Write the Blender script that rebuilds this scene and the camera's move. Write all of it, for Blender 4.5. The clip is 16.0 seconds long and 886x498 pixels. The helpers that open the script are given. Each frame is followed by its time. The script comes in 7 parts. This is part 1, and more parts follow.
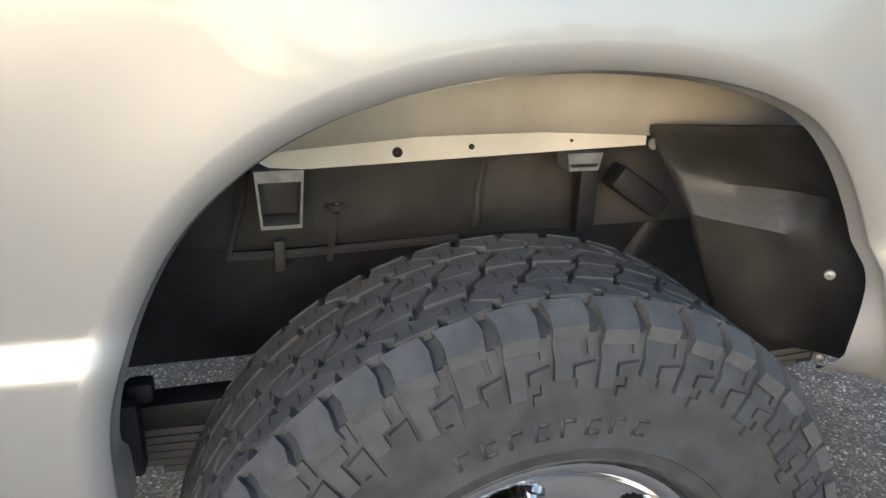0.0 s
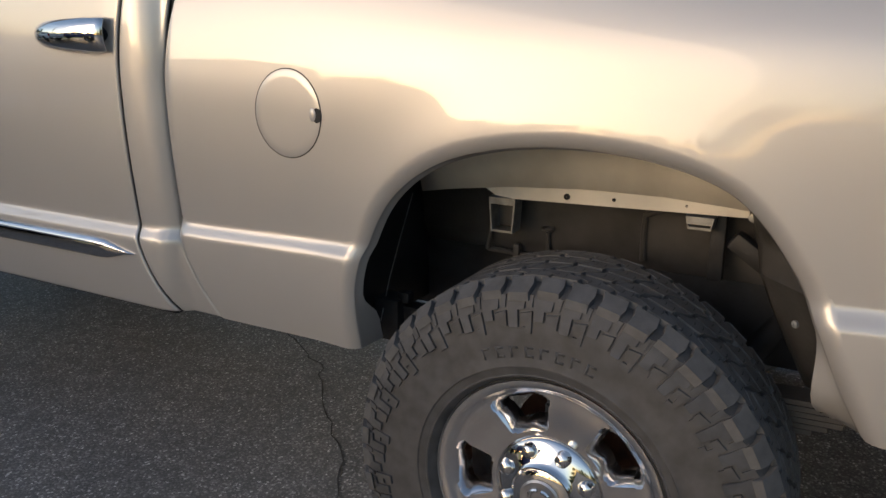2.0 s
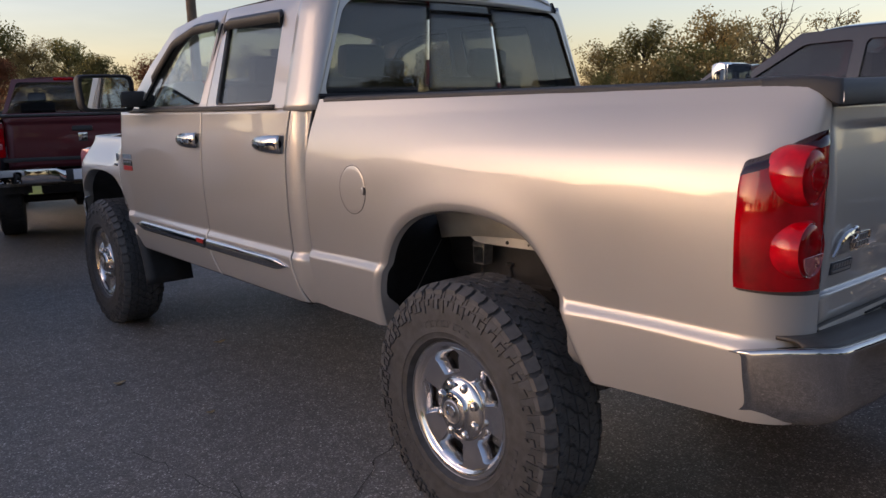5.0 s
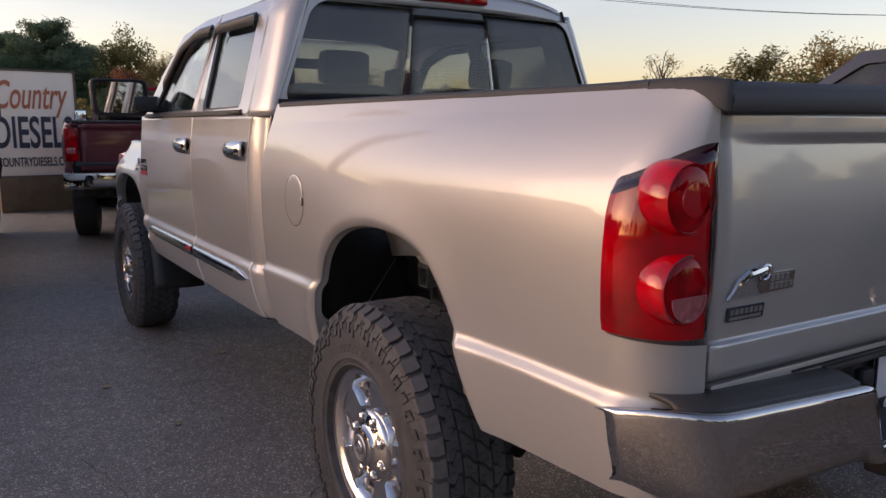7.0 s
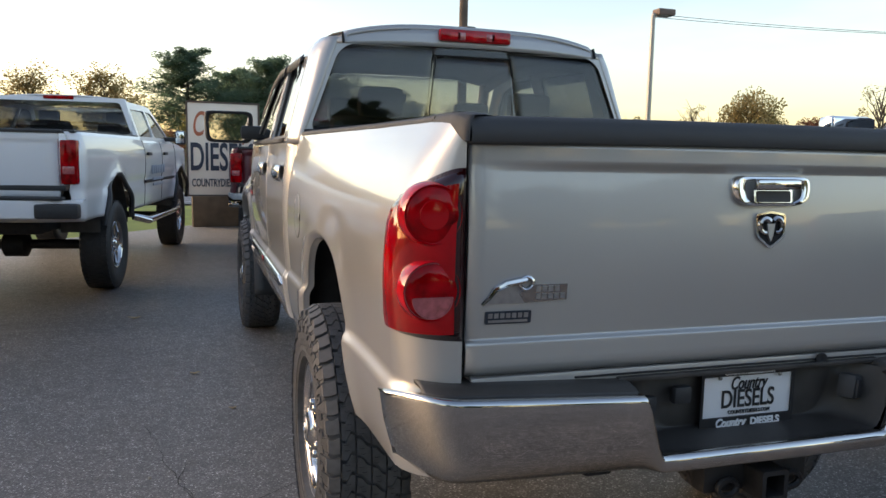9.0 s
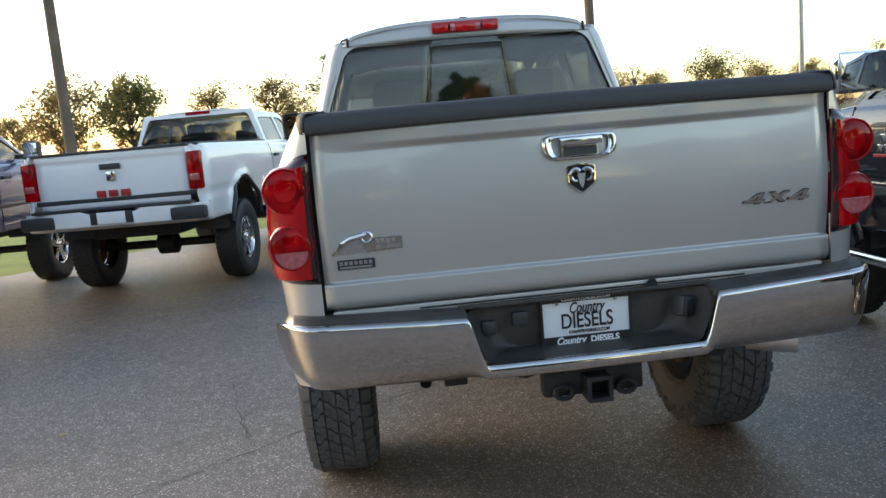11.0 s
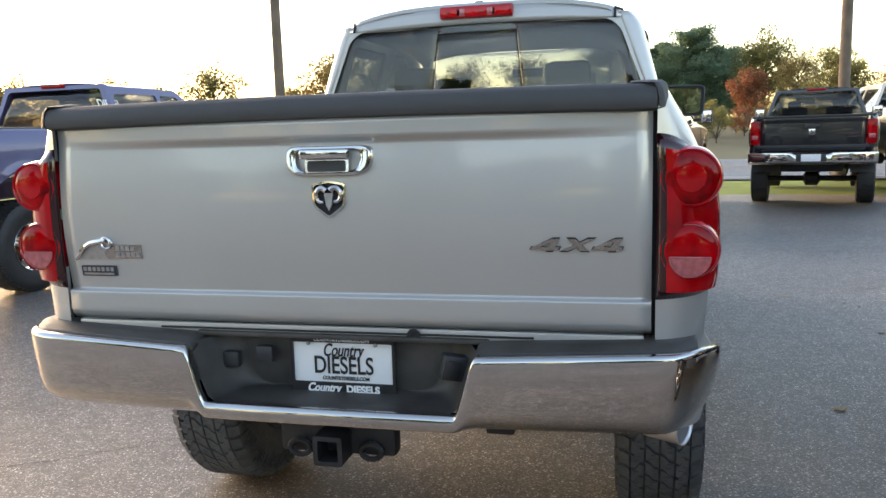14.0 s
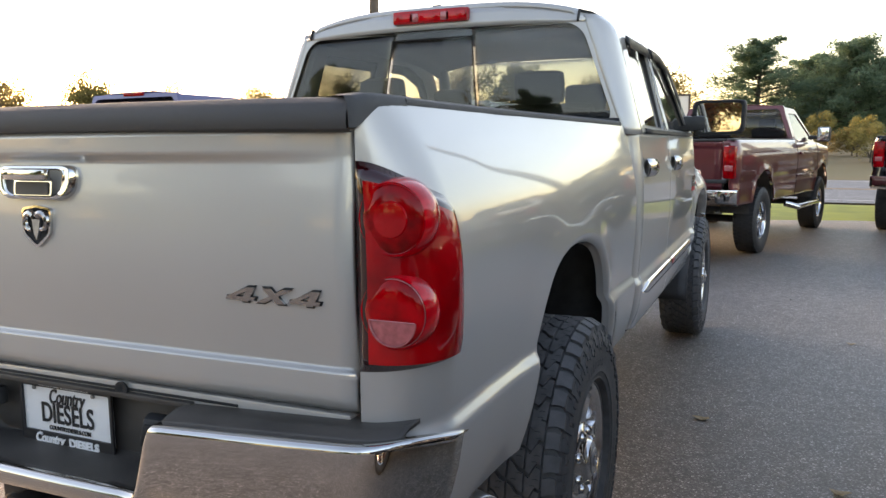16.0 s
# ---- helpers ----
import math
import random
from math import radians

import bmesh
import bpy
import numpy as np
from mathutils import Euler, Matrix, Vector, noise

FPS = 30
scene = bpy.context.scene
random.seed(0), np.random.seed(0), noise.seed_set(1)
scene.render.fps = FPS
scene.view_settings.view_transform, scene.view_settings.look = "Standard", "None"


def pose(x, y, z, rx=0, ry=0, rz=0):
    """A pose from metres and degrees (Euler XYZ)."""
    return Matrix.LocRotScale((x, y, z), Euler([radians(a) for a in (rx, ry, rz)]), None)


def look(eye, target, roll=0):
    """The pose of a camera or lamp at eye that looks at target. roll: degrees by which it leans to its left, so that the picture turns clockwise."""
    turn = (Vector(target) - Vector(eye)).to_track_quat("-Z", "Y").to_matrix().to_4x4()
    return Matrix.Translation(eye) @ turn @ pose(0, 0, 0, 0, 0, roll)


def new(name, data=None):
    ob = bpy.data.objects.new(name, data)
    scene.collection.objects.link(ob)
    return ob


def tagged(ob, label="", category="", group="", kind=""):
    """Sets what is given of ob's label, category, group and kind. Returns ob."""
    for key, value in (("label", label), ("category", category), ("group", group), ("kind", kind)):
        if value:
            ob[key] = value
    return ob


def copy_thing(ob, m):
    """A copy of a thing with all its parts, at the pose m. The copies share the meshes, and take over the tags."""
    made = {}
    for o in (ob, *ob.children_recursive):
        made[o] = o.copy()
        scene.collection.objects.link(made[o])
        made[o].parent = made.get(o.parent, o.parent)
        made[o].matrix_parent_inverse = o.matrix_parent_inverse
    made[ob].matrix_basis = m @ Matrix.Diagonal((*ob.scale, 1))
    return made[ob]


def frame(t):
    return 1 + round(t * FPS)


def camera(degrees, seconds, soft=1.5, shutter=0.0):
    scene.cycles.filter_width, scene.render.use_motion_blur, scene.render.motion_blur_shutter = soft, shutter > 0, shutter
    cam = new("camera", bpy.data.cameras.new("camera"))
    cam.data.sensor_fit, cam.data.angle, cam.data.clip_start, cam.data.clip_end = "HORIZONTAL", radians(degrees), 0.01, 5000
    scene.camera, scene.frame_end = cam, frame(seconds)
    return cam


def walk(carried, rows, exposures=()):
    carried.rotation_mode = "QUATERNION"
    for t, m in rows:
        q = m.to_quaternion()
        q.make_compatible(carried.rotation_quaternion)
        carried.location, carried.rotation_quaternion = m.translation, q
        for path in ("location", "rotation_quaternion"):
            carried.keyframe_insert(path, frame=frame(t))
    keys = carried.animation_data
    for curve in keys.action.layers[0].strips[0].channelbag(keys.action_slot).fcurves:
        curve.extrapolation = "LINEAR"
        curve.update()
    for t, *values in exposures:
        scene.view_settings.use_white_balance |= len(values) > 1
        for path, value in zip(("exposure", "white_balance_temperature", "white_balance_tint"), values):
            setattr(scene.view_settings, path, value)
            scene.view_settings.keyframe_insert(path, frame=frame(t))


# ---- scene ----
cam = camera(59.6, 16.0)
EXPOSURES = [(0, 1.95, 6050, 10), (1, 1.88, 6050, 11), (1.5, 1.42, 6300, 12), (2, 1.0, 6800, 18), (3, 0.72, 6650, 16), (3.5, 0.70, 6650, 18), (5, 0.68, 6900, 33), (7.5, 0.95, 7250, 38), (8.5, 1.27, 7150, 25), (11.5, 2.12, 7250, 18), (12.5, 2.30, 7300, 18), (14.5, 2.50, 7850, 22), (15.5, 2.58, 8250, 26), (16, 2.36, 8300, 26)]
PATH = [
    (0, (-1.764, 1.58, 1.4), (0.022, 1.072, 0.658), 1.6),
    (0.5, (-1.931, 1.522, 1.435), (-0.107, 1.211, 0.675), 3.0),
    (1, (-2.122, 1.265, 1.455), (-0.258, 1.383, 0.742), 2.2),
    (1.5, (-2.313, 0.962, 1.484), (-0.516, 1.575, 0.854), -1.2),
    (2, (-2.411, 0.696, 1.502), (-0.734, 1.634, 0.948), -0.3),
    (2.5, (-2.428, 0.375, 1.522), (-0.891, 1.531, 0.975), 0.6),
    (3, (-2.501, 0.092, 1.547), (-1.057, 1.362, 0.999), -0.5),
    (3.5, (-2.535, -0.199, 1.581), (-1.159, 1.154, 1.056), -1.2),
    (4, (-2.582, -0.472, 1.616), (-1.236, 0.927, 1.134), -1.0),
    (4.5, (-2.74, -0.69, 1.644), (-1.452, 0.782, 1.225), -1.3),
    (5, (-2.816, -0.847, 1.661), (-1.552, 0.657, 1.289), -1.5),
    (5.2, (-2.817, -0.882, 1.664), (-1.554, 0.628, 1.311), -1.6),
    (7.3, (-1.96, -1.059, 1.599), (-0.98, 0.658, 1.29), 1.5),
    (7.5, (-1.843, -1.102, 1.6), (-0.921, 0.647, 1.299), 2.4),
    (8, (-1.71, -1.247, 1.597), (-0.89, 0.556, 1.32), 2.1),
    (8.5, (-1.637, -1.456, 1.615), (-0.91, 0.389, 1.355), 1.4),
    (9, (-1.468, -1.706, 1.602), (-0.851, 0.181, 1.359), 1.2),
    (9.2, (-1.384, -1.81, 1.593), (-0.8, 0.088, 1.354), 1.0),
    (11.3, (-0.55, -2.472, 1.594), (-0.443, -0.497, 1.295), -3.8),
    (11.5, (-0.462, -2.435, 1.6), (-0.381, -0.46, 1.294), -2.8),
    (12, (-0.23, -2.392, 1.603), (-0.132, -0.416, 1.307), -3.8),
    (12.5, (0.085, -2.384, 1.606), (0.073, -0.405, 1.32), -1.5),
    (13, (0.337, -2.251, 1.594), (0.184, -0.28, 1.293), -1.0),
    (13.5, (0.527, -2.085, 1.601), (0.225, -0.131, 1.302), -1.4),
    (14, (0.788, -1.969, 1.59), (0.324, -0.047, 1.291), -1.7),
    (14.5, (1.045, -1.822, 1.591), (0.505, 0.078, 1.277), -1.6),
    (15, (1.24, -1.608, 1.594), (0.67, 0.281, 1.267), -1.2),
    (15.5, (1.447, -1.432, 1.582), (0.804, 0.437, 1.277), -0.0),
    (16, (1.603, -1.291, 1.6), (0.808, 0.525, 1.334), -0.5),
]
walk(cam, [(t, look(eye, target, roll)) for t, eye, target, roll in PATH], EXPOSURES)

# ---- light ----
SUN_LEFT, SUN_UP = 60.0, 10.0          # degrees left of the truck's heading, degrees above the horizon
world = bpy.data.worlds.new("dusk_sky")
scene.world = world
world.use_nodes = True
wn, wl = world.node_tree.nodes, world.node_tree.links
wn.clear()
w_out, w_bg = wn.new("ShaderNodeOutputWorld"), wn.new("ShaderNodeBackground")
sky = wn.new("ShaderNodeTexSky")
sky.sky_type, sky.sun_disc = "NISHITA", False
sky.sun_elevation, sky.sun_rotation = radians(SUN_UP), radians(-SUN_LEFT)
sky.air_density, sky.dust_density, sky.ozone_density = 1.1, 1.0, 1.6
w_co, w_map, w_noise, w_ramp, w_mix = (wn.new("ShaderNodeTexCoord"), wn.new("ShaderNodeMapping"), wn.new("ShaderNodeTexNoise"),
                                       wn.new("ShaderNodeValToRGB"), wn.new("ShaderNodeMix"))
w_map.inputs["Scale"].default_value = (1.2, 2.2, 9.0)
w_noise.inputs["Scale"].default_value, w_noise.inputs["Detail"].default_value = 1.6, 7
w_ramp.color_ramp.elements[0].position, w_ramp.color_ramp.elements[1].position = 0.44, 0.74
w_ramp.color_ramp.elements[1].color = (0.5, 0.5, 0.5, 1)
w_mix.data_type = "RGBA"
w_gain = wn.new("ShaderNodeMix")
w_gain.data_type, w_gain.blend_type = "RGBA", "MULTIPLY"
w_gain.inputs[0].default_value = 1.0
w_gain.inputs[7].default_value = (1.45, 1.38, 1.36, 1)
wl.new(w_co.outputs["Generated"], w_map.inputs["Vector"])
wl.new(w_map.outputs["Vector"], w_noise.inputs["Vector"])
wl.new(w_noise.outputs["Fac"], w_ramp.inputs["Fac"])
wl.new(sky.outputs["Color"], w_gain.inputs[6])
wl.new(w_ramp.outputs["Color"], w_mix.inputs[0])
wl.new(sky.outputs["Color"], w_mix.inputs[6])
wl.new(w_gain.outputs[2], w_mix.inputs[7])
wl.new(w_mix.outputs[2], w_bg.inputs["Color"])
wl.new(w_bg.outputs["Background"], w_out.inputs["Surface"])
w_bg.inputs["Strength"].default_value = 0.148

sun = new("sun", bpy.data.lights.new("sun", "SUN"))
sun.data.energy, sun.data.angle, sun.data.color = 0.62, radians(45), (1.0, 0.78, 0.55)
sun.matrix_world = look((-60 * math.sin(radians(SUN_LEFT)), 60 * math.cos(radians(SUN_LEFT)), 60 * math.tan(radians(SUN_UP))), (0, 0, 0))


# ---- materials ----
def material(name, color, rough=0.5, metal=0.0, var=0.12, scale=6.0, bump=0.0, bscale=120.0, coat=0.0, color2=None, detail=4.0, spec=0.5, each=0.0):
    """A surface with variation at two scales: a broad one in colour and roughness, a fine one in relief."""
    m = bpy.data.materials.new(name)
    m.use_nodes = True
    n, k = m.node_tree.nodes, m.node_tree.links
    b = n["Principled BSDF"]
    b.inputs["Metallic"].default_value, b.inputs["Roughness"].default_value = metal, rough
    b.inputs["Coat Weight"].default_value, b.inputs["Coat Roughness"].default_value = coat, 0.03
    b.inputs["Specular IOR Level"].default_value = spec
    co, no, ra = n.new("ShaderNodeTexCoord"), n.new("ShaderNodeTexNoise"), n.new("ShaderNodeValToRGB")
    no.inputs["Scale"].default_value, no.inputs["Detail"].default_value = scale, detail
    c2 = color2 or tuple(c * (1 - 2 * var) for c in color)
    ra.color_ramp.elements[0].color, ra.color_ramp.elements[1].color = (*c2, 1), (*color, 1)
    ra.color_ramp.elements[0].position, ra.color_ramp.elements[1].position = 0.3, 0.65
    k.new(co.outputs["Object"], no.inputs["Vector"])
    k.new(no.outputs["Fac"], ra.inputs["Fac"])
    out = ra.outputs["Color"]
    if each:
        oi, hs, mr = n.new("ShaderNodeObjectInfo"), n.new("ShaderNodeHueSaturation"), n.new("ShaderNodeMapRange")
        mr.inputs["To Min"].default_value, mr.inputs["To Max"].default_value = 1 - each, 1 + each
        k.new(oi.outputs["Random"], mr.inputs["Value"])
        k.new(mr.outputs["Result"], hs.inputs["Value"])
        k.new(out, hs.inputs["Color"])
        out = hs.outputs["Color"]
    k.new(out, b.inputs["Base Color"])
    rr = n.new("ShaderNodeMapRange")
    rr.inputs["To Min"].default_value, rr.inputs["To Max"].default_value = max(rough - 0.08 * (rough > 0.1), 0.01), min(rough + 0.08 * (rough > 0.1), 1)
    k.new(no.outputs["Fac"], rr.inputs["Value"])
    k.new(rr.outputs["Result"], b.inputs["Roughness"])
    if bump:
        fi, bu = n.new("ShaderNodeTexNoise"), n.new("ShaderNodeBump")
        fi.inputs["Scale"].default_value, fi.inputs["Detail"].default_value = bscale, 3
        bu.inputs["Strength"].default_value, bu.inputs["Distance"].default_value = bump, 0.004
        k.new(co.outputs["Object"], fi.inputs["Vector"])
        k.new(fi.outputs["Fac"], bu.inputs["Height"])
        k.new(bu.outputs["Normal"], b.inputs["Normal"])
    return m


def paint(name, color, metal=0.75, rough=0.36, coat=1.0):
    """Metallic car paint: flakes under a clear coat."""
    m = material(name, color, rough, metal, var=0.02, scale=1.5, coat=coat)
    n, k = m.node_tree.nodes, m.node_tree.links
    b = n["Principled BSDF"]
    co, fl, bu = n.new("ShaderNodeTexCoord"), n.new("ShaderNodeTexNoise"), n.new("ShaderNodeBump")
    fl.inputs["Scale"].default_value = 900
    bu.inputs["Strength"].default_value, bu.inputs["Distance"].default_value = 0.05, 0.001
    k.new(co.outputs["Object"], fl.inputs["Vector"])
    k.new(fl.outputs["Fac"], bu.inputs["Height"])
    k.new(bu.outputs["Normal"], b.inputs["Normal"])
    return m


def pane(name, tint, gloss=1.0):
    """Thin tinted glass: what lies behind shows through, with a mirror image by angle on top."""
    m = bpy.data.materials.new(name)
    m.use_nodes = True
    n, k = m.node_tree.nodes, m.node_tree.links
    n.clear()
    o, mx, tr, gl, fr = (n.new("ShaderNodeOutputMaterial"), n.new("ShaderNodeMixShader"), n.new("ShaderNodeBsdfTransparent"),
                         n.new("ShaderNodeBsdfGlossy"), n.new("ShaderNodeLayerWeight"))
    tr.inputs["Color"].default_value = (*tint, 1)
    gl.inputs["Roughness"].default_value = 0.01
    gl.inputs["Color"].default_value = (gloss, gloss, gloss, 1)
    po, sc = n.new("ShaderNodeMath"), n.new("ShaderNodeMath")
    po.operation, sc.operation = "POWER", "MULTIPLY_ADD"
    po.inputs[1].default_value = 5.0
    sc.inputs[1].default_value, sc.inputs[2].default_value = 0.95, 0.045
    k.new(fr.outputs["Facing"], po.inputs[0])
    k.new(po.outputs["Value"], sc.inputs[0])
    k.new(sc.outputs["Value"], mx.inputs["Fac"])
    k.new(tr.outputs["BSDF"], mx.inputs[1])
    k.new(gl.outputs["BSDF"], mx.inputs[2])
    k.new(mx.outputs["Shader"], o.inputs["Surface"])
    return m


def asphalt(name, tar, stone, size=170.0):
    """Worn asphalt: single pale and dark stones set in tar, hand-sized mottling, broad stains and tyre-polished bands."""
    m = bpy.data.materials.new(name)
    m.use_nodes = True
    n, k = m.node_tree.nodes, m.node_tree.links
    b = n["Principled BSDF"]
    b.inputs["Roughness"].default_value = 0.60
    b.inputs["Specular IOR Level"].default_value = 0.42
    co, cell, edge, mid, big, warp = (n.new("ShaderNodeTexCoord"), n.new("ShaderNodeTexVoronoi"), n.new("ShaderNodeTexVoronoi"), n.new("ShaderNodeTexNoise"),
                                      n.new("ShaderNodeTexNoise"), n.new("ShaderNodeMapping"))
    cell.inputs["Scale"].default_value = edge.inputs["Scale"].default_value = size
    mid.inputs["Scale"].default_value, mid.inputs["Detail"].default_value = 14.0, 6
    big.inputs["Scale"].default_value, big.inputs["Detail"].default_value = 0.8, 7
    warp.inputs["Scale"].default_value = (0.45, 1.0, 1.0)
    sep, r1, r2, r3, r4 = (n.new("ShaderNodeSeparateColor"), n.new("ShaderNodeValToRGB"), n.new("ShaderNodeValToRGB"), n.new("ShaderNodeValToRGB"), n.new("ShaderNodeValToRGB"))
    # the colour of each stone, by chance
    e = r1.color_ramp.elements
    e[0].color, e[1].color = (*(c * 0.75 for c in tar), 1), (*(min(c * 2.8, 0.85) for c in stone), 1)
    e[0].position, e[1].position = 0.0, 1.0
    for p, c in ((0.55, tar), (0.84, stone), (0.95, tuple(c * 1.45 for c in stone))):
        q = e.new(p)
        q.color = (*c, 1)
    # tar shows between the stones
    r2.color_ramp.elements[0].color, r2.color_ramp.elements[1].color = (1, 1, 1, 1), (0.74, 0.73, 0.72, 1)
    r2.color_ramp.elements[0].position, r2.color_ramp.elements[1].position = 0.30, 0.62
    r3.color_ramp.elements[0].color, r3.color_ramp.elements[1].color = (0.84, 0.84, 0.84, 1), (1.14, 1.13, 1.12, 1)
    r3.color_ramp.elements[0].position, r3.color_ramp.elements[1].position = 0.35, 0.66
    r4.color_ramp.elements[0].color, r4.color_ramp.elements[1].color = (0.86, 0.86, 0.865, 1), (1.10, 1.09, 1.08, 1)
    r4.color_ramp.elements[0].position, r4.color_ramp.elements[1].position = 0.32, 0.68
    for node in (cell, edge, mid):
        k.new(co.outputs["Object"], node.inputs["Vector"])
    k.new(co.outputs["Object"], warp.inputs["Vector"])
    k.new(warp.outputs["Vector"], big.inputs["Vector"])
    k.new(cell.outputs["Color"], sep.inputs["Color"])
    k.new(sep.outputs["Red"], r1.inputs["Fac"])
    k.new(edge.outputs["Distance"], r2.inputs["Fac"])
    k.new(mid.outputs["Fac"], r3.inputs["Fac"])
    k.new(big.outputs["Fac"], r4.inputs["Fac"])
    out = r1.outputs["Color"]
    for r in (r2, r3, r4):
        mx = n.new("ShaderNodeMix")
        mx.data_type, mx.blend_type = "RGBA", "MULTIPLY"
        mx.inputs[0].default_value = 1.0
        k.new(out, mx.inputs[6])
        k.new(r.outputs["Color"], mx.inputs[7])
        out = mx.outputs[2]
    k.new(out, b.inputs["Base Color"])
    bu = n.new("ShaderNodeBump")
    bu.inputs["Strength"].default_value, bu.inputs["Distance"].default_value = 0.45, 0.002
    bu.invert = True
    k.new(edge.outputs["Distance"], bu.inputs["Height"])
    k.new(bu.outputs["Normal"], b.inputs["Normal"])
    return m


SILVER = paint("silver_paint", (0.43, 0.42, 0.403), metal=0.40, rough=0.37)
BARE = material("primer_overspray", (0.76, 0.71, 0.62), 0.5, 0.0, var=0.12, scale=6, bump=0.1, bscale=200)
CHROME = material("chrome", (0.60, 0.60, 0.60), 0.04, 1.0, var=0.02, scale=9)
BADGE_CHROME = material("dark_badge_chrome", (0.46, 0.45, 0.44), 0.12, 1.0, var=0.1, scale=60)
BUMPER = material("bumper_chrome", (0.53, 0.525, 0.515), 0.03, 1.0, var=0.05, scale=5)
ALLOY = material("polished_alloy", (0.72, 0.72, 0.73), 0.15, 1.0, var=0.04, scale=30)
DULL = material("cast_alloy", (0.42, 0.42, 0.43), 0.4, 0.9, var=0.1, scale=60)
RUBBER = material("tyre_rubber", (0.066, 0.067, 0.070), 0.62, 0, var=0.22, scale=25, bump=0.25, bscale=500)
RUBBER_WORN = material("tyre_tread_rubber", (0.092, 0.093, 0.096), 0.66, 0, var=0.18, scale=30, bump=0.3, bscale=400)
RUBBER_BLACK = material("black_tyre_rubber", (0.026, 0.026, 0.027), 0.6, 0, var=0.2, scale=25, bump=0.2, bscale=400)
PLASTIC = material("black_plastic", (0.028, 0.029, 0.031), 0.48, 0, var=0.12, scale=30, bump=0.25, bscale=900)
CAPS = material("bed_cap_plastic", (0.040, 0.041, 0.043), 0.62, 0, var=0.08, scale=14, bump=0.35, bscale=700)
LINER = material("wheel_liner_plastic", (0.05, 0.048, 0.046), 0.44, 0, var=0.3, scale=8, bump=0.15, bscale=90)
FRAME = material("chassis_steel", (0.020, 0.020, 0.022), 0.55, 0.2, var=0.3, scale=20, bump=0.2, bscale=120)
BEDUNDER = material("underseal", (0.080, 0.074, 0.069), 0.45, 0.0, var=0.28, scale=7, bump=0.2, bscale=60)
GALV = material("galvanised_steel", (0.36, 0.36, 0.35), 0.42, 0.7, var=0.2, scale=40)
RUST = material("rusty_iron", (0.14, 0.06, 0.035), 0.8, 0.2, var=0.3, scale=30, bump=0.3, bscale=200)
DARK = material("dark_gap", (0.012, 0.012, 0.013), 0.8, 0, var=0.1)
RED = material("tail_light_red", (0.46, 0.001, 0.004), 0.07, 0, var=0.40, scale=16, coat=0.0, spec=0.22)
RED_DEEP = material("tail_light_dark_red", (0.47, 0.001, 0.004), 0.06, 0, var=0.3, scale=7, coat=0.4, spec=0.3)
SMOKED = material("smoked_red_plastic", (0.030, 0.002, 0.003), 0.10, 0, var=0.2, scale=7, coat=0.5)
RED_BRIGHT = material("tail_light_bright_red", (0.62, 0.002, 0.008), 0.05, 0, var=0.25, scale=20, coat=0.35, spec=0.35)
DUSTY = material("dusty_plastic", (0.055, 0.050, 0.046), 0.50, 0, var=0.28, scale=9, bump=0.25, bscale=700)
CLEAR = material("reversing_lens", (0.50, 0.12, 0.13), 0.12, 0.1, var=0.2, scale=60, coat=1.0)
GLASS_DARK = pane("privacy_glass", (0.50, 0.515, 0.51))
BRIGHT = material("bright_satin_metal", (0.80, 0.80, 0.80), 0.32, 0.8, var=0.06, scale=30)
GLASS_MID = pane("slider_glass", (0.55, 0.565, 0.56))
GLASS = pane("side_glass", (0.86, 0.89, 0.87))
MIRROR = material("mirror_glass", (0.80, 0.83, 0.84), 0.02, 1.0, var=0.01)
CLOTH = material("seat_cloth", (0.05, 0.048, 0.045), 0.9, 0, var=0.15, scale=40, bump=0.3, bscale=600)
WHITE = material("white_sheet", (0.78, 0.79, 0.80), 0.4, 0, var=0.03, scale=10)
INK = material("black_print", (0.012, 0.012, 0.014), 0.5, 0, var=0.05)
BADGE_RED = material("badge_red", (0.42, 0.02, 0.02), 0.35, 0, var=0.08)


# ---- mesh helpers ----
def part(name, bm, mat, parent=None, label="", sharp=38, thick=0.0):
    me = bpy.data.meshes.new(name)
    bm.to_mesh(me)
    bm.free()
    for p in me.polygons:
        p.use_smooth = True
    me.set_sharp_from_angle(angle=radians(sharp))
    me.materials.append(mat)
    ob = new(name, me)
    if parent is not None:
        ob.parent = parent
    if label:
        ob["label"] = label
    if thick:
        so = ob.modifiers.new("thickness", "SOLIDIFY")
        so.thickness, so.offset = thick, -1.0
    return ob


def empty(name, label, category, group="", m=None):
    e = new(name)
    e.empty_display_size = 0.3
    if m is not None:
        e.matrix_world = m
    return tagged(e, label, category, group)


def lerp(a, b, t):
    return a + (b - a) * t


def clamp(v, a=0.0, b=1.0):
    return max(a, min(b, v))


def smooth(t):
    t = clamp(t)
    return t * t * (3 - 2 * t)


def spline(points, sub):
    """A smooth line through the points."""
    out, n = [], len(points)
    for i in range(n - 1):
        p0, p1, p2, p3 = (points[max(i - 1, 0)], points[i], points[i + 1], points[min(i + 2, n - 1)])
        for s in range(sub):
            t = s / sub
            out.append(tuple(0.5 * (2 * b + (c - a) * t + (2 * a - 5 * b + 4 * c - d) * t * t + (3 * b - a - 3 * c + d) * t ** 3)
                             for a, b, c, d in zip(p0, p1, p2, p3)))
    return out + [tuple(points[-1])]


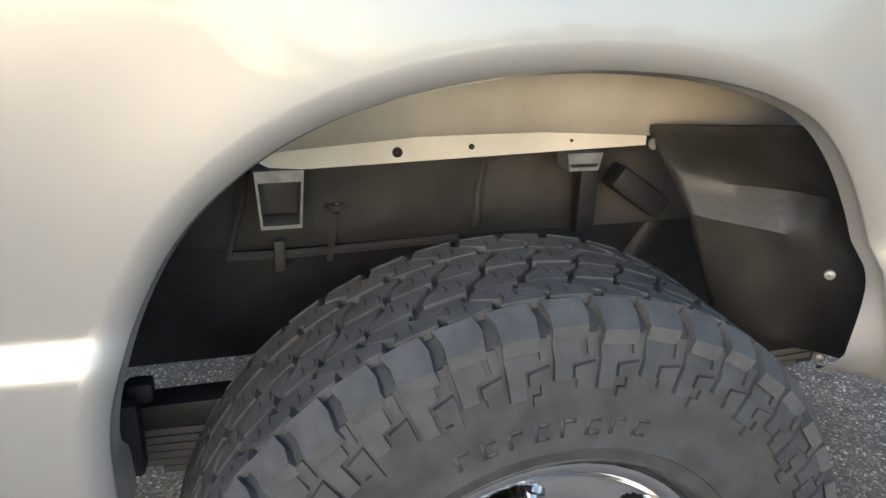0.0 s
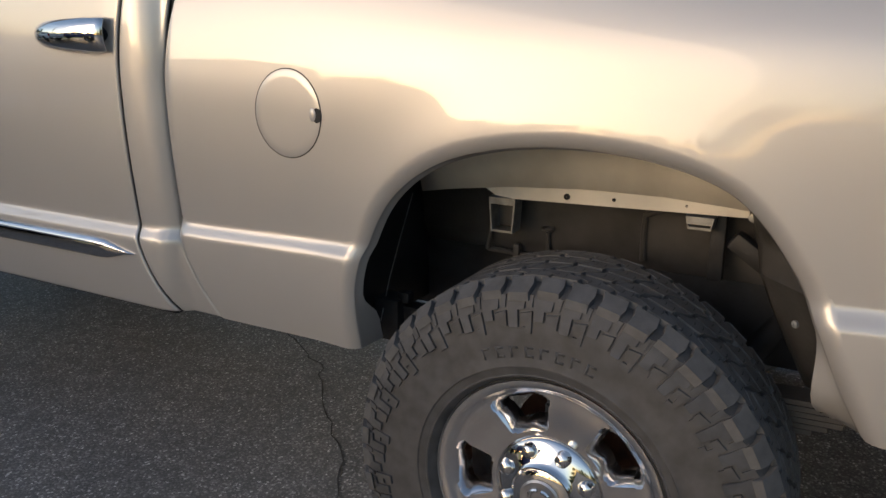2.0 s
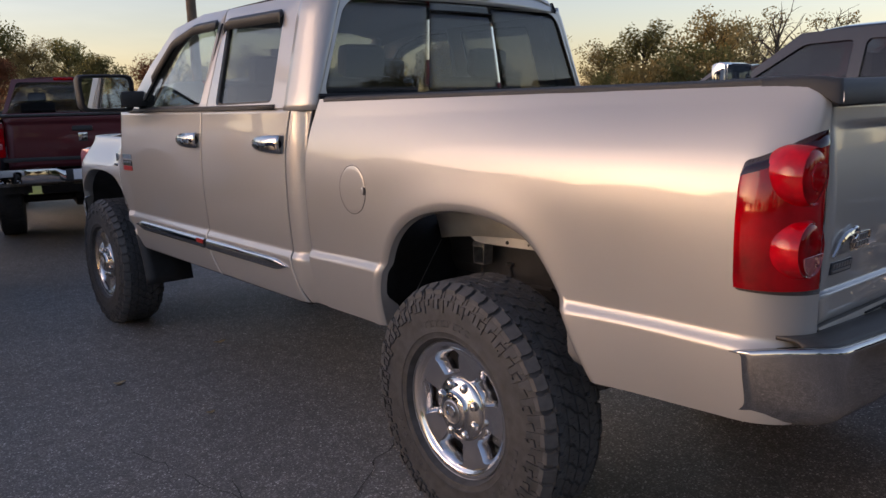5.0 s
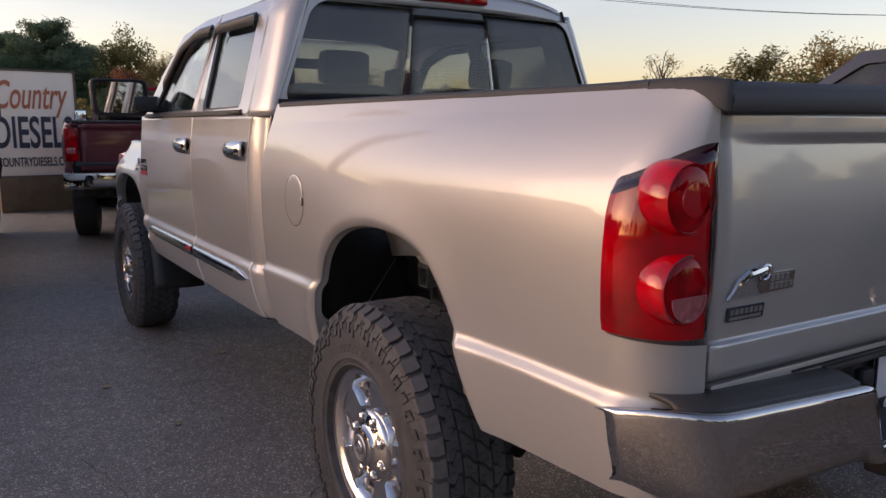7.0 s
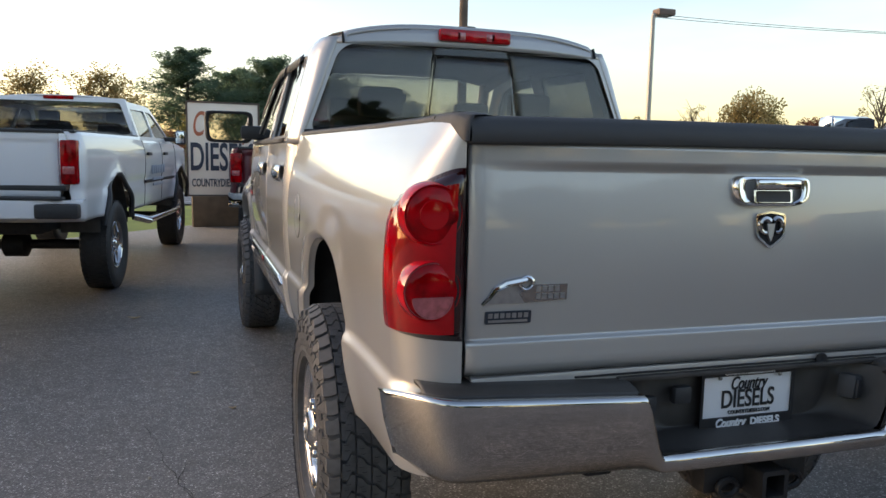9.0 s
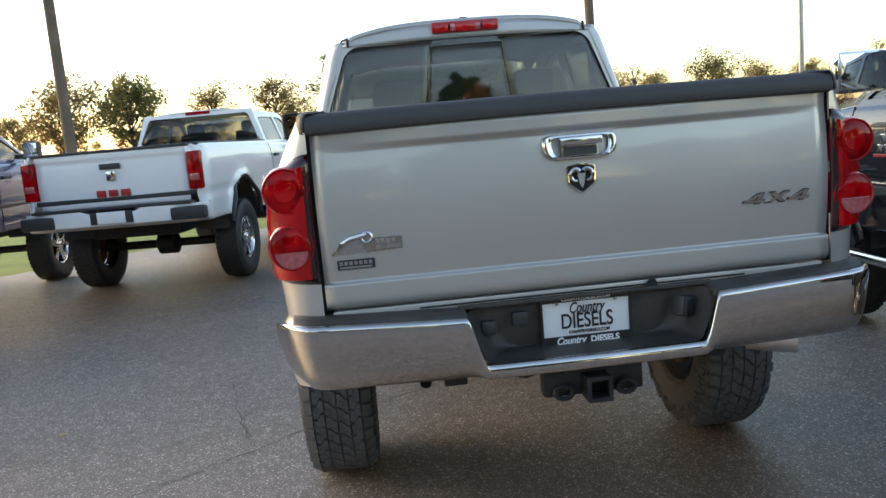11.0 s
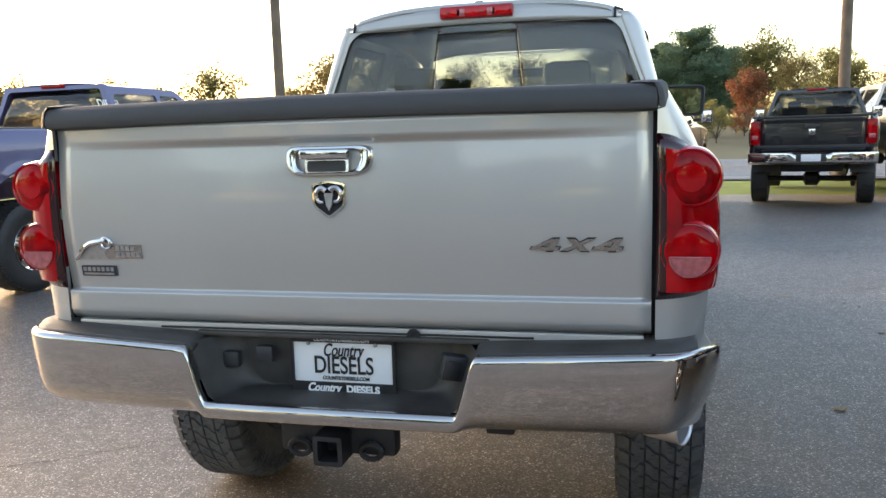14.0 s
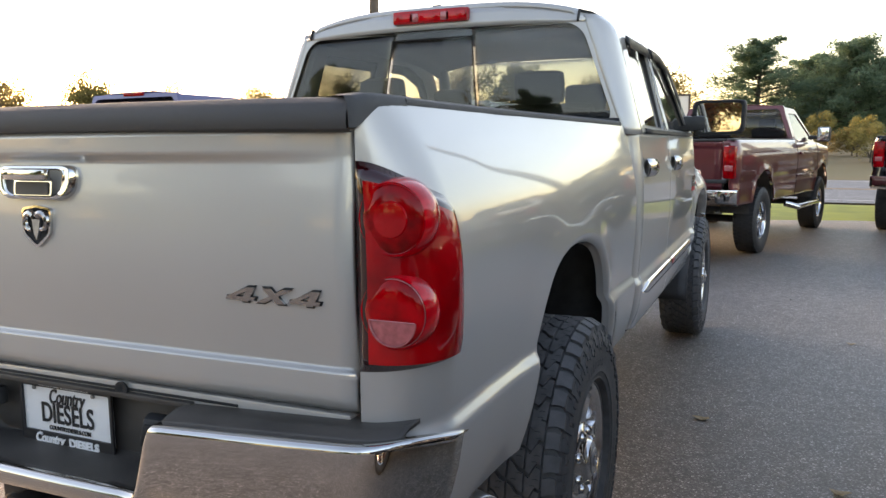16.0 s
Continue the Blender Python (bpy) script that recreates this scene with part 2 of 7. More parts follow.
def box(bm, c, s, bevel=0.0, m=None, seg=2):
    """A block with rounded edges: its middle, its size and, if wanted, a turn."""
    t = Matrix.Translation(c) @ (m or Matrix()) @ Matrix.Diagonal((*s, 1))
    geo = bmesh.ops.create_cube(bm, size=1, matrix=t)
    if bevel:
        es = list({e for v in geo["verts"] for e in v.link_edges})
        bmesh.ops.bevel(bm, geom=es, offset=min(bevel, min(s) * 0.45), segments=seg, affect="EDGES", profile=0.6)
    return bm


def boxed(c, s, bevel=0.0, m=None, seg=2):
    return box(bmesh.new(), c, s, bevel, m, seg)


def sheet(bm, grid, closed_u=False, closed_v=False):
    """Faces over rows of points; equal neighbours are merged."""
    rows = [[bm.verts.new(p) for p in r] for r in grid]
    nr, nc = len(rows), len(rows[0])
    for i in range(nr - (not closed_v)):
        for j in range(nc - (not closed_u)):
            a, b, c, d = rows[i][j], rows[i][(j + 1) % nc], rows[(i + 1) % nr][(j + 1) % nc], rows[(i + 1) % nr][j]
            bm.faces.new((a, b, c, d))
    return rows


def tidy(bm, d=1e-5):
    bmesh.ops.remove_doubles(bm, verts=bm.verts, dist=d)
    bmesh.ops.dissolve_degenerate(bm, edges=bm.edges, dist=d)
    return bm


def face_to(bm, way):
    """Turn the faces of an open sheet so that on the whole they look along way."""
    way = Vector(way)
    bm.normal_update()
    if sum((f.normal.dot(way) * f.calc_area() for f in bm.faces)) < 0:
        bmesh.ops.reverse_faces(bm, faces=bm.faces)
    return bm


def tube(bm, pts, r, n=8, caps=True):
    """A round bar along points; r is one radius or one a point."""
    pts = [Vector(p) for p in pts]
    rings = []
    for i, p in enumerate(pts):
        d = (pts[min(i + 1, len(pts) - 1)] - pts[max(i - 1, 0)]).normalized()
        a = d.orthogonal().normalized() if i == 0 else (rings[-1][1] - d * rings[-1][1].dot(d)).normalized()
        b = d.cross(a)
        rr = r[i] if isinstance(r, (list, tuple)) else r
        rings.append(([bm.verts.new(p + (a * math.cos(t) + b * math.sin(t)) * rr) for t in (2 * math.pi * k / n for k in range(n))], a))
    for (q, _), (w, _) in zip(rings, rings[1:]):
        for k in range(n):
            bm.faces.new((q[k], q[(k + 1) % n], w[(k + 1) % n], w[k]))
    if caps:
        bm.faces.new(list(reversed(rings[0][0])))
        bm.faces.new(rings[-1][0])
    return bm


def lathe(bm, prof, n=48, at=(0, 0, 0), close=False):
    """Turns a line of (x, radius) round the x axis."""
    grid = [[(at[0] + x, at[1] + r * math.cos(t), at[2] + r * math.sin(t)) for t in (2 * math.pi * k / n for k in range(n))] for x, r in prof]
    sheet(bm, grid, closed_u=True, closed_v=close)
    return bm


def slab(bm, poly, place, depth):
    """A flat outline (u, v) made solid: place(u, v, w) puts its points, w from 0 to depth."""
    a = [bm.verts.new(place(u, v, 0.0)) for u, v in poly]
    b = [bm.verts.new(place(u, v, depth)) for u, v in poly]
    bm.faces.new(list(reversed(a)))
    bm.faces.new(b)
    for i in range(len(poly)):
        j = (i + 1) % len(poly)
        bm.faces.new((a[i], a[j], b[j], b[i]))
    return bm


def ring(bm, outer, inner, place, depth):
    """A frame between two outlines of equally many points."""
    n = len(outer)
    vs = [[bm.verts.new(place(u, v, w)) for u, v in o] for o, w in ((outer, 0.0), (inner, 0.0), (inner, depth), (outer, depth))]
    for q in range(4):
        for i in range(n):
            j = (i + 1) % n
            bm.faces.new((vs[q][i], vs[q][j], vs[(q + 1) % 4][j], vs[(q + 1) % 4][i]))
    return bm


def rounded(x0, z0, x1, z1, r, n=5):
    """An outline with round corners."""
    out = []
    for cx, cz, a in ((x1 - r, z0 + r, -90), (x1 - r, z1 - r, 0), (x0 + r, z1 - r, 90), (x0 + r, z0 + r, 180)):
        out += [(cx + r * math.cos(radians(a + 90 * i / n)), cz + r * math.sin(radians(a + 90 * i / n))) for i in range(n + 1)]
    return out


def soften(poly, r=0.04, n=4):
    """Rounds the corners of an outline."""
    out, m = [], len(poly)
    for i in range(m):
        p, a, b = Vector(poly[i]), Vector(poly[i - 1]), Vector(poly[(i + 1) % m])
        da, db = (a - p), (b - p)
        s, e = p + da.normalized() * min(r, da.length * 0.45), p + db.normalized() * min(r, db.length * 0.45)
        out += [tuple(s * (1 - t) ** 2 + p * 2 * t * (1 - t) + e * t * t) for t in (k / n for k in range(n + 1))]
    return out


def lettering(text, height, depth=0.002, slant=0.0, squeeze=1.0, bold=0.0, bevel=0.0):
    """Letters as a mesh in the x-z plane, facing -y, the middle at the origin."""
    cu = bpy.data.curves.new("letters", "FONT")
    cu.body, cu.size, cu.extrude, cu.offset, cu.align_x, cu.align_y, cu.shear = text, height * 1.38, depth / 2, bold, "CENTER", "CENTER", slant
    cu.bevel_depth, cu.bevel_resolution = bevel, 1
    tmp = new("letters", cu)
    me = bpy.data.meshes.new_from_object(tmp.evaluated_get(bpy.context.evaluated_depsgraph_get()))
    bpy.data.objects.remove(tmp)
    bm = bmesh.new()
    bm.from_mesh(me)
    bmesh.ops.transform(bm, matrix=Matrix.Diagonal((squeeze, 1, 1, 1)), verts=bm.verts)
    bmesh.ops.transform(bm, matrix=pose(0, 0, 0, 90), verts=bm.verts)
    return bm


def moved(bm, m):
    bmesh.ops.transform(bm, matrix=m, verts=bm.verts)
    return bm


# ---- ground ----
GZ = 0.045                              # height of the asphalt
LOT = asphalt("lot_asphalt", (0.140, 0.146, 0.150), (0.236, 0.243, 0.246), 140.0)
ROADM = asphalt("road_asphalt", (0.15, 0.15, 0.154), (0.24, 0.24, 0.245), 40)
GRASS = material("mown_grass", (0.26, 0.31, 0.05), 0.9, 0, scale=0.9, color2=(0.15, 0.20, 0.035), bump=0.8, bscale=60, detail=8)
FIELD = material("dry_field", (0.16, 0.12, 0.06), 0.95, 0, scale=0.05, color2=(0.08, 0.085, 0.03), bump=0.5, bscale=3, detail=8)
LINE_W = material("road_paint_white", (0.62, 0.62, 0.60), 0.7, 0, var=0.2, scale=4)
LINE_Y = material("road_paint_yellow", (0.55, 0.28, 0.04), 0.7, 0, var=0.2, scale=4)
WOOD = material("pole_wood", (0.15, 0.11, 0.085), 0.85, 0, scale=3, color2=(0.09, 0.07, 0.055), bump=0.6, bscale=40)


def flat(name, pts, z, mat, label, category, kind="structure"):
    bm = bmesh.new()
    bm.faces.new([bm.verts.new((x, y, GZ + z)) for x, y in pts])
    ob = part(name, face_to(bm, (0, 0, 1)), mat)
    return tagged(ob, label, category, kind=kind)


def road_y(x):
    return 21.6 - 0.10 * x


ground = bmesh.new()
N = 60
def rise(x, y):
    r = math.hypot(x, y)
    far = smooth((r - 60) / 200)
    return GZ - 0.06 + far * (2.0 + 1.2 * noise.noise(Vector((x * 0.006, y * 0.006, 0)))) + 1.4 * smooth((y - 42) / 40) * smooth((x + 60) / 50) * smooth((60 - x) / 40)
rad = [0.0, 10, 20, 30, 40, 44, 50, 58, 70, 90, 130, 200, 320, 600, 1500, 4000]
sheet(ground, [[(r * math.cos(a), r * math.sin(a) + 3, rise(r * math.cos(a), r * math.sin(a) + 3)) for a in (2 * math.pi * k / N for k in range(N))] for r in rad], closed_u=True)
tidy(ground, 1e-3)
tagged(part("ground", face_to(ground, (0, 0, 1)), FIELD), "dry brownish field reaching to the horizon", "ground", kind="structure")
lot = bmesh.new()
edge = [(-60, -40), (40, -40), (40, 13.0), (12, 15.2), (3, 16.0), (-1.6, 14.9), (-2.9, 13.4), (-6.3, 9.8), (-12, 7.6), (-60, 4.0)]
bm_top = [lot.verts.new((x, y, GZ)) for x, y in edge]
lot.faces.new(bm_top)
tagged(part("ground_lot", face_to(lot, (0, 0, 1)), LOT, thick=0.08), "grey worn asphalt parking lot with fine stones and cracks", "asphalt", kind="structure")
flat("ground_verge", [(-70, -45), (70, -45), (70, road_y(70) - 0.5), (-70, road_y(-70) - 0.5)], -0.035, GRASS, "mown green grass verge beside the lot", "grass")
flat("road", [(-200, road_y(-200)), (200, road_y(200)), (200, road_y(200) + 13.5), (-200, road_y(-200) + 13.5)], -0.02, ROADM, "grey two-lane asphalt road", "road")
for dy, w, m, lab in ((0.9, 0.14, LINE_W, "white edge line painted on the road"), (6.5, 0.12, LINE_Y, "yellow centre line painted on the road"), (6.85, 0.12, LINE_Y, "yellow centre line painted on the road"), (12.4, 0.14, LINE_W, "white edge line painted on the road")):
    flat("road_line", [(-200, road_y(-200) + dy), (200, road_y(200) + dy), (200, road_y(200) + dy + w), (-200, road_y(-200) + dy + w)], -0.014, m, lab, "road marking")
for i in range(-8, 9):
    x = i * 9.0
    flat("road_dash", [(x, road_y(x) + 3.6), (x + 3, road_y(x + 3) + 3.6), (x + 3, road_y(x + 3) + 3.74), (x, road_y(x) + 3.74)], -0.014, LINE_W, "white lane dash painted on the road", "road marking")

CRACK = material("crack_shade", (0.10, 0.098, 0.095), 0.9, 0, var=0.3, scale=12)
# cracks in the asphalt: narrow dark gashes with a ragged line
def crack(points, w, seed):
    rng = random.Random(seed)
    line = []
    for (x0, y0), (x1, y1) in zip(points, points[1:]):
        n = max(2, int(math.hypot(x1 - x0, y1 - y0) / 0.06))
        for i in range(n):
            t = i / n
            line.append((lerp(x0, x1, t) + rng.gauss(0, 0.012), lerp(y0, y1, t) + rng.gauss(0, 0.012)))
    bm = bmesh.new()
    d = Vector((points[-1][0] - points[0][0], points[-1][1] - points[0][1])).normalized()
    prof = [w * rng.uniform(0.3, 1.0) for _ in line]
    sheet(bm, [[(x - d.y * p * k * 0.55, y + d.x * p * k * 0.55, GZ + 0.004) for (x, y), p in zip(line, prof)] for k in (-1, 1)])
    return tagged(part("asphalt_crack", face_to(bm, (0, 0, 1)), CRACK), "thin ragged dark crack in the asphalt", "crack", kind="structure")


crack([(-2.9, 0.55), (-2.05, 1.03), (-1.35, 1.55), (-0.95, 1.9), (-0.6, 2.1), (0.1, 2.75), (0.5, 3.4)], 0.008, 1)
crack([(-1.4, 1.5), (-1.6, 2.2), (-1.75, 2.9)], 0.004, 2)
crack([(1.5, 5.0), (2.3, 5.3), (3.2, 5.9), (4.6, 6.3)], 0.006, 3)
crack([(-1.45, 1.7), (-1.55, 1.95), (-1.5, 2.3)], 0.005, 4)
crack([(2.2, 8.6), (3.3, 8.9), (4.6, 8.8)], 0.006, 6)

# pale stones and dry leaves lying about
rng = random.Random(11)
peb = bmesh.new()
for i in range(520):
    x, y = rng.uniform(-5.5, 5), rng.uniform(-3, 12)
    r = rng.uniform(0.002, 0.006) if rng.random() < 0.93 else rng.uniform(0.006, 0.011)
    bmesh.ops.create_icosphere(peb, subdivisions=1, radius=r, matrix=Matrix.Translation((x, y, GZ + r * 0.5)) @ Matrix.Diagonal((1, rng.uniform(0.6, 1), 0.7, 1)))
tagged(part("loose_gravel", peb, material("pale_gravel", (0.42, 0.40, 0.37), 0.8, 0, var=0.25, scale=60)), "small pale stones strewn over the asphalt", "gravel", kind="stuff")
LEAF = material("dry_leaf", (0.42, 0.33, 0.20), 0.8, 0, scale=60, color2=(0.26, 0.17, 0.08))
for x, y, k in ((-0.67, 4.17, 1.2), (-1.47, 3.82, 1.0), (-1.98, 5.8, 1.6), (1.25, 3.16, 1.3), (2.6, 4.1, 1.0), (-1.25, 3.0, 0.7), (2.15, 5.3, 0.9), (-2.6, 2.1, 0.8), (1.9, 2.4, 1.2)):
    bm = bmesh.new()
    a0 = rng.uniform(0, 6)
    pts = [(0.035 * k * math.cos(a + a0) * (1 + 0.25 * math.cos(3 * a)), 0.02 * k * math.sin(a + a0)) for a in (2 * math.pi * q / 10 for q in range(10))]
    sheet(bm, [[(x + u * f, y + v * f, GZ + 0.004 + 0.010 * k * f * abs(math.sin(4 * u / k * 10))) for u, v in pts] for f in (1, 0.6, 0.05)], closed_u=True)
    tagged(part("fallen_leaf", face_to(bm, (0, 0, 1)), LEAF, thick=0.001), "small dry curled leaf lying on the asphalt", "leaf", "fallen leaves")

# ---- poles and wire ----
def utility_pole(x, y, h, r, lamp=False):
    e = empty("street_lamp" if lamp else "utility_pole", "grey metal light pole with a square lamp head" if lamp else "weathered brown wooden pole", "lamp" if lamp else "pole")
    e.location = (x, y, GZ - 0.04)
    bm = bmesh.new()
    tube(bm, [(0, 0, 0), (0, 0, h * 0.5), (0, 0, h)], [r, r * 0.88, r * 0.75], 14)
    part("pole", bm, GALV if lamp else WOOD, e)
    if lamp:
        part("arm", boxed((0.16, 0, h + 0.03), (0.40, 0.10, 0.08), 0.02), GALV, e)
        hd = part("lamp_head", boxed((0.42, 0, h + 0.12), (0.66, 0.46, 0.22), 0.05), material("lamp_housing", (0.16, 0.11, 0.09), 0.6), e, "brown square lamp head")
        part("lens", boxed((0.42, 0, h + 0.003), (0.50, 0.36, 0.02), 0.004), GALV, hd)
    return e


utility_pole(-6.35, 13.4, 7.5, 0.115)
utility_pole(6.21, 20.3, 9.5, 0.15)
utility_pole(13.8, 22.2, 6.5, 0.10, True)
wire = bmesh.new()
for z0, sag in ((6.45, 1.9), (6.55, 2.0)):
    tube(wire, [(lerp(13.8, 60, t), lerp(22.2, 5, t), z0 + 3.6 * t - sag * 4 * t * (1 - t)) for t in (k / 30 for k in range(31))], 0.009, 5)
tagged(part("overhead_wire", wire, DARK), "thin dark overhead wire from the light pole", "wire", kind="structure")

# ---- the dealer's sign ----
sign = empty("roadside_sign", "white painted sign board on a brown plinth at the lot's edge", "sign")
sign.matrix_world = pose(-0.83, 14.8, GZ - 0.02, 0, 0, 4)
part("plinth", boxed((0, 0, 0.32), (1.25, 0.32, 0.64), 0.02), material("plinth_wood", (0.17, 0.115, 0.07), 0.85, 0, scale=4, color2=(0.11, 0.075, 0.045), bump=0.5, bscale=30), sign, "brown plinth")
board = part("board", boxed((0, 0, 1.58), (1.42, 0.16, 1.88), 0.02), material("sign_white", (0.87, 0.76, 0.64), 0.5, 0, var=0.05, scale=2), sign)
part("edge_trim", ring(bmesh.new(), rounded(-0.72, 0.63, 0.72, 2.53, 0.02), rounded(-0.685, 0.665, 0.685, 2.495, 0.02), lambda u, v, w: (u, -0.075 - w, v), 0.02), WOOD, sign)
sign_navy = material("sign_navy", (0.03, 0.04, 0.065), 0.5)
script_red = material("sign_red", (0.52, 0.15, 0.07), 0.5)
def sign_words(text, height, width, z, slant=0.0, bold=0.0):
    b = lettering(text, height, 0.012, slant=slant, bold=bold)
    xs = [v.co.x for v in b.verts]
    k = width / (max(xs) - min(xs))
    return moved(b, Matrix.Translation((-(max(xs) + min(xs)) / 2 * k, -0.085, z)) @ Matrix.Diagonal((k, 1, 1, 1)))
part("letters", sign_words("DIESELS", 0.56, 1.28, 1.40, bold=0.014), sign_navy, board)
part("script", sign_words("Country", 0.50, 1.16, 2.06, slant=0.3, bold=0.006), script_red, board)
part("small_letters", sign_words("COUNTRYDIESELS.COM", 0.16, 1.24, 0.90, bold=0.003), sign_navy, board)

# ---- trees ----
BARK = material("bark", (0.09, 0.075, 0.06), 0.9, 0, var=0.25, scale=8, bump=0.7, bscale=30)


def leafage(name, c1, c2):
    """Leaves: a dull face that also lets light through."""
    m = material(name, c1, 0.7, 0, scale=0.7, color2=c2, each=0.25, spec=0.2)
    n, k = m.node_tree.nodes, m.node_tree.links
    b, o = n["Principled BSDF"], n["Material Output"]
    tl, mx = n.new("ShaderNodeBsdfTranslucent"), n.new("ShaderNodeMixShader")
    mx.inputs["Fac"].default_value = 0.70
    k.new(b.inputs["Base Color"].links[0].from_socket, tl.inputs["Color"])
    k.new(b.outputs["BSDF"], mx.inputs[1])
    k.new(tl.outputs["BSDF"], mx.inputs[2])
    k.new(mx.outputs["Shader"], o.inputs["Surface"])
    return m


PINE = leafage("pine_needles", (0.17, 0.25, 0.16), (0.10, 0.16, 0.10))
OLIVE = leafage("olive_leaves", (0.25, 0.22, 0.085), (0.14, 0.145, 0.055))
RUSSET = leafage("russet_leaves", (0.30, 0.12, 0.065), (0.17, 0.09, 0.05))
GOLD = leafage("golden_leaves", (0.42, 0.32, 0.14), (0.26, 0.20, 0.08))


def crown_mesh(clumps, per, size, rng, thin=0.45):
    vs, fs = [], []
    for c, r in clumps:
        for _ in range(per):
            d = Vector((rng.gauss(0, 1), rng.gauss(0, 1), rng.gauss(0, 1) * 0.8))
            d = d.normalized() * r * rng.random() ** 0.4
            p = Vector(c) + d
            a = Vector((rng.gauss(0, 1), rng.gauss(0, 1), rng.gauss(0, 1))).normalized()
            b = a.orthogonal().normalized()
            s = size * rng.uniform(0.6, 1.4)
            i = len(vs)
            vs += [p - a * s, p + b * s * thin, p + a * s, p - b * s * thin]
            fs.append((i, i + 1, i + 2, i + 3))
    me = bpy.data.meshes.new("crown")
    me.from_pydata([tuple(v) for v in vs], [], fs)
    return me


def tree(kind, h, seed, name, label, leaf):
    """Stands at the origin; trunk and limbs are tapered bars, the crown many small leaves in clumps."""
    rng = random.Random(seed)
    e = empty(name, label, "tree")
    wood = bmesh.new()
    top = Vector((rng.uniform(-0.3, 0.3), rng.uniform(-0.3, 0.3), h * (0.95 if kind == "pine" else 0.72)))
    trunk = [Vector((0, 0, -0.3)), top * 0.3 + Vector((rng.uniform(-.1, .1), rng.uniform(-.1, .1), 0)), top * 0.65, top]
    r0 = h * 0.022
    tube(wood, trunk, [r0, r0 * 0.8, r0 * 0.5, r0 * 0.15], 8)
    clumps = []
    n = {"pine": 44, "round": 24, "bare": 26, "bush": 14}[kind]
    for i in range(n):
        f = (i + rng.random()) / n
        a = i * 2.4 + rng.uniform(-0.4, 0.4)
        if kind == "pine":
            z = h * (0.05 + 0.90 * f)
            reach = h * 0.44 * (1 - 0.74 * f) * rng.uniform(0.65, 1.1)
            tip = Vector((math.cos(a) * reach, math.sin(a) * reach, z + h * 0.04))
            base = Vector((0, 0, z - h * 0.03))
            clumps += [(base.lerp(tip, q) + Vector((0, 0, h * 0.01)), h * rng.uniform(0.5, 1.1) * lerp(0.115, 0.065, f)) for q in (0.4, 0.7, 1.0)]
        elif kind == "bush":
            reach = h * 0.5 * rng.uniform(0.3, 1)
            tip = Vector((math.cos(a) * reach, math.sin(a) * reach, h * rng.uniform(0.2, 0.85)))
            base = Vector((0, 0, h * 0.1))
            clumps += [(tip, h * rng.uniform(0.14, 0.22))]
        else:
            z = h * (0.22 + 0.5 * f)
            reach = h * (0.34 if kind == "round" else 0.24) * math.sin(math.pi * clamp(0.28 + 0.62 * f)) * rng.uniform(0.6, 1.15)
            tip = Vector((math.cos(a) * reach, math.sin(a) * reach, z + h * rng.uniform(0.08, 0.25)))
            base = Vector((0, 0, z - h * 0.03))
            if kind == "round":
                clumps += [(tip, h * rng.uniform(0.09, 0.14)), (base.lerp(tip, 0.6), h * rng.uniform(0.06, 0.11))]
            elif rng.random() < 0.5:
                clumps += [(tip, h * rng.uniform(0.05, 0.09))]
        midp = base.lerp(tip, 0.5) + Vector((0, 0, h * 0.015))
        tube(wood, [base, midp, tip], [r0 * 0.4, r0 * 0.22, r0 * 0.06], 5, False)
        for q in range(5 if kind == "bare" else 2):
            s0 = base.lerp(tip, rng.uniform(0.4, 0.95))
            tw = s0 + Vector((rng.gauss(0, 1), rng.gauss(0, 1), abs(rng.gauss(0.8, 0.5)))) * h * 0.07
            tube(wood, [s0, s0.lerp(tw, 0.5) + Vector((0, 0, 0.03 * h * rng.random())), tw], [r0 * 0.14, r0 * 0.09, r0 * 0.03], 4, False)
    part("trunk", wood, BARK, e)
    per = {"pine": 260, "round": 130, "bare": 50, "bush": 170}[kind]
    size = {"pine": 0.0125, "round": 0.015, "bare": 0.012, "bush": 0.026}[kind] * h
    me = crown_mesh(clumps, per, size, rng, 0.28 if kind == "pine" else 0.5)
    me.materials.append(leaf)
    cr = new("crown", me)
    cr.parent = e
    return e


def stand(src, bearing, dist, scale, turn, eye=(0.0, -2.0), wide=1.0):
    """A copy of a tree: degrees to the right of the truck's heading, metres away."""
    x, y = eye[0] + dist * math.sin(radians(bearing)), eye[1] + dist * math.cos(radians(bearing))
    z = rise(x, y)
    t = copy_thing(src, pose(x, y, z, 0, 0, turn))
    t.scale = (scale * wide, scale * wide, scale)
    return t


T_PINE = [tree("pine", 10, 21 + i, "pine_tree", "tall dark green pine with broad uneven boughs", PINE) for i in range(3)]
T_ROUND = [tree("round", 8, 31 + i, "broadleaf_tree", "olive green broadleaf tree with an airy round crown", OLIVE) for i in range(2)]
T_GOLD = [tree("round", 8, 41 + i, "autumn_tree", "golden brown autumn tree with thinning leaves", GOLD) for i in range(2)]
T_RED = [tree("round", 7, 51 + i, "russet_tree", "russet autumn tree with reddish leaves", RUSSET) for i in range(2)]
T_BARE = [tree("bare", 9, 61 + i, "bare_tree", "almost leafless tree with fine grey twigs", GOLD) for i in range(2)]
T_BUSH = [tree("bush", 3.2, 71 + i, "autumn_bush", "low dense autumn bush", m) for i, m in enumerate((RUSSET, OLIVE, GOLD))]
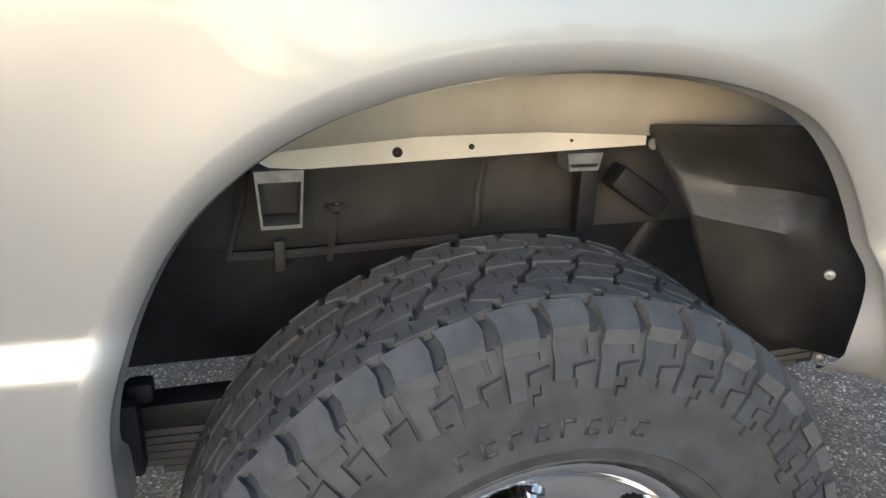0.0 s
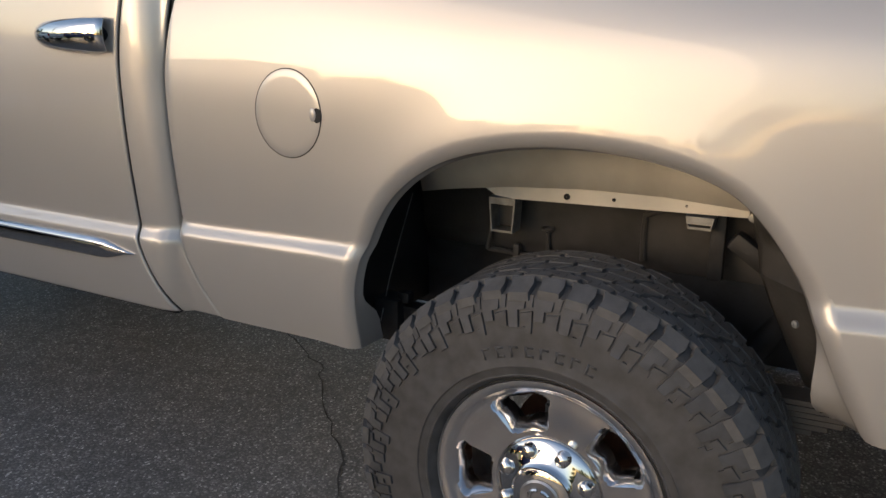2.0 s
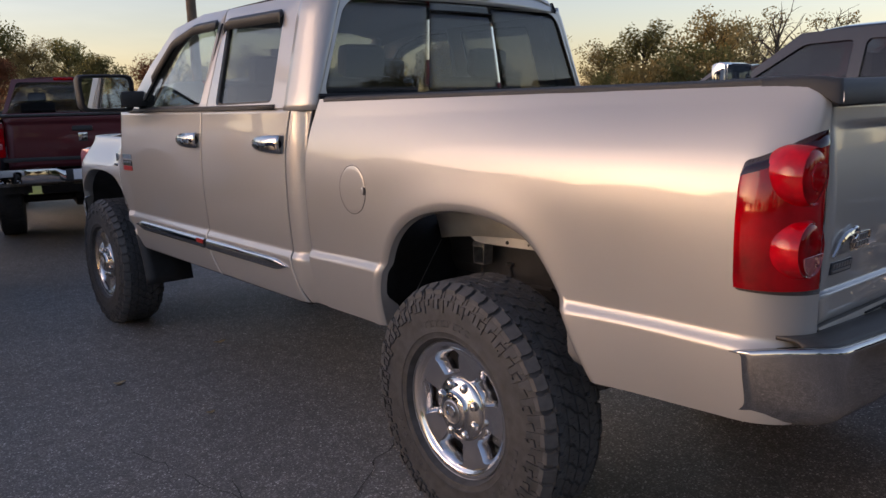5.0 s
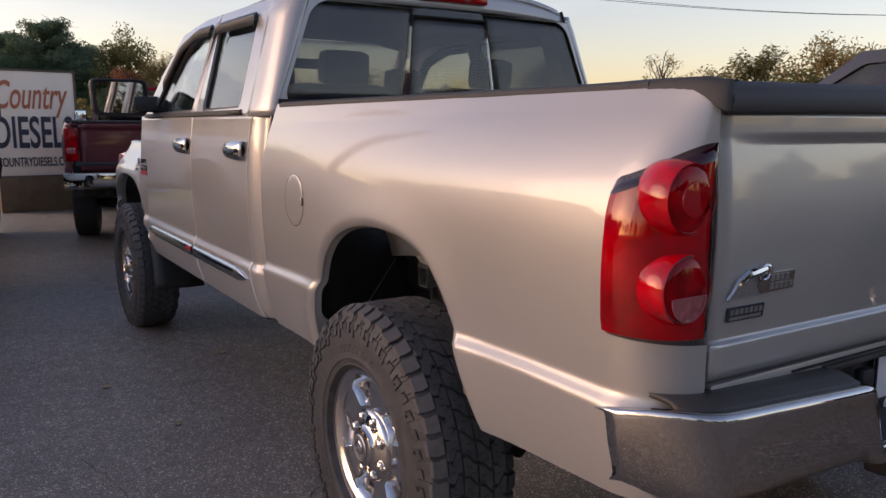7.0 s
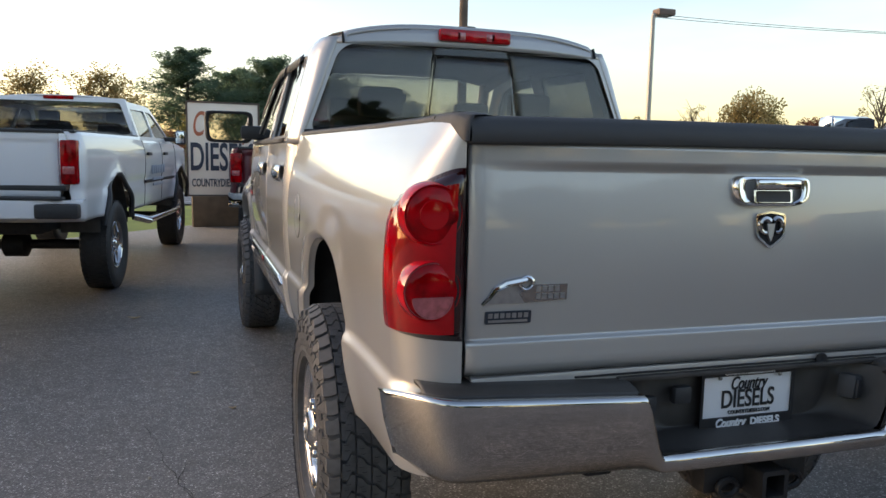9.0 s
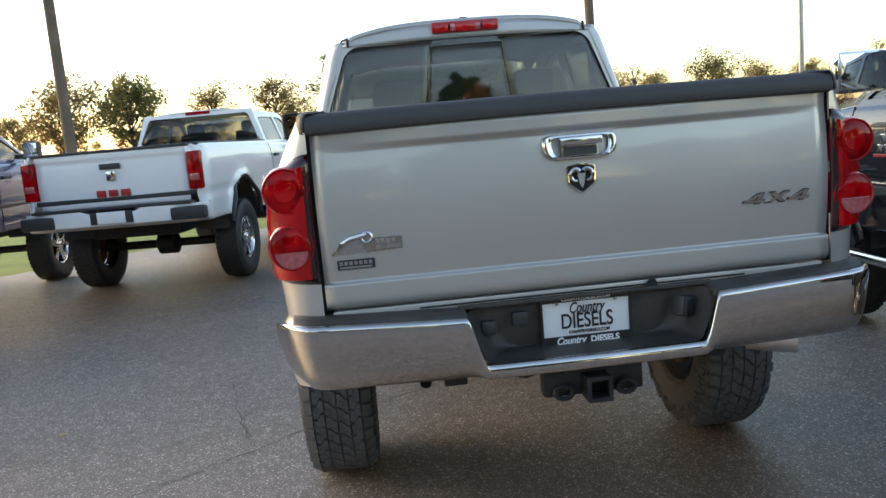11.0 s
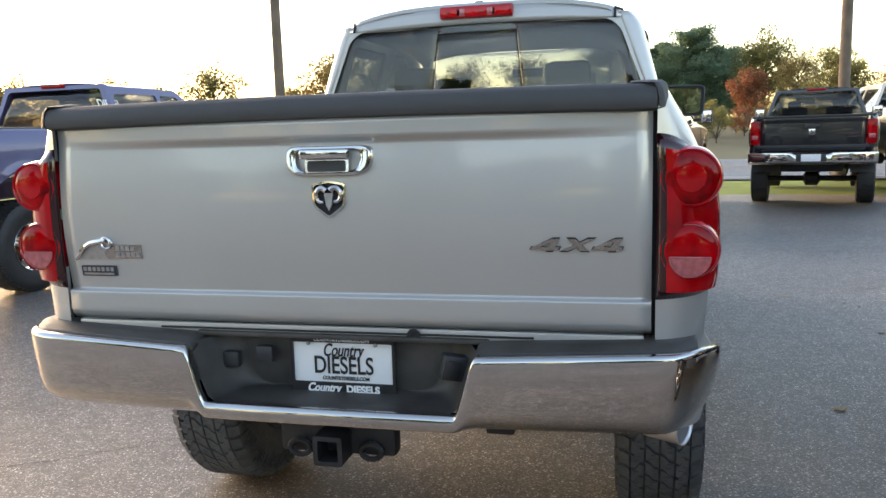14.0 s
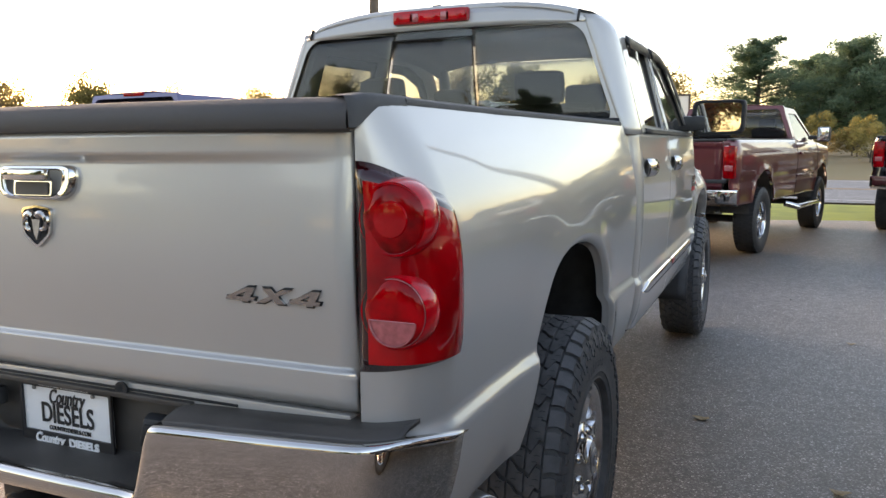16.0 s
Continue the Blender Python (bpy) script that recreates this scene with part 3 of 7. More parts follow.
PLACES = [
    (T_PINE[0], -1.0, 110, 1.30), (T_PINE[1], 2.2, 118, 1.12), (T_PINE[2], 4.7, 112, 1.26), (T_PINE[0], 6.8, 125, 1.10), (T_PINE[1], 3.4, 130, 1.15),
    (T_ROUND[0], 9.4, 110, 1.50), (T_GOLD[0], 11.4, 105, 1.10), (T_ROUND[1], 13.6, 115, 1.3), (T_RED[1], 8.6, 75, 0.8), (T_GOLD[1], -6.5, 75, 1.0),
    (T_ROUND[1], 14.4, 72, 0.72), (T_RED[0], 17.6, 68, 0.78), (T_BARE[0], 19.2, 64, 0.66), (T_GOLD[1], 20.5, 70, 0.64), (T_ROUND[0], 24.5, 74, 0.84), (T_GOLD[0], 27.5, 80, 0.72), (T_ROUND[1], 30.5, 85, 0.75),
    (T_ROUND[0], -28.8, 66, 1.02), (T_GOLD[0], -20.6, 66, 1.06), (T_ROUND[1], -16.4, 64, 1.05), (T_GOLD[1], -23.4, 90, 0.9), (T_GOLD[0], -11.0, 75, 0.95), (T_ROUND[0], -32.4, 72, 0.85),
    (T_GOLD[1], -35.4, 70, 0.92), (T_ROUND[1], -37.8, 74, 0.86), (T_GOLD[0], -41.6, 68, 0.88), (T_ROUND[0], -46.4, 72, 1.02), (T_GOLD[1], -51.5, 66, 0.95),
]
rng = random.Random(5)
for i, (src, b, d, k) in enumerate(PLACES):
    stand(src, b, d, k, rng.uniform(0, 360), wide=1.6 if src in T_PINE else 1.0)
# the wood to the right and the belt of trees all round
for b in range(34, 80, 3):
    src = rng.choice((T_RED[0], T_BARE[0], T_GOLD[0], T_RED[1], T_BARE[1], T_ROUND[1], T_BARE[0]))
    stand(src, b + rng.uniform(-1.2, 1.2), rng.uniform(40, 54) if b > 49 else rng.uniform(70, 85), rng.uniform(0.8, 1.15) * (0.70 if b > 49 else 1), rng.uniform(0, 360))
for b in range(50, 80, 2):
    stand(rng.choice(T_BUSH), b + rng.uniform(-1, 1), rng.uniform(34, 40), rng.uniform(0.8, 1.3), rng.uniform(0, 360))
for b in range(82, 312, 5):
    src = rng.choice((T_ROUND[0], T_GOLD[0], T_RED[0], T_PINE[0], T_ROUND[1], T_GOLD[1], T_BARE[1]))
    stand(src, b + rng.uniform(-2, 2), rng.uniform(30, 40) if 140 < b < 225 else rng.uniform(60, 80), rng.uniform(0.95, 1.35) if 140 < b < 225 else rng.uniform(0.7, 1.0), rng.uniform(0, 360))
for b in range(-52, 50, 2):
    stand(rng.choice(T_BUSH), b + rng.uniform(-1, 1), rng.uniform(84, 110), rng.uniform(0.7, 1.3), rng.uniform(0, 360))
for b in range(-9, 16, 1):
    stand(rng.choice(T_BUSH), b + rng.uniform(-0.6, 0.6), rng.uniform(56, 66), rng.uniform(0.5, 0.9), rng.uniform(0, 360))
for t0 in T_PINE + T_ROUND + T_GOLD + T_RED + T_BARE + T_BUSH:
    t0.location = (rng.uniform(-60, 60), -75 - rng.uniform(0, 15), rise(0, -80))


# ---- the silver pickup ----
HUB_R, HUB_F, HUB_Z = 1.220, 5.33, 0.530
BED_F, CAB_R, CAB_F = 2.305, 2.335, 4.79
RAIL, BELT = 1.69, 1.655
ARCH_R = spline([(1.736, 0.72), (1.735, 0.82), (1.729, 0.90), (1.712, 0.966), (1.688, 1.026), (1.655, 1.088), (1.616, 1.138), (1.565, 1.182), (1.51, 1.215), (1.45, 1.239), (1.37, 1.259), (1.29, 1.270),
                 (1.20, 1.274), (1.12, 1.270), (1.05, 1.261), (0.965, 1.240), (0.893, 1.206), (0.835, 1.150), (0.78, 1.070), (0.745, 1.0), (0.711, 0.925), (0.665, 0.83), (0.635, 0.77)], 4)
ARCH_F = spline([(4.56, 0.70), (4.71, 0.90), (4.81, 1.07), (4.89, 1.145), (4.98, 1.194), (5.13, 1.222), (5.33, 1.232), (5.52, 1.215),
                 (5.67, 1.16), (5.79, 1.06), (5.87, 0.92), (5.90, 0.76)], 4)


def arch_height(arch, y, low):
    pts = arch if arch[0][0] < arch[-1][0] else arch[::-1]
    if y <= pts[0][0] or y >= pts[-1][0]:
        return low
    for (y0, z0), (y1, z1) in zip(pts, pts[1:]):
        if y0 <= y <= y1:
            return max(low, z0 + (z1 - z0) * (y - y0) / max(y1 - y0, 1e-6))
    return low


def flank(z, crease, low, top, width=1.0):
    """Half width of the body side by height: a proud sill, a ledge, a gently domed door panel."""
    sill = width + 0.008 - 0.035 * clamp((crease - z) / 0.26) ** 2.2
    upper = width - 0.013 + 0.017 * math.sin(math.pi * clamp((z - crease) / (top - crease))) - 0.035 * clamp((z - crease - 0.38) / 0.33) ** 2
    return lerp(sill, upper, smooth((z - crease + 0.025) / 0.048))


def crease_lift(y):
    return lerp(0.028, -0.014, clamp((y - 0.4) / 1.8))


def bed_x(y, z):
    t = smooth((2.25 - y) / 1.75)
    x = flank(z - crease_lift(y), 1.0, 0.74, 1.62)
    x += 0.035 * clamp((z - 1.38) / 0.33) ** 2
    x -= lerp(0.045, 0.082, t) * clamp((z - 1.25) / 0.44) ** 2.7      # the side leans in more and more towards the rail
    x -= lerp(0.0, 0.13, t) * (math.sqrt((z - 1.475) ** 2 + 0.03 ** 2) + z - 1.475) / 2
    d = min(math.hypot(y - a, z - b) for a, b in ARCH_R)
    x += 0.011 * math.exp(-(d / 0.09) ** 2)
    if d < 0.09 and 0.55 < y < 1.85:                                # the sheet rolls inwards at the wheel opening
        a, b = to_arch(y, z)
        x -= 0.019 * clamp(1 - math.hypot(y - a, z - b) / ROLL) ** 2
    if y < 0.15:
        c = 1 - math.sqrt(max(0.0, 1 - (1 - y / 0.15) ** 2))
        x -= (x - 0.857) * c
    if y > 2.27:
        x -= 0.012 * ((y - 2.27) / 0.035) ** 2
    return x


def cab_x(y, z):
    x = flank(z, 0.953, 0.72, 1.60, 1.0)
    x += 0.030 * clamp((z - 1.33) / 0.32) ** 1.5
    if y < 2.44:
        x -= 0.04 * clamp((2.44 - y) / 0.105) ** 2.5
    if y > 4.7:
        d = min(math.hypot(y - a, z - b) for a, b in ARCH_F)
        x += 0.016 * math.exp(-(d / 0.11) ** 2)
        x -= 0.13 * smooth((z - 1.22) / 0.26) * smooth((y - 4.75) / 0.4)
    if y > 5.75:
        x -= 0.42 * ((y - 5.75) / 0.42) ** 2.4
    return x


def rows_between(a, b, n, extra=()):
    return sorted({round(lerp(a, b, i / n), 4) for i in range(n + 1)} | set(extra))


def bed_warp(y, z):
    k = clamp((y - 1.75) / (BED_F - 1.75)) ** 2
    return -k * (0.10 * clamp((1.0 - z) / 0.26) ** 1.6 + 0.065 * clamp((z - 1.36) / 0.33) ** 1.8)


def bed_normal(s, y, z):
    e = 0.004
    y = max(y, 0.005)
    return Vector((s, -(bed_x(y + e, z) - bed_x(y - e, z)) / (2 * e), -(bed_x(y, z + e) - bed_x(y, z - e)) / (2 * e))).normalized()


def arch_out(d):
    """The wheel opening's outline moved outwards by d."""
    out = []
    for i, (y, z) in enumerate(ARCH_R):
        (y0, z0), (y1, z1) = ARCH_R[max(i - 1, 0)], ARCH_R[min(i + 1, len(ARCH_R) - 1)]
        n = Vector((z1 - z0, -(y1 - y0))).normalized()
        if n.dot(Vector((y - 1.2, z - 0.75))) < 0:
            n = -n
        out.append((y + n.x * d, z + n.y * d))
    return out


ROLL = 0.036
ARCH_CUT = arch_out(ROLL)


def in_arch(y, z):
    return 0.5 < y < 1.86 and z < arch_height(ARCH_CUT, y, 0.0)


def to_arch(y, z, arch=ARCH_R):
    """The nearest point of the wheel opening's edge."""
    best = None
    for (y0, z0), (y1, z1) in zip(arch, arch[1:]):
        dy, dz = y1 - y0, z1 - z0
        t = clamp(((y - y0) * dy + (z - z0) * dz) / (dy * dy + dz * dz))
        p = (y0 + dy * t, z0 + dz * t)
        d = math.hypot(p[0] - y, p[1] - z)
        if best is None or d < best[0]:
            best = (d, p)
    return best[1]


def cut_panel(ys, zs, s):
    """The bed side as a fine net with the wheel opening cut out; its edge follows the arch."""
    def foot(y):
        return 0.737 if y > 1.2 else 0.787 + max(0.0, 0.63 - y) * 0.05
    net = [[(y, z if z > foot(y) + 0.12 else lerp(foot(y), foot(y) + 0.12, (z - zs[0]) / (foot(y) + 0.12 - zs[0]))) for y in ys] for z in zs]
    keep = [[not in_arch((net[i][j][0] + net[i + 1][j + 1][0]) / 2, (net[i][j][1] + net[i + 1][j + 1][1]) / 2) for j in range(len(ys) - 1)] for i in range(len(zs) - 1)]
    bm = bmesh.new()
    made = {}
    def vert(i, j):
        if (i, j) not in made:
            y, z = net[i][j]
            if 0.48 < y < 1.90 and z < 1.42:
                around = [keep[a][b] for a in (i - 1, i) for b in (j - 1, j) if 0 <= a < len(keep) and 0 <= b < len(keep[0])]
                if not all(around):
                    y, z = to_arch(y, z, ARCH_CUT)
                    z = max(z, foot(y))
            made[i, j] = bm.verts.new((s * bed_x(y, z), y + bed_warp(y, z), z))
        return made[i, j]
    for i in range(len(zs) - 1):
        for j in range(len(ys) - 1):
            if keep[i][j]:
                bm.faces.new((vert(i, j), vert(i, j + 1), vert(i + 1, j + 1), vert(i + 1, j)))
    tidy(bm, 1e-4)
    return face_to(bm, (s, 0, 0))


CREASE_ROWS = (0.955, 0.968, 0.978, 0.986, 0.994, 1.0, 1.006, 1.012, 1.022, 1.03, 1.038, 1.046, 1.054)
CAB_CREASE = tuple(z - 0.047 for z in CREASE_ROWS)
truck = empty("pickup_truck", "silver four-door pickup truck with lifted suspension, parked on asphalt", "pickup truck")
bed_ys = rows_between(0.20, 2.2, 150, (0, 0.002, 0.006, 0.014, 0.027, 0.045, 0.07, 0.1, 0.13, 0.16, 2.23, 2.26, 2.275, 2.285, 2.295, BED_F))
bed_zs = rows_between(0.72, RAIL, 72, CREASE_ROWS)
for s in (-1, 1):
    side = part("bed_side", cut_panel(bed_ys, bed_zs, s), SILVER, truck, sharp=180)
    side.data.normals_split_custom_set_from_vertices([bed_normal(s, v.co.y, v.co.z) for v in side.data.vertices])
    # the folded lip round the wheel opening
    lip = bmesh.new()
    def foot_at(y):
        return 0.737 if y > 1.2 else 0.787 + max(0.0, 0.63 - y) * 0.05
    rows = []
    for d in (0.040, 0.036, 0.032, 0.028, 0.024, 0.020, 0.016, 0.012, 0.008, 0.004, 0.0015, 0.0):
        rows.append([(s * (bed_x(y, max(z, foot_at(y))) - (0.0004 if d > ROLL else 0)), y, max(z, foot_at(y))) for y, z in arch_out(d)])
    for d, o in ((0.003, -0.006), (0.004, -0.014), (0.010, -0.026), (0.026, -0.044), (0.050, -0.064), (0.072, -0.085)):
        # low down behind the tyre the fold is broad and curls far into the opening
        deep = [0.1 + 0.85 * smooth((0.99 - z) / 0.16) * (y < 1.2) for y, z in ARCH_R]
        rows.append([(p[0] + s * o * (0.3 + 0.7 * smooth((0.88 - z0) / 0.08)), y0 + (y - y0) * k, max(z0 + (z - z0) * k, foot_at(y0))) for p, (y, z), (y0, z0), k in zip(rows[11], arch_out(-d), ARCH_R, deep)])
    sheet(lip, rows)
    part("arch_lip", lip, SILVER, truck, sharp=50)
    # fuel door, on the driver's side alone
    if s < 0:
        def on_bed(u, v, w):
            return (s * (bed_x(u, v) + w), u, v)
        circle = [(1.895 + 0.098 * math.cos(a), 1.308 + 0.104 * math.sin(a)) for a in (2 * math.pi * k / 40 for k in range(40))]
        inner = [(1.895 + 0.0957 * math.cos(a), 1.308 + 0.1017 * math.sin(a)) for a in (2 * math.pi * k / 40 for k in range(40))]
        fd = bmesh.new()
        rings = [[on_bed(1.895 + (u - 1.895) * k, 1.308 + (v - 1.308) * k, 0.0026 - 0.0012 * (k > 0.97)) for u, v in inner] for k in (1.0, 0.96, 0.8, 0.6, 0.4, 0.2, 0.0)]
        sheet(fd, rings, closed_u=True)
        tidy(fd, 1e-4)
        door = part("fuel_door", face_to(fd, (s, 0, 0)), SILVER, truck, "round silver fuel filler door")
        part("seam", ring(bmesh.new(), circle, inner, on_bed, 0.0012), DARK, door)
        pocket = [(1.808 + 0.012 * math.cos(a), 1.308 + 0.017 * math.sin(a)) for a in (2 * math.pi * k / 20 for k in range(20))]
        part("pocket", slab(bmesh.new(), pocket, lambda u, v, w: on_bed(u, v, 0.0018 + w), 0.0012), DARK, door)
        dome = bmesh.new()
        sheet(dome, [[on_bed(1.820 + 0.010 * r * math.cos(a), 1.309 + 0.016 * r * math.sin(a), h * 0.36) for a in (2 * math.pi * k / 20 for k in range(20))] for r, h in ((1.0, 0.003), (0.96, 0.008), (0.8, 0.0125), (0.5, 0.0155), (0.05, 0.0165))], closed_u=True)
        part("lever", face_to(dome, (s, 0, 0)), SILVER, door)

# bed: inner walls, floor, headboard, black caps on the rails
for s in (-1, 1):
    wall = bmesh.new()
    sheet(wall, [[(s * (bed_x(y, RAIL) - 0.075), y, z) for y in (0.02, 0.3, 0.7, 1.2, 1.7, 2.18)] for z in (1.40, 1.5, 1.6, 1.688)])
    part("bed_wall", face_to(wall, (-s, 0, 0)), SILVER, truck, thick=0.008)
    cap = bmesh.new()
    ys = [0.165, 0.2, 0.27, 0.35, 0.6, 0.9, 1.2, 1.5, 1.8, 2.0, 2.12, 2.185]
    def rail_x(y):
        return bed_x(max(y, 0.12), RAIL) - (0.02 * (1 - y / 0.12) ** 2 if y < 0.12 else 0)
    sheet(cap, [[(s * (rail_x(y) + o), y + (0.012 if y == 0 else 0), RAIL + dz + (0.006 * clamp(1 - y / 0.3))) for o, dz in
                 ((0.004, -0.014), (0.006, -0.004), (0.002, 0.004), (-0.012, 0.010), (-0.05, 0.012), (-0.08, 0.006), (-0.085, -0.02))] for y in ys])
    part("rail_cap", face_to(cap, (0, 0, 1)), CAPS, truck, "black plastic bed rail cap")
part("bed_floor", boxed((0, 1.1, 1.12), (1.20, 2.16, 0.03), 0.004), PLASTIC, truck, "black bed floor")
for s in (-1, 1):
    for y0, y1 in ((0.06, 0.57), (1.86, 2.18)):
        part("bed_floor_side", boxed((s * 0.74, (y0 + y1) / 2, 1.12), (0.30, y1 - y0, 0.03), 0.004), PLASTIC, truck)
part("headboard", boxed((0, 2.18, 1.40), (1.80, 0.03, 0.56), 0.008), SILVER, truck)


# ---- tailgate ----
gate = bmesh.new()
gx = [lerp(-0.847, 0.847, i / 40) for i in range(41)]


def gate_y(x, z):
    y = 0.010 - 0.016 * math.sin(math.pi * clamp((z - 1.16) / 0.42)) - 0.006 * (1 - (x / 0.85) ** 2)
    y -= 0.024 * (1 - clamp(abs(x) / 0.80) ** 3) * smooth((z - 1.566) / 0.026)                       # the upper lip stands proud
    y -= 0.014 * (1 - smooth((z - 1.148) / 0.010))                 # the foot stands proud too
    y += 0.02 * clamp((1.095 - z) / 0.03) ** 2
    e = clamp((abs(x) - 0.843) / 0.008)
    return y + 0.006 * e * e


gz = sorted({round(lerp(1.066, 1.636, i / 40), 4) for i in range(41)} | {1.146, 1.149, 1.152, 1.155, 1.158, 1.162, 1.564, 1.568, 1.572, 1.577, 1.582, 1.587, 1.592, 1.597, 1.602})
sheet(gate, [[(x, gate_y(x, z), z) for x in gx] for z in gz])
tailgate = part("tailgate", face_to(gate, (0, -1, 0)), SILVER, truck, "silver tailgate", sharp=50, thick=0.02)
part("inner_panel", boxed((0, 0.075, 1.35), (1.66, 0.03, 0.52), 0.006), SILVER, tailgate)
cap = bmesh.new()
cx = [lerp(-0.855, 0.855, i / 30) for i in range(31)]
sheet(cap, [[(x, y + 0.010 * (abs(x) / 0.868) ** 4, z + 0.006 * (1 - (x / 0.868) ** 2)) for x in cx] for y, z in
            ((-0.012, 1.626), (-0.034, 1.632), (-0.038, 1.643), (-0.036, 1.66), (-0.028, 1.680), (-0.012, 1.691), (0.03, 1.695), (0.075, 1.690), (0.085, 1.66))])
part("gate_cap", face_to(cap, (0, -1, 1)), CAPS, tailgate, "black plastic tailgate cap")
for s in (-1, 1):
    c = bmesh.new()
    way = [(0.861, -0.028, 0.0), (0.866, -0.027, 0.0), (0.874, -0.020, 0.06)] + [(bed_x(max(y, 0.05), RAIL) + 0.007 - 0.006 * (y < 0.02), y, f) for y, f in ((-0.004, 0.30), (0.02, 0.60), (0.05, 0.92), (0.08, 1.0), (0.12, 1.0), (0.166, 1.0))]
    def corner_row(inset, f, top):
        return [(s * (x - inset), y + inset * 0.6 * (1 - smooth(u)), lerp(lerp(1.634, 1.676, smooth(u)), lerp(1.694, 1.702, smooth(u)), f) + top) for x, y, u in way]
    sheet(c, [corner_row(0.012, 0.0, -0.004), corner_row(0.0, 0.0, 0.0), corner_row(0.002, 0.35, 0.0), corner_row(0.006, 0.75, 0.0), corner_row(0.015, 1.0, 0.0), corner_row(0.05, 1.0, 0.002), corner_row(0.09, 1.0, 0.0), corner_row(0.092, 0.3, 0.0)])
    part("corner_cap", face_to(c, (s, -1, 1)), CAPS, truck, "black plastic bed corner cap", sharp=50)
    part("gate_gap", boxed((s * 0.855, 0.030, 1.36), (0.022, 0.012, 0.60), 0.002), DARK, truck)

# chrome handle with its bezel
def on_gate(u, v, w):
    return (u, gate_y(u, v) - w, v)


hb = bmesh.new()
outline = soften([(-0.120, 1.552), (-0.116, 1.500), (-0.085, 1.482), (0.092, 1.482), (0.128, 1.500), (0.134, 1.552), (0.115, 1.563), (-0.10, 1.563)], 0.022, 4)
mid = (0.006, 1.522)
sheet(hb, [[on_gate(mid[0] + (u - mid[0]) * k, mid[1] + (v - mid[1]) * k, w) for u, v in outline] for k, w in ((1.0, 0.0), (0.985, 0.011), (0.93, 0.018), (0.80, 0.019), (0.74, 0.016))], closed_u=True)
handle = part("tailgate_handle", face_to(hb, (0, -1, 0)), CHROME, tailgate, "chrome tailgate handle and bezel")
part("recess", slab(bmesh.new(), rounded(-0.058, 1.488, 0.066, 1.535, 0.012), lambda u, v, w: on_gate(u, v, 0.012 + w), 0.004), CHROME, handle)
part("paddle", boxed((0.004, -0.034, 1.541), (0.140, 0.02, 0.026), 0.008), CHROME, handle)
part("keyhole_plate", slab(bmesh.new(), rounded(-0.05, 1.494, 0.058, 1.524, 0.006), lambda u, v, w: on_gate(u, v, 0.0165 + w), 0.002), PLASTIC, handle)

# shield emblem as plain shapes
shield = soften([(-0.044, 1.462), (-0.040, 1.402), (0.005, 1.368), (0.050, 1.402), (0.054, 1.462), (0.005, 1.470)], 0.010, 3)
small = [(0.005 + (u - 0.005) * 0.88, 1.422 + (v - 1.422) * 0.88) for u, v in shield]
em = part("shield_emblem", ring(bmesh.new(), shield, small, on_gate, 0.008), CHROME, tailgate, "chrome shield emblem")
part("field", slab(bmesh.new(), small, on_gate, 0.003), DARK, em)
for s in (-1, 1):
    h = bmesh.new()
    arc = [on_gate(0.005 + s * (0.019 + 0.0165 * math.sin(a)), 1.431 + 0.019 * math.cos(a), 0.007) for a in (-0.9 + k * 0.36 for k in range(13))]
    tube(h, arc, [0.0105 - 0.0004 * k for k in range(13)], 8)
    part("emblem_curl", h, BADGE_CHROME, em)
part("emblem_wedge", slab(bmesh.new(), [(-0.008, 1.436), (0.018, 1.436), (0.013, 1.404), (0.005, 1.388), (-0.003, 1.404)], on_gate, 0.009), DULL, em)

# badges: a chrome animal outline is kept as a plain sweep, words as bars
bd = part("trim_badge", slab(bmesh.new(), [(-0.700, 1.248), (-0.588, 1.252), (-0.588, 1.292), (-0.690, 1.292), (-0.715, 1.270)], on_gate, 0.004), BADGE_CHROME, tailgate, "chrome badge with raised bars")
sweep = bmesh.new()
tube(sweep, [on_gate(u, v, 0.007) for u, v in ((-0.812, 1.246), (-0.795, 1.262), (-0.780, 1.283), (-0.752, 1.297), (-0.722, 1.302), (-0.700, 1.306))], [0.004, 0.006, 0.008, 0.009, 0.010, 0.008], 8)
part("sweep", sweep, CHROME, bd)
curl = bmesh.new()
tube(curl, [on_gate(-0.700 + 0.017 * math.cos(a), 1.296 + 0.016 * math.sin(a), 0.008) for a in (k * 0.55 for k in range(12))], [0.0065 - 0.0003 * k for k in range(12)], 8)
part("curl", curl, CHROME, bd)
part("back_plate", slab(bmesh.new(), [(-0.800, 1.247), (-0.70, 1.247), (-0.70, 1.290), (-0.765, 1.285)], on_gate, 0.0025), DULL, bd)
for v0, v1 in ((1.274, 1.288), (1.256, 1.269)):
    for i in range(4 if v0 > 1.27 else 5):
        part("bar", slab(bmesh.new(), [(-0.672 + i * 0.0165, v0), (-0.660 + i * 0.0165, v0), (-0.660 + i * 0.0165, v1), (-0.672 + i * 0.0165, v1)], lambda u, v, w: on_gate(u, v, 0.004 + w), 0.002), DULL, bd)
sb = part("engine_badge", slab(bmesh.new(), rounded(-0.800, 1.196, -0.680, 1.228, 0.004), on_gate, 0.004), material("blue_grey_badge", (0.05, 0.06, 0.08), 0.3, 0.5), tailgate, "dark badge with chrome bars")
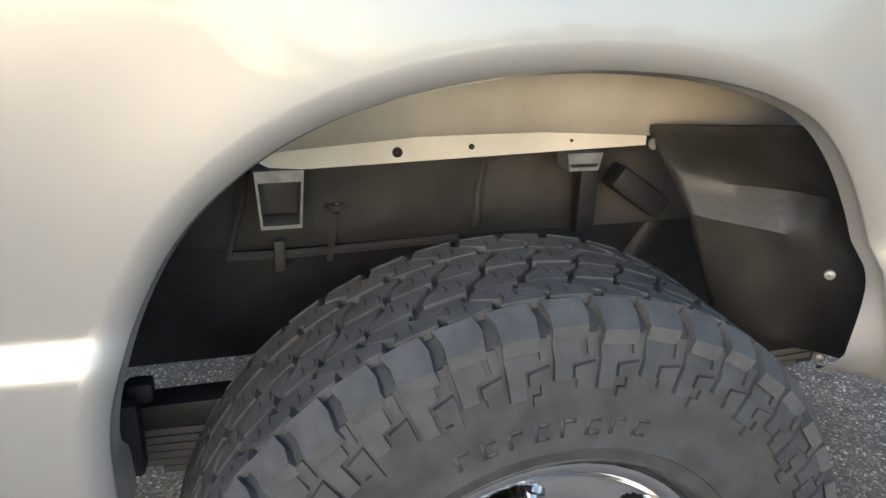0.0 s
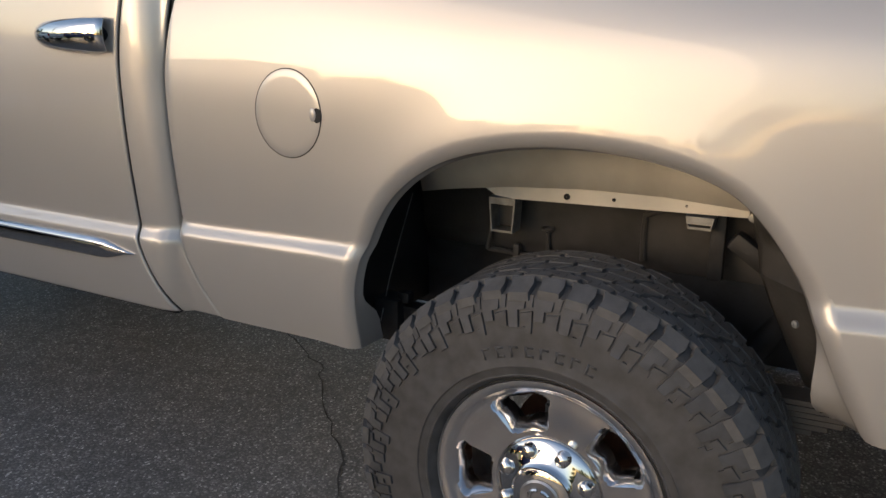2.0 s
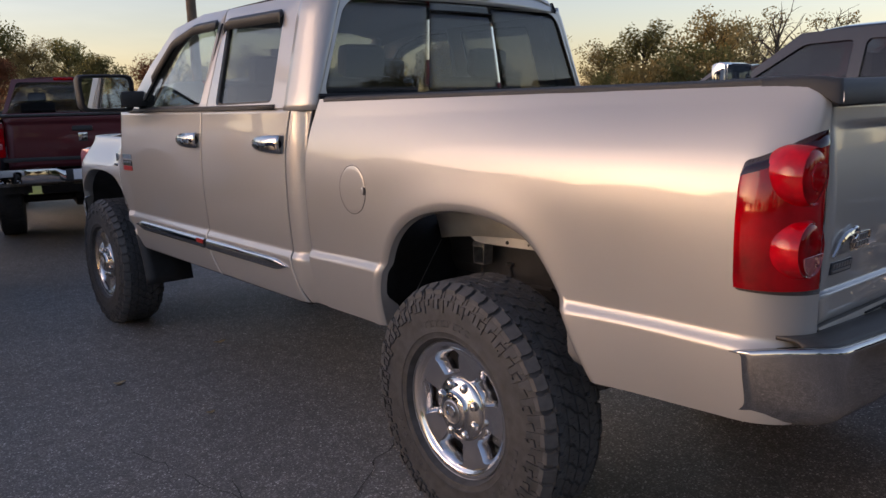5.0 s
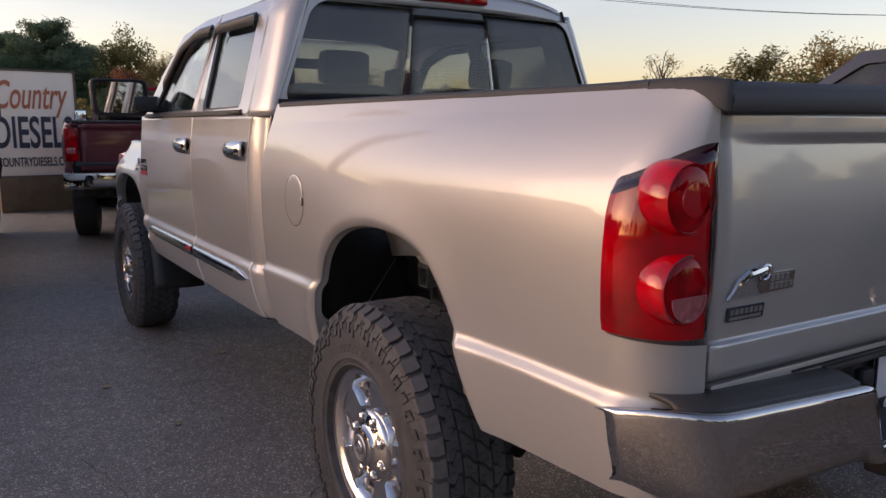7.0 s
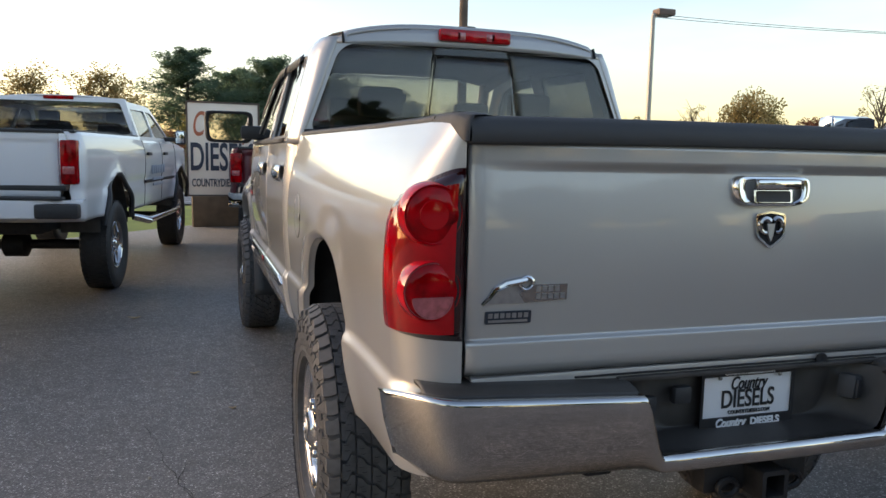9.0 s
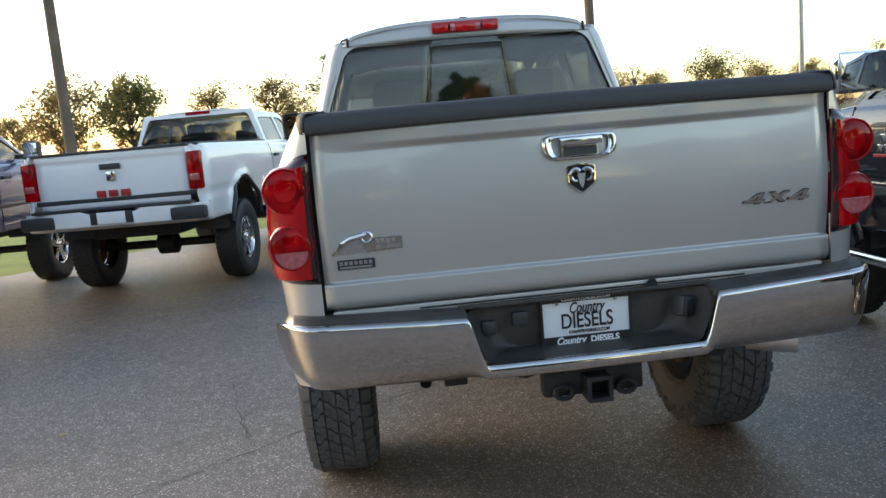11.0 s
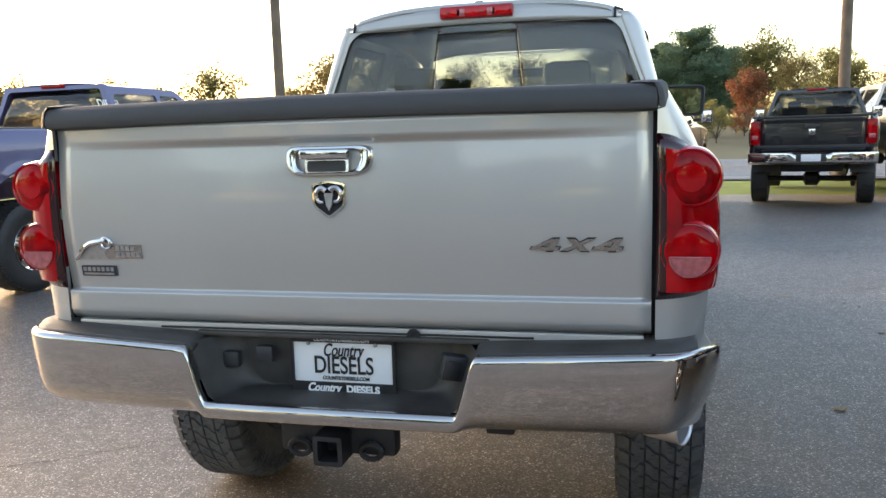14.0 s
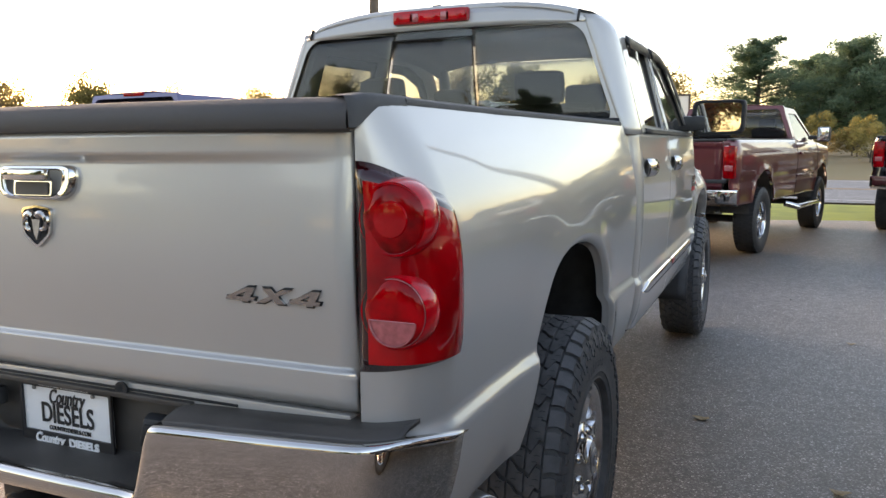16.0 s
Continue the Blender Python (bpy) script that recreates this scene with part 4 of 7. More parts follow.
for i in range(7):
    part("bar", slab(bmesh.new(), [(-0.793 + i * 0.0155, 1.211), (-0.782 + i * 0.0155, 1.211), (-0.782 + i * 0.0155, 1.223), (-0.793 + i * 0.0155, 1.223)], lambda u, v, w: on_gate(u, v, 0.004 + w), 0.002), DULL, sb)
part("bar", slab(bmesh.new(), [(-0.792, 1.200), (-0.690, 1.200), (-0.690, 1.206), (-0.792, 1.206)], lambda u, v, w: on_gate(u, v, 0.004 + w), 0.002), DULL, sb)
STROKES = {"4": (((-0.037, 0.009), (-0.017, 0.009), (0.024, 0.034), (0.004, 0.034)), ((-0.037, 0.004), (0.037, 0.004), (0.037, 0.0125), (-0.037, 0.0125)), ((0.006, 0.0), (0.024, 0.0), (0.024, 0.034), (0.006, 0.034))),
           "X": (((-0.037, 0.0), (-0.015, 0.0), (0.037, 0.034), (0.015, 0.034)), ((0.015, 0.0), (0.037, 0.0), (-0.015, 0.034), (-0.037, 0.034)))}
drive = None
for ch, xc in (("4", 0.588), ("X", 0.666), ("4", 0.744)):
    for mat, depth in ((DARK, 0.003), (BADGE_CHROME, 0.007)):
        four = bmesh.new()
        for i, stroke in enumerate(STROKES[ch]):
            mu, mv = sum(u for u, v in stroke) / 4, sum(v for u, v in stroke) / 4
            slab(four, [(xc + mu + (u - mu) * (1.04 if mat is DARK else 0.97) + 0.55 * (v - 0.017), 1.281 + mv + (v - mv) * (1.12 if mat is DARK else 0.90)) for u, v in stroke], on_gate, depth + 0.0004 * i)
        bmesh.ops.recalc_face_normals(four, faces=four.faces)
        p4 = part("drive_badge" if drive is None else "letter", four, mat, tailgate if drive is None else drive, "chrome 4X4 lettering with dark edges" if drive is None else "")
        drive = drive or p4
# drop-in strip and notch under the gate
part("lower_trim", boxed((0, 0.03, 1.045), (1.66, 0.05, 0.034), 0.006), SILVER, truck)
part("lower_slot", boxed((0.0, 0.004, 1.047), (1.10, 0.008, 0.005), 0.001), DARK, truck)
# round hole in the trim; its darkness is the colour of a shallow disc
part("trim_hole", moved(lathe(bmesh.new(), [(0, 0.001), (0.0, 0.017), (-0.007, 0.019), (-0.008, 0.014), (-0.003, 0.001)], 20), pose(0.225, 0.0, 1.047, 0, 0, 90)), DARK, truck)

# ---- tail lights ----
for s in (-1, 1):
    tl = bmesh.new()
    us = [lerp(0, 1, i / 22) for i in range(23)]
    def top_of(u):
        return 1.572 - 0.075 * smooth(u) ** 1.2 - 0.03 * clamp((u - 0.85) / 0.15) ** 2
    def bot_of(u):
        return 1.158 + 0.012 * u + 0.03 * clamp((u - 0.88) / 0.12) ** 2
    def corner(u, z, o=0.0):
        """Along the rounded rear corner: u from the gate to the flank."""
        a = radians(90 * clamp(u * 1.12))
        y = 0.15 * (1 - math.cos(a)) + 0.03 * max(0, u - 0.893) * 9.3 * 0.15
        x = bed_x(y, z)
        nrm = Vector((math.sin(a) * 0.8 + 0.2, -math.cos(a), 0)).normalized()
        return (s * (x + nrm.x * o), y + nrm.y * o, z)
    sheet(tl, [[corner(u, lerp(bot_of(u), top_of(u), v), (0.005 + 0.017 * math.sin(math.pi * u) ** 0.8) if 0 < i < 12 and 0 < j < 22 else 0.0) for j, u in enumerate(us)] for i, v in enumerate(i / 12 for i in range(13))])
    light = part("tail_light", face_to(tl, (s, -1, 0)), SMOKED, truck, "red tail light with two round lenses", sharp=50, thick=0.004)
    pn = bmesh.new()
    sheet(pn, [[corner(lerp(0.085, 0.955, j / 20), lerp(bot_of(0.5) + 0.014, top_of(lerp(0.085, 0.955, j / 20)) - 0.036, v), 0.0088 + 0.017 * math.sin(math.pi * lerp(0.085, 0.955, j / 20)) ** 0.8 - 0.003 * (i in (0, 10) or j in (0, 20))) for j in range(21)] for i, v in enumerate(i / 10 for i in range(11))])
    part("inner_lens", face_to(pn, (s, -1, 0)), RED_DEEP, light, "dark red ribbed lens", sharp=50)
    for zc, lower in ((1.463, False), (1.283, True)):
        n = 40
        def at(r, a, y, inward=0.0):
            return (s * (0.937 - inward + r * math.cos(a)), y - 0.005, zc + r * math.sin(a))
        d = bmesh.new()
        sheet(d, [[at(r, 2 * math.pi * k / n, y, q) for k in range(n)] for r, y, q in ((0.066, 0.002, 0), (0.070, -0.004, 0), (0.073, 0.004, 0), (0.0775, 0.03, 0.000), (0.078, 0.06, 0.006), (0.074, 0.09, 0.018), (0.066, 0.12, 0.032), (0.055, 0.15, 0.052), (0.040, 0.17, 0.072))], closed_u=True)
        lens = part("lens_barrel", face_to(d, (s, 0, 0)), RED_BRIGHT, light)
        d = bmesh.new()
        sheet(d, [[at(r, 2 * math.pi * k / n, y) for k in range(n)] for r, y in ((0.066, 0.001), (0.060, -0.004), (0.045, -0.008), (0.02, -0.010), (0.0, -0.0105))], closed_u=True)
        part("lens", face_to(tidy(d), (0, -1, 0)), RED, lens)
        # an added thin ring imitates the highlight on the lens rim
        edge = bmesh.new()
        tube(edge, [at(0.0665, 2 * math.pi * k / n, -0.0015) for k in range(n + 1)], 0.0012, 5, False)
        part("rim_glint", edge, RED_DEEP if not lower else CLEAR, lens)
        if not lower:
            d = bmesh.new()
            sheet(d, [[at(r, 2 * math.pi * k / 28, y) for k in range(28)] for r, y in ((0.036, -0.008), (0.034, -0.0125), (0.018, -0.014), (0.0, -0.0145))], closed_u=True)
            part("bulb_shade", face_to(tidy(d), (0, -1, 0)), RED_DEEP, lens)
        else:
            d = bmesh.new()
            half = [math.pi + math.pi * k / 20 for k in range(21)]
            sheet(d, [[(lambda p: (p[0], p[1], p[2] - 0.014))(at(0.048 * q, a, -0.0085 - 0.004 * (1 - q))) for a in half] for q in (1.0, 0.8, 0.55, 0.3, 0.04)])
            part("reversing_lens", face_to(d, (0, -1, 0)), CLEAR, lens)
            rim_line = bmesh.new()
            tube(rim_line, [(lambda p: (p[0], p[1], p[2] - 0.014))(at(0.049, a, -0.010)) for a in half], 0.0022, 5)
            tube(rim_line, [at(0.049, math.pi, -0.011)[:2] + (zc - 0.014,), at(0.049, 0, -0.011)[:2] + (zc - 0.014,)], 0.0016, 5)
            part("lens_rim", rim_line, CLEAR, lens)

# ---- rear bumper ----
bumper = bmesh.new()
def bump_y(x):
    a = abs(x)
    return -0.118 + 0.028 * (a / 0.95) ** 2 + (0.20 * (clamp((a - 0.87) / 0.16) ** 2.6))
def bump_top(x):
    """Upper edge of the chrome: it drops to the foot board in the middle."""
    a = abs(x)
    return lerp(0.860, 1.018, smooth((a - 0.352) / 0.062)) + 0.022 * clamp((a - 0.42) / 0.5) - 0.030 * clamp((a - 0.95) / 0.08) ** 2
bxs = sorted({round(s * lerp(0, 1.03, i / 26), 4) for i in range(27) for s in (-1, 1)} | {s * a for s in (-1, 1) for a in (0.352, 0.36, 0.37, 0.38, 0.39, 0.4, 0.408, 0.414, 0.9, 0.93, 0.96, 0.98, 0.992, 1.0, 1.012, 1.022)})
prof = ((0.0, 0.030, 0.004), (0.0, 0.008, 0.004), (0.0, 0.001, 0.002), (0.0, -0.003, -0.002), (0.0, -0.005, -0.007), (0.02, -0.0058, None), (0.3, -0.0066, None), (0.6, -0.0064, None), (0.70, -0.004, None), (0.78, 0.003, None), (0.86, 0.018, None), (0.95, 0.042, None), (1.0, 0.075, None))
grid = []
for f, dy, dz in prof:
    r = []
    for x in bxs:
        top, bot = bump_top(x), 0.808 + 0.008 * (abs(x)) ** 2
        z = top + dz if dz is not None else lerp(top - 0.008, bot, f)
        r.append((x - math.copysign(0.05, x) * smooth((abs(x) - 0.80) / 0.23) * f ** 1.5, bump_y(x) + dy, z))
    grid.append(r)
sheet(bumper, grid)
rear_bumper = part("rear_bumper", face_to(bumper, (0, -1, 0)), BUMPER, truck, "chrome rear bumper", sharp=55, thick=0.006)
for s in (-1, 1):
    p = bmesh.new()
    col = [x for x in bxs if 0.40 <= x * s <= 0.975]
    sheet(p, [[(x, lerp(bump_y(x) + 0.028, 0.07, v), bump_top(x) + 0.004 + 0.014 * smooth(v * 3)) for x in col] for v in (0, 0.08, 0.2, 0.35, 0.6, 1)])
    part("step_pad", face_to(p, (0, 0, 1)), DUSTY, rear_bumper, "dusty dark plastic step pad", thick=0.01)
# recessed middle: sloped sides, a back with the plate, a foot board
mid_p = bmesh.new()
def trough(f, y):
    """The rounded U of the recess: f from its mouth to its back."""
    wt, wb, zt, zb, r = lerp(0.417, 0.325, f), lerp(0.354, 0.285, f), 1.023, lerp(0.863, 0.872, f), lerp(0.02, 0.06, f)
    e = Vector((wt - wb, zt - zb)).normalized() * r
    right = [(wt, zt), (lerp(wt, wb, 0.3), lerp(zt, zb, 0.3)), (lerp(wt, wb, 0.55), lerp(zt, zb, 0.55))]
    a, c, b = Vector((wb, zb)) + e, Vector((wb, zb)), Vector((wb - r, zb))
    right += [tuple(a * (1 - t) ** 2 + c * 2 * t * (1 - t) + b * t * t) for t in (0, 0.2, 0.4, 0.6, 0.8, 1)]
    right += [(wb * 0.55, zb), (wb * 0.2, zb)]
    return [(-x, y, z) for x, z in right] + [(x, y, z) for x, z in right[::-1]]
sheet(mid_p, [trough(-0.03, -0.082), trough(0.0, -0.090), trough(0.05, -0.078), trough(0.15, -0.045), trough(0.32, -0.005), trough(0.55, 0.025), trough(0.8, 0.042), trough(1.0, 0.047), trough(1.15, 0.047)])
part("recess", face_to(mid_p, (0, -1, 0)), DUSTY, rear_bumper, "dusty dark plastic recess in the bumper", sharp=70)
part("recess_back", boxed((0, 0.055, 0.945), (0.68, 0.012, 0.18), 0.003), DUSTY, rear_bumper)
part("recess_top", boxed((0, 0.035, 1.034), (0.86, 0.09, 0.014), 0.004), DUSTY, rear_bumper)
for x, z, w in ((-0.33, 0.955, 0.05), (-0.225, 0.975, 0.055)):
    part("socket", boxed((x, 0.012, z), (w, 0.03, 0.05), 0.012), PLASTIC, rear_bumper)
soc = part("trailer_socket", boxed((0.335, -0.005, 0.962), (0.075, 0.05, 0.07), 0.012, pose(0, 0, 0, 0, 12, 28)), PLASTIC, rear_bumper, "black trailer socket")
part("socket_cover", boxed((0.338, -0.034, 0.960), (0.042, 0.008, 0.052), 0.004, pose(0, 0, 0, 0, 12, 28)), FRAME, soc)
for s in (1,):
    part("bumper_bolt", moved(lathe(bmesh.new(), [(0, 0.010), (-0.003, 0.009), (-0.005, 0.005), (-0.0055, 0.001)], 16), pose(s * 0.92, bump_y(0.92) + 0.003, 1.012, 0, 0, 90)), CHROME, rear_bumper)
plate = part("licence_plate", boxed((0.004, 0.034, 0.965), (0.304, 0.004, 0.150), 0.002), WHITE, truck, "white dealer plate in a black frame")
fr = part("plate_frame", ring(bmesh.new(), rounded(-0.152, 0.872, 0.160, 1.040, 0.008), rounded(-0.144, 0.905, 0.152, 1.022, 0.004), lambda u, v, w: (u, 0.031 - w, v), 0.006), INK, plate)
word = lettering("DIESELS", 0.052, 0.002, bold=0.0008)
wx = [v.co.x for v in word.verts]
part("letters", moved(word, Matrix.Translation((0.006, 0.029, 0.953)) @ Matrix.Diagonal((0.176 / (max(wx) - min(wx)), 1, 1, 1))), INK, plate)
def words(text, height, width, x, y, z, slant=0.0, bold=0.0006, depth=0.002):
    """Raised writing of a given width, facing the rear."""
    b = lettering(text, height, depth, slant=slant, bold=bold)
    xs = [v.co.x for v in b.verts]
    return moved(b, Matrix.Translation((x - (max(xs) + min(xs)) / 2 * width / (max(xs) - min(xs)), y, z)) @ Matrix.Diagonal((width / (max(xs) - min(xs)), 1, 1, 1)))
part("writing", words("Country", 0.038, 0.122, 0.010, 0.029, 0.998, slant=0.35), INK, plate)
part("writing", words("COUNTRYDIESELS.COM", 0.011, 0.140, 0.012, 0.029, 0.917, bold=0.0002), INK, plate)
part("frame_word", words("DIESELS", 0.021, 0.098, 0.064, 0.0235, 0.887, bold=0.0010, depth=0.003), WHITE, plate)
part("frame_writing", words("Country", 0.025, 0.102, -0.050, 0.0235, 0.889, slant=0.30, bold=0.0010, depth=0.003), WHITE, plate)
part("frame_writing", words("COUNTRYDIESELS.COM", 0.011, 0.166, 0.004, 0.0235, 1.031, bold=0.0004, depth=0.003), WHITE, plate)
for x in (-0.095, 0.105):
    part("screw", moved(lathe(bmesh.new(), [(0, 0.006), (-0.004, 0.005), (-0.005, 0.001)], 10), pose(x, 0.024, 1.019, 0, 0, 90)), GALV, plate)
plate.location = (0.0, -0.004, -0.012)
for u in (-0.10, 0.11):
    part("bracket", boxed((u, 0.075, 0.95), (0.05, 0.08, 0.05), 0.004), PLASTIC, plate)

# ---- hitch, exhaust, chassis ----
hitch = part("hitch", boxed((0, -0.005, 0.765), (0.34, 0.06, 0.12), 0.012), FRAME, truck, "black steel tow hitch")
rc = bmesh.new()
ring(rc, rounded(-0.042, 0.700, 0.042, 0.784, 0.008), rounded(-0.029, 0.713, 0.029, 0.771, 0.004), lambda u, v, w: (u, 0.13 - w, v), 0.24)
part("receiver", rc, FRAME, hitch)
for s in (-1, 1):
    lp = bmesh.new()
    tube(lp, [(s * 0.105 + 0.030 * math.cos(a), -0.05, 0.725 + 0.022 * math.sin(a)) for a in (2 * math.pi * k / 14 for k in range(15))], 0.009, 6, False)
    part("chain_loop", lp, FRAME, hitch)
ex = bmesh.new()
tube(ex, [(0.56, 1.9, 0.66), (0.60, 0.92, 0.66), (0.64, 0.68, 0.675), (0.72, 0.55, 0.68), (0.82, 0.475, 0.68)], 0.044, 16, False)
exhaust = part("exhaust_pipe", ex, GALV, truck, "steel exhaust pipe", thick=0.003)
ex = bmesh.new()
tube(ex, [(0.79, 0.49, 0.680), (0.87, 0.452, 0.678), (0.955, 0.412, 0.676), (0.965, 0.407, 0.676)], [0.050, 0.057, 0.059, 0.060], 28, False)
part("exhaust_tip", ex, BRIGHT, exhaust, "bright polished exhaust tip", thick=-0.003)
for s in (-1, 1):
    rail = bmesh.new()
    for y0, y1, z0, z1 in ((0.05, 0.45, 0.88, 0.86), (0.45, 1.9, 0.81, 0.81), (1.9, 2.5, 0.81, 0.76), (2.5, 5.9, 0.76, 0.78)):
        m = Vector((0, y1 - y0, z1 - z0))
        box(rail, (s * 0.45, (y0 + y1) / 2, (z0 + z1) / 2), (0.08, m.length + 0.02, 0.24), 0.01, pose(0, 0, 0, math.degrees(math.atan2(m.z, m.y))))
    part("frame_rail", rail, FRAME, truck, "black steel chassis rail")
    spring = bmesh.new()
    for i in range(7):
        h = 0.60 - (i > 1) * (i - 1) * 0.028
        tube_pts = [(s * 0.745, HUB_R + h * t, 0.732 - i * 0.0135 + 0.012 * t * t) for t in (-1, -0.7, -0.4, -0.15, 0.15, 0.4, 0.7, 1)]
        sheet(spring, [[(p[0] + dx, p[1], p[2] + dz) for p in tube_pts] for dx, dz in ((-0.035, 0), (-0.035, 0.011), (0.035, 0.011), (0.035, 0))], closed_v=True)
    bmesh.ops.recalc_face_normals(spring, faces=spring.faces)
    leaves = part("leaf_spring", spring, BEDUNDER, truck, "black steel leaf spring")
    hang = bmesh.new()
    box(hang, (s * 0.775, 1.765, 0.755), (0.075, 0.075, 0.115), 0.008)
    box(hang, (s * 0.775, 1.725, 0.815), (0.030, 0.035, 0.03), 0.006)
    part("spring_hanger", hang, FRAME, leaves)
    part("spring_bar", boxed((s * 0.760, 1.50, 0.772), (0.05, 0.46, 0.040), 0.006), FRAME, leaves)
    part("lift_block", boxed((s * 0.745, HUB_R, 0.615), (0.07, 0.14, 0.085), 0.006), FRAME, leaves)
    part("shackle", boxed((s * 0.745, 0.63, 0.775), (0.06, 0.05, 0.12), 0.008), FRAME, leaves)
    sh = bmesh.new()
    tube(sh, [(s * 0.50, HUB_R - 0.14, 0.44), (s * 0.46, HUB_R - 0.46, 0.92)], 0.028, 12)
    tube(sh, [(s * 0.485, HUB_R - 0.25, 0.60), (s * 0.46, HUB_R - 0.46, 0.92)], 0.036, 12)
    part("shock_absorber", sh, FRAME, truck)
    part("brake_disc", moved(lathe(bmesh.new(), [(-0.02, 0.06), (-0.02, 0.165), (0.012, 0.165), (0.012, 0.06)], 36), pose(s * 0.80, HUB_R, HUB_Z)), RUST, truck, "rusty brake disc")
    part("brake_disc", moved(lathe(bmesh.new(), [(-0.02, 0.06), (-0.02, 0.165), (0.012, 0.165), (0.012, 0.06)], 36), pose(s * 0.80, HUB_F, HUB_Z)), RUST, truck, "rusty brake disc")
for y in (HUB_R, HUB_F):
    ax = bmesh.new()
    tube(ax, [(-0.80, y, HUB_Z), (0.80, y, HUB_Z)], 0.05, 14)
    lathe(ax, [(-0.16, 0.05), (-0.12, 0.13), (0, 0.16), (0.12, 0.13), (0.16, 0.05)], 20, (0, y, HUB_Z))
    part("axle", ax, FRAME, truck, "black axle with a round differential")
sw = bmesh.new()
tube(sw, [(0, 1.3, 0.55), (0, 3.6, 0.66)], 0.04, 10)
part("drive_shaft", sw, FRAME, truck)
part("spare_tyre", moved(lathe(bmesh.new(), [(-0.1, 0.2), (-0.12, 0.3), (-0.08, 0.36), (0.08, 0.36), (0.12, 0.3), (0.1, 0.2)], 40), pose(0, 0.52, 0.86, 0, 90, 0)), RUBBER, truck, "spare tyre under the bed")
part("fuel_tank", boxed((-0.62, 2.75, 0.78), (0.28, 1.0, 0.24), 0.05), PLASTIC, truck)

# ---- inside the rear wheel openings ----
for s in (-1, 1):
    up = bmesh.new()
    ys = [0.60, 0.75, 0.9, 1.1, 1.3, 1.5, 1.66, 1.75]
    sheet(up, [[(s * x, y, z - 0.05 * ((y - 1.2) / 0.55) ** 2) for y in ys] for x, z in ((0.965, 1.30), (0.93, 1.345), (0.86, 1.365), (0.76, 1.345), (0.69, 1.28), (0.660, 1.20), (0.640, 1.122))])
    part("inner_arch", face_to(up, (s, 0, -1)), BARE, truck, "silver inner panel above the tyre", thick=0.004)
    fl = bmesh.new()
    slab(fl, [(0.915, 1.128), (0.915, 1.092), (1.48, 1.078), (1.53, 1.083), (1.56, 1.10), (1.56, 1.128)], lambda u, v, w: (s * (0.634 + w), u, v), 0.006)
    bmesh.ops.recalc_face_normals(fl, faces=fl.faces)
    flange = part("flange", fl, BARE, truck, "bare silver flange with bolt holes")
    for y, z, r in ((1.337, 1.098, 0.008), (1.219, 1.102, 0.0045), (1.05, 1.105, 0.0025)):
        part("bolt_hole", moved(lathe(bmesh.new(), [(0, 0.0005), (0.0, r), (-s * 0.004, r)], 14), pose(s * 0.6425, y, z)), DARK, flange)
    ub = bmesh.new()
    sheet(ub, [[(s * x, y, z) for y in (0.55, 0.9, 1.2, 1.5, 1.81)] for x, z in ((0.62, 1.122), (0.56, 1.09), (0.535, 1.03), (0.53, 0.95), (0.50, 0.90), (0.44, 0.88))])
    part("bed_underside", face_to(ub, (s, 0, 0)), BEDUNDER, truck, "dusty dark underseal on the bed side", thick=0.004)
    rib = bmesh.new()
    tube(rib, [(s * 0.60, 1.06, 1.09), (s * 0.565, 1.12, 1.075), (s * 0.545, 1.165, 1.05), (s * 0.535, 1.17, 1.0), (s * 0.53, 1.17, 0.93)], 0.008, 8)
    part("brace_line", rib, BEDUNDER, truck)
    rib = bmesh.new()
    tube(rib, [(s * 0.545 + 0.014 * math.cos(a), 1.42 + 0.014 * math.sin(a), 0.985) for a in (k * 0.7 for k in range(10))], 0.005, 6)
    eye = part("eyelet", rib, BEDUNDER, truck)
    rib = bmesh.new()
    tube(rib, [(s * 0.545, 1.42, 0.975), (s * 0.53, 1.425, 0.93), (s * 0.52, 1.43, 0.88)], 0.006, 6)
    part("stem", rib, BEDUNDER, eye)
    for y, z, h, w in ((1.515, 1.030, 0.092, 0.062), (1.02, 1.066, 0.030, 0.052)):
        br = bmesh.new()
        ring(br, [(y - w / 2, z - h / 2), (y + w / 2, z - h / 2), (y + w / 2 + 0.006, z + h / 2), (y - w / 2 - 0.006, z + h / 2)],
             [(y - w / 2 + 0.004, z - h / 2 + 0.006), (y + w / 2 - 0.004, z - h / 2 + 0.006), (y + w / 2 + 0.001, z + h / 2 - 0.018), (y - w / 2 - 0.001, z + h / 2 - 0.018)],
             lambda u, v, w2: (s * (0.585 + w2), u, v), 0.05)
        bmesh.ops.recalc_face_normals(br, faces=br.faces)
        bracket = part("bracket", br, GALV, truck, "grey steel bracket below the flange")
        part("bracket_back", boxed((s * 0.586, y, z), (0.004, w, h - 0.02), 0.001), BEDUNDER, bracket)
    ln = bmesh.new()
    lys = [(0.640, 0.915, 1.125, 0.964, 0.823, 1.190, 0.00), (0.648, 0.905, 1.088, 0.964, 0.788, 1.13, 0.030), (0.690, 0.885, 1.045, 0.964, 0.753, 1.065, 0.085), (0.726, 0.872, 0.998, 0.964, 0.718, 0.985, 0.045),
           (0.722, 0.840, 0.92, 0.959, 0.688, 0.905, 0.040), (0.712, 0.800, 0.835, 0.949, 0.660, 0.835, 0.036), (0.704, 0.760, 0.755, 0.924, 0.648, 0.795, 0.020)]
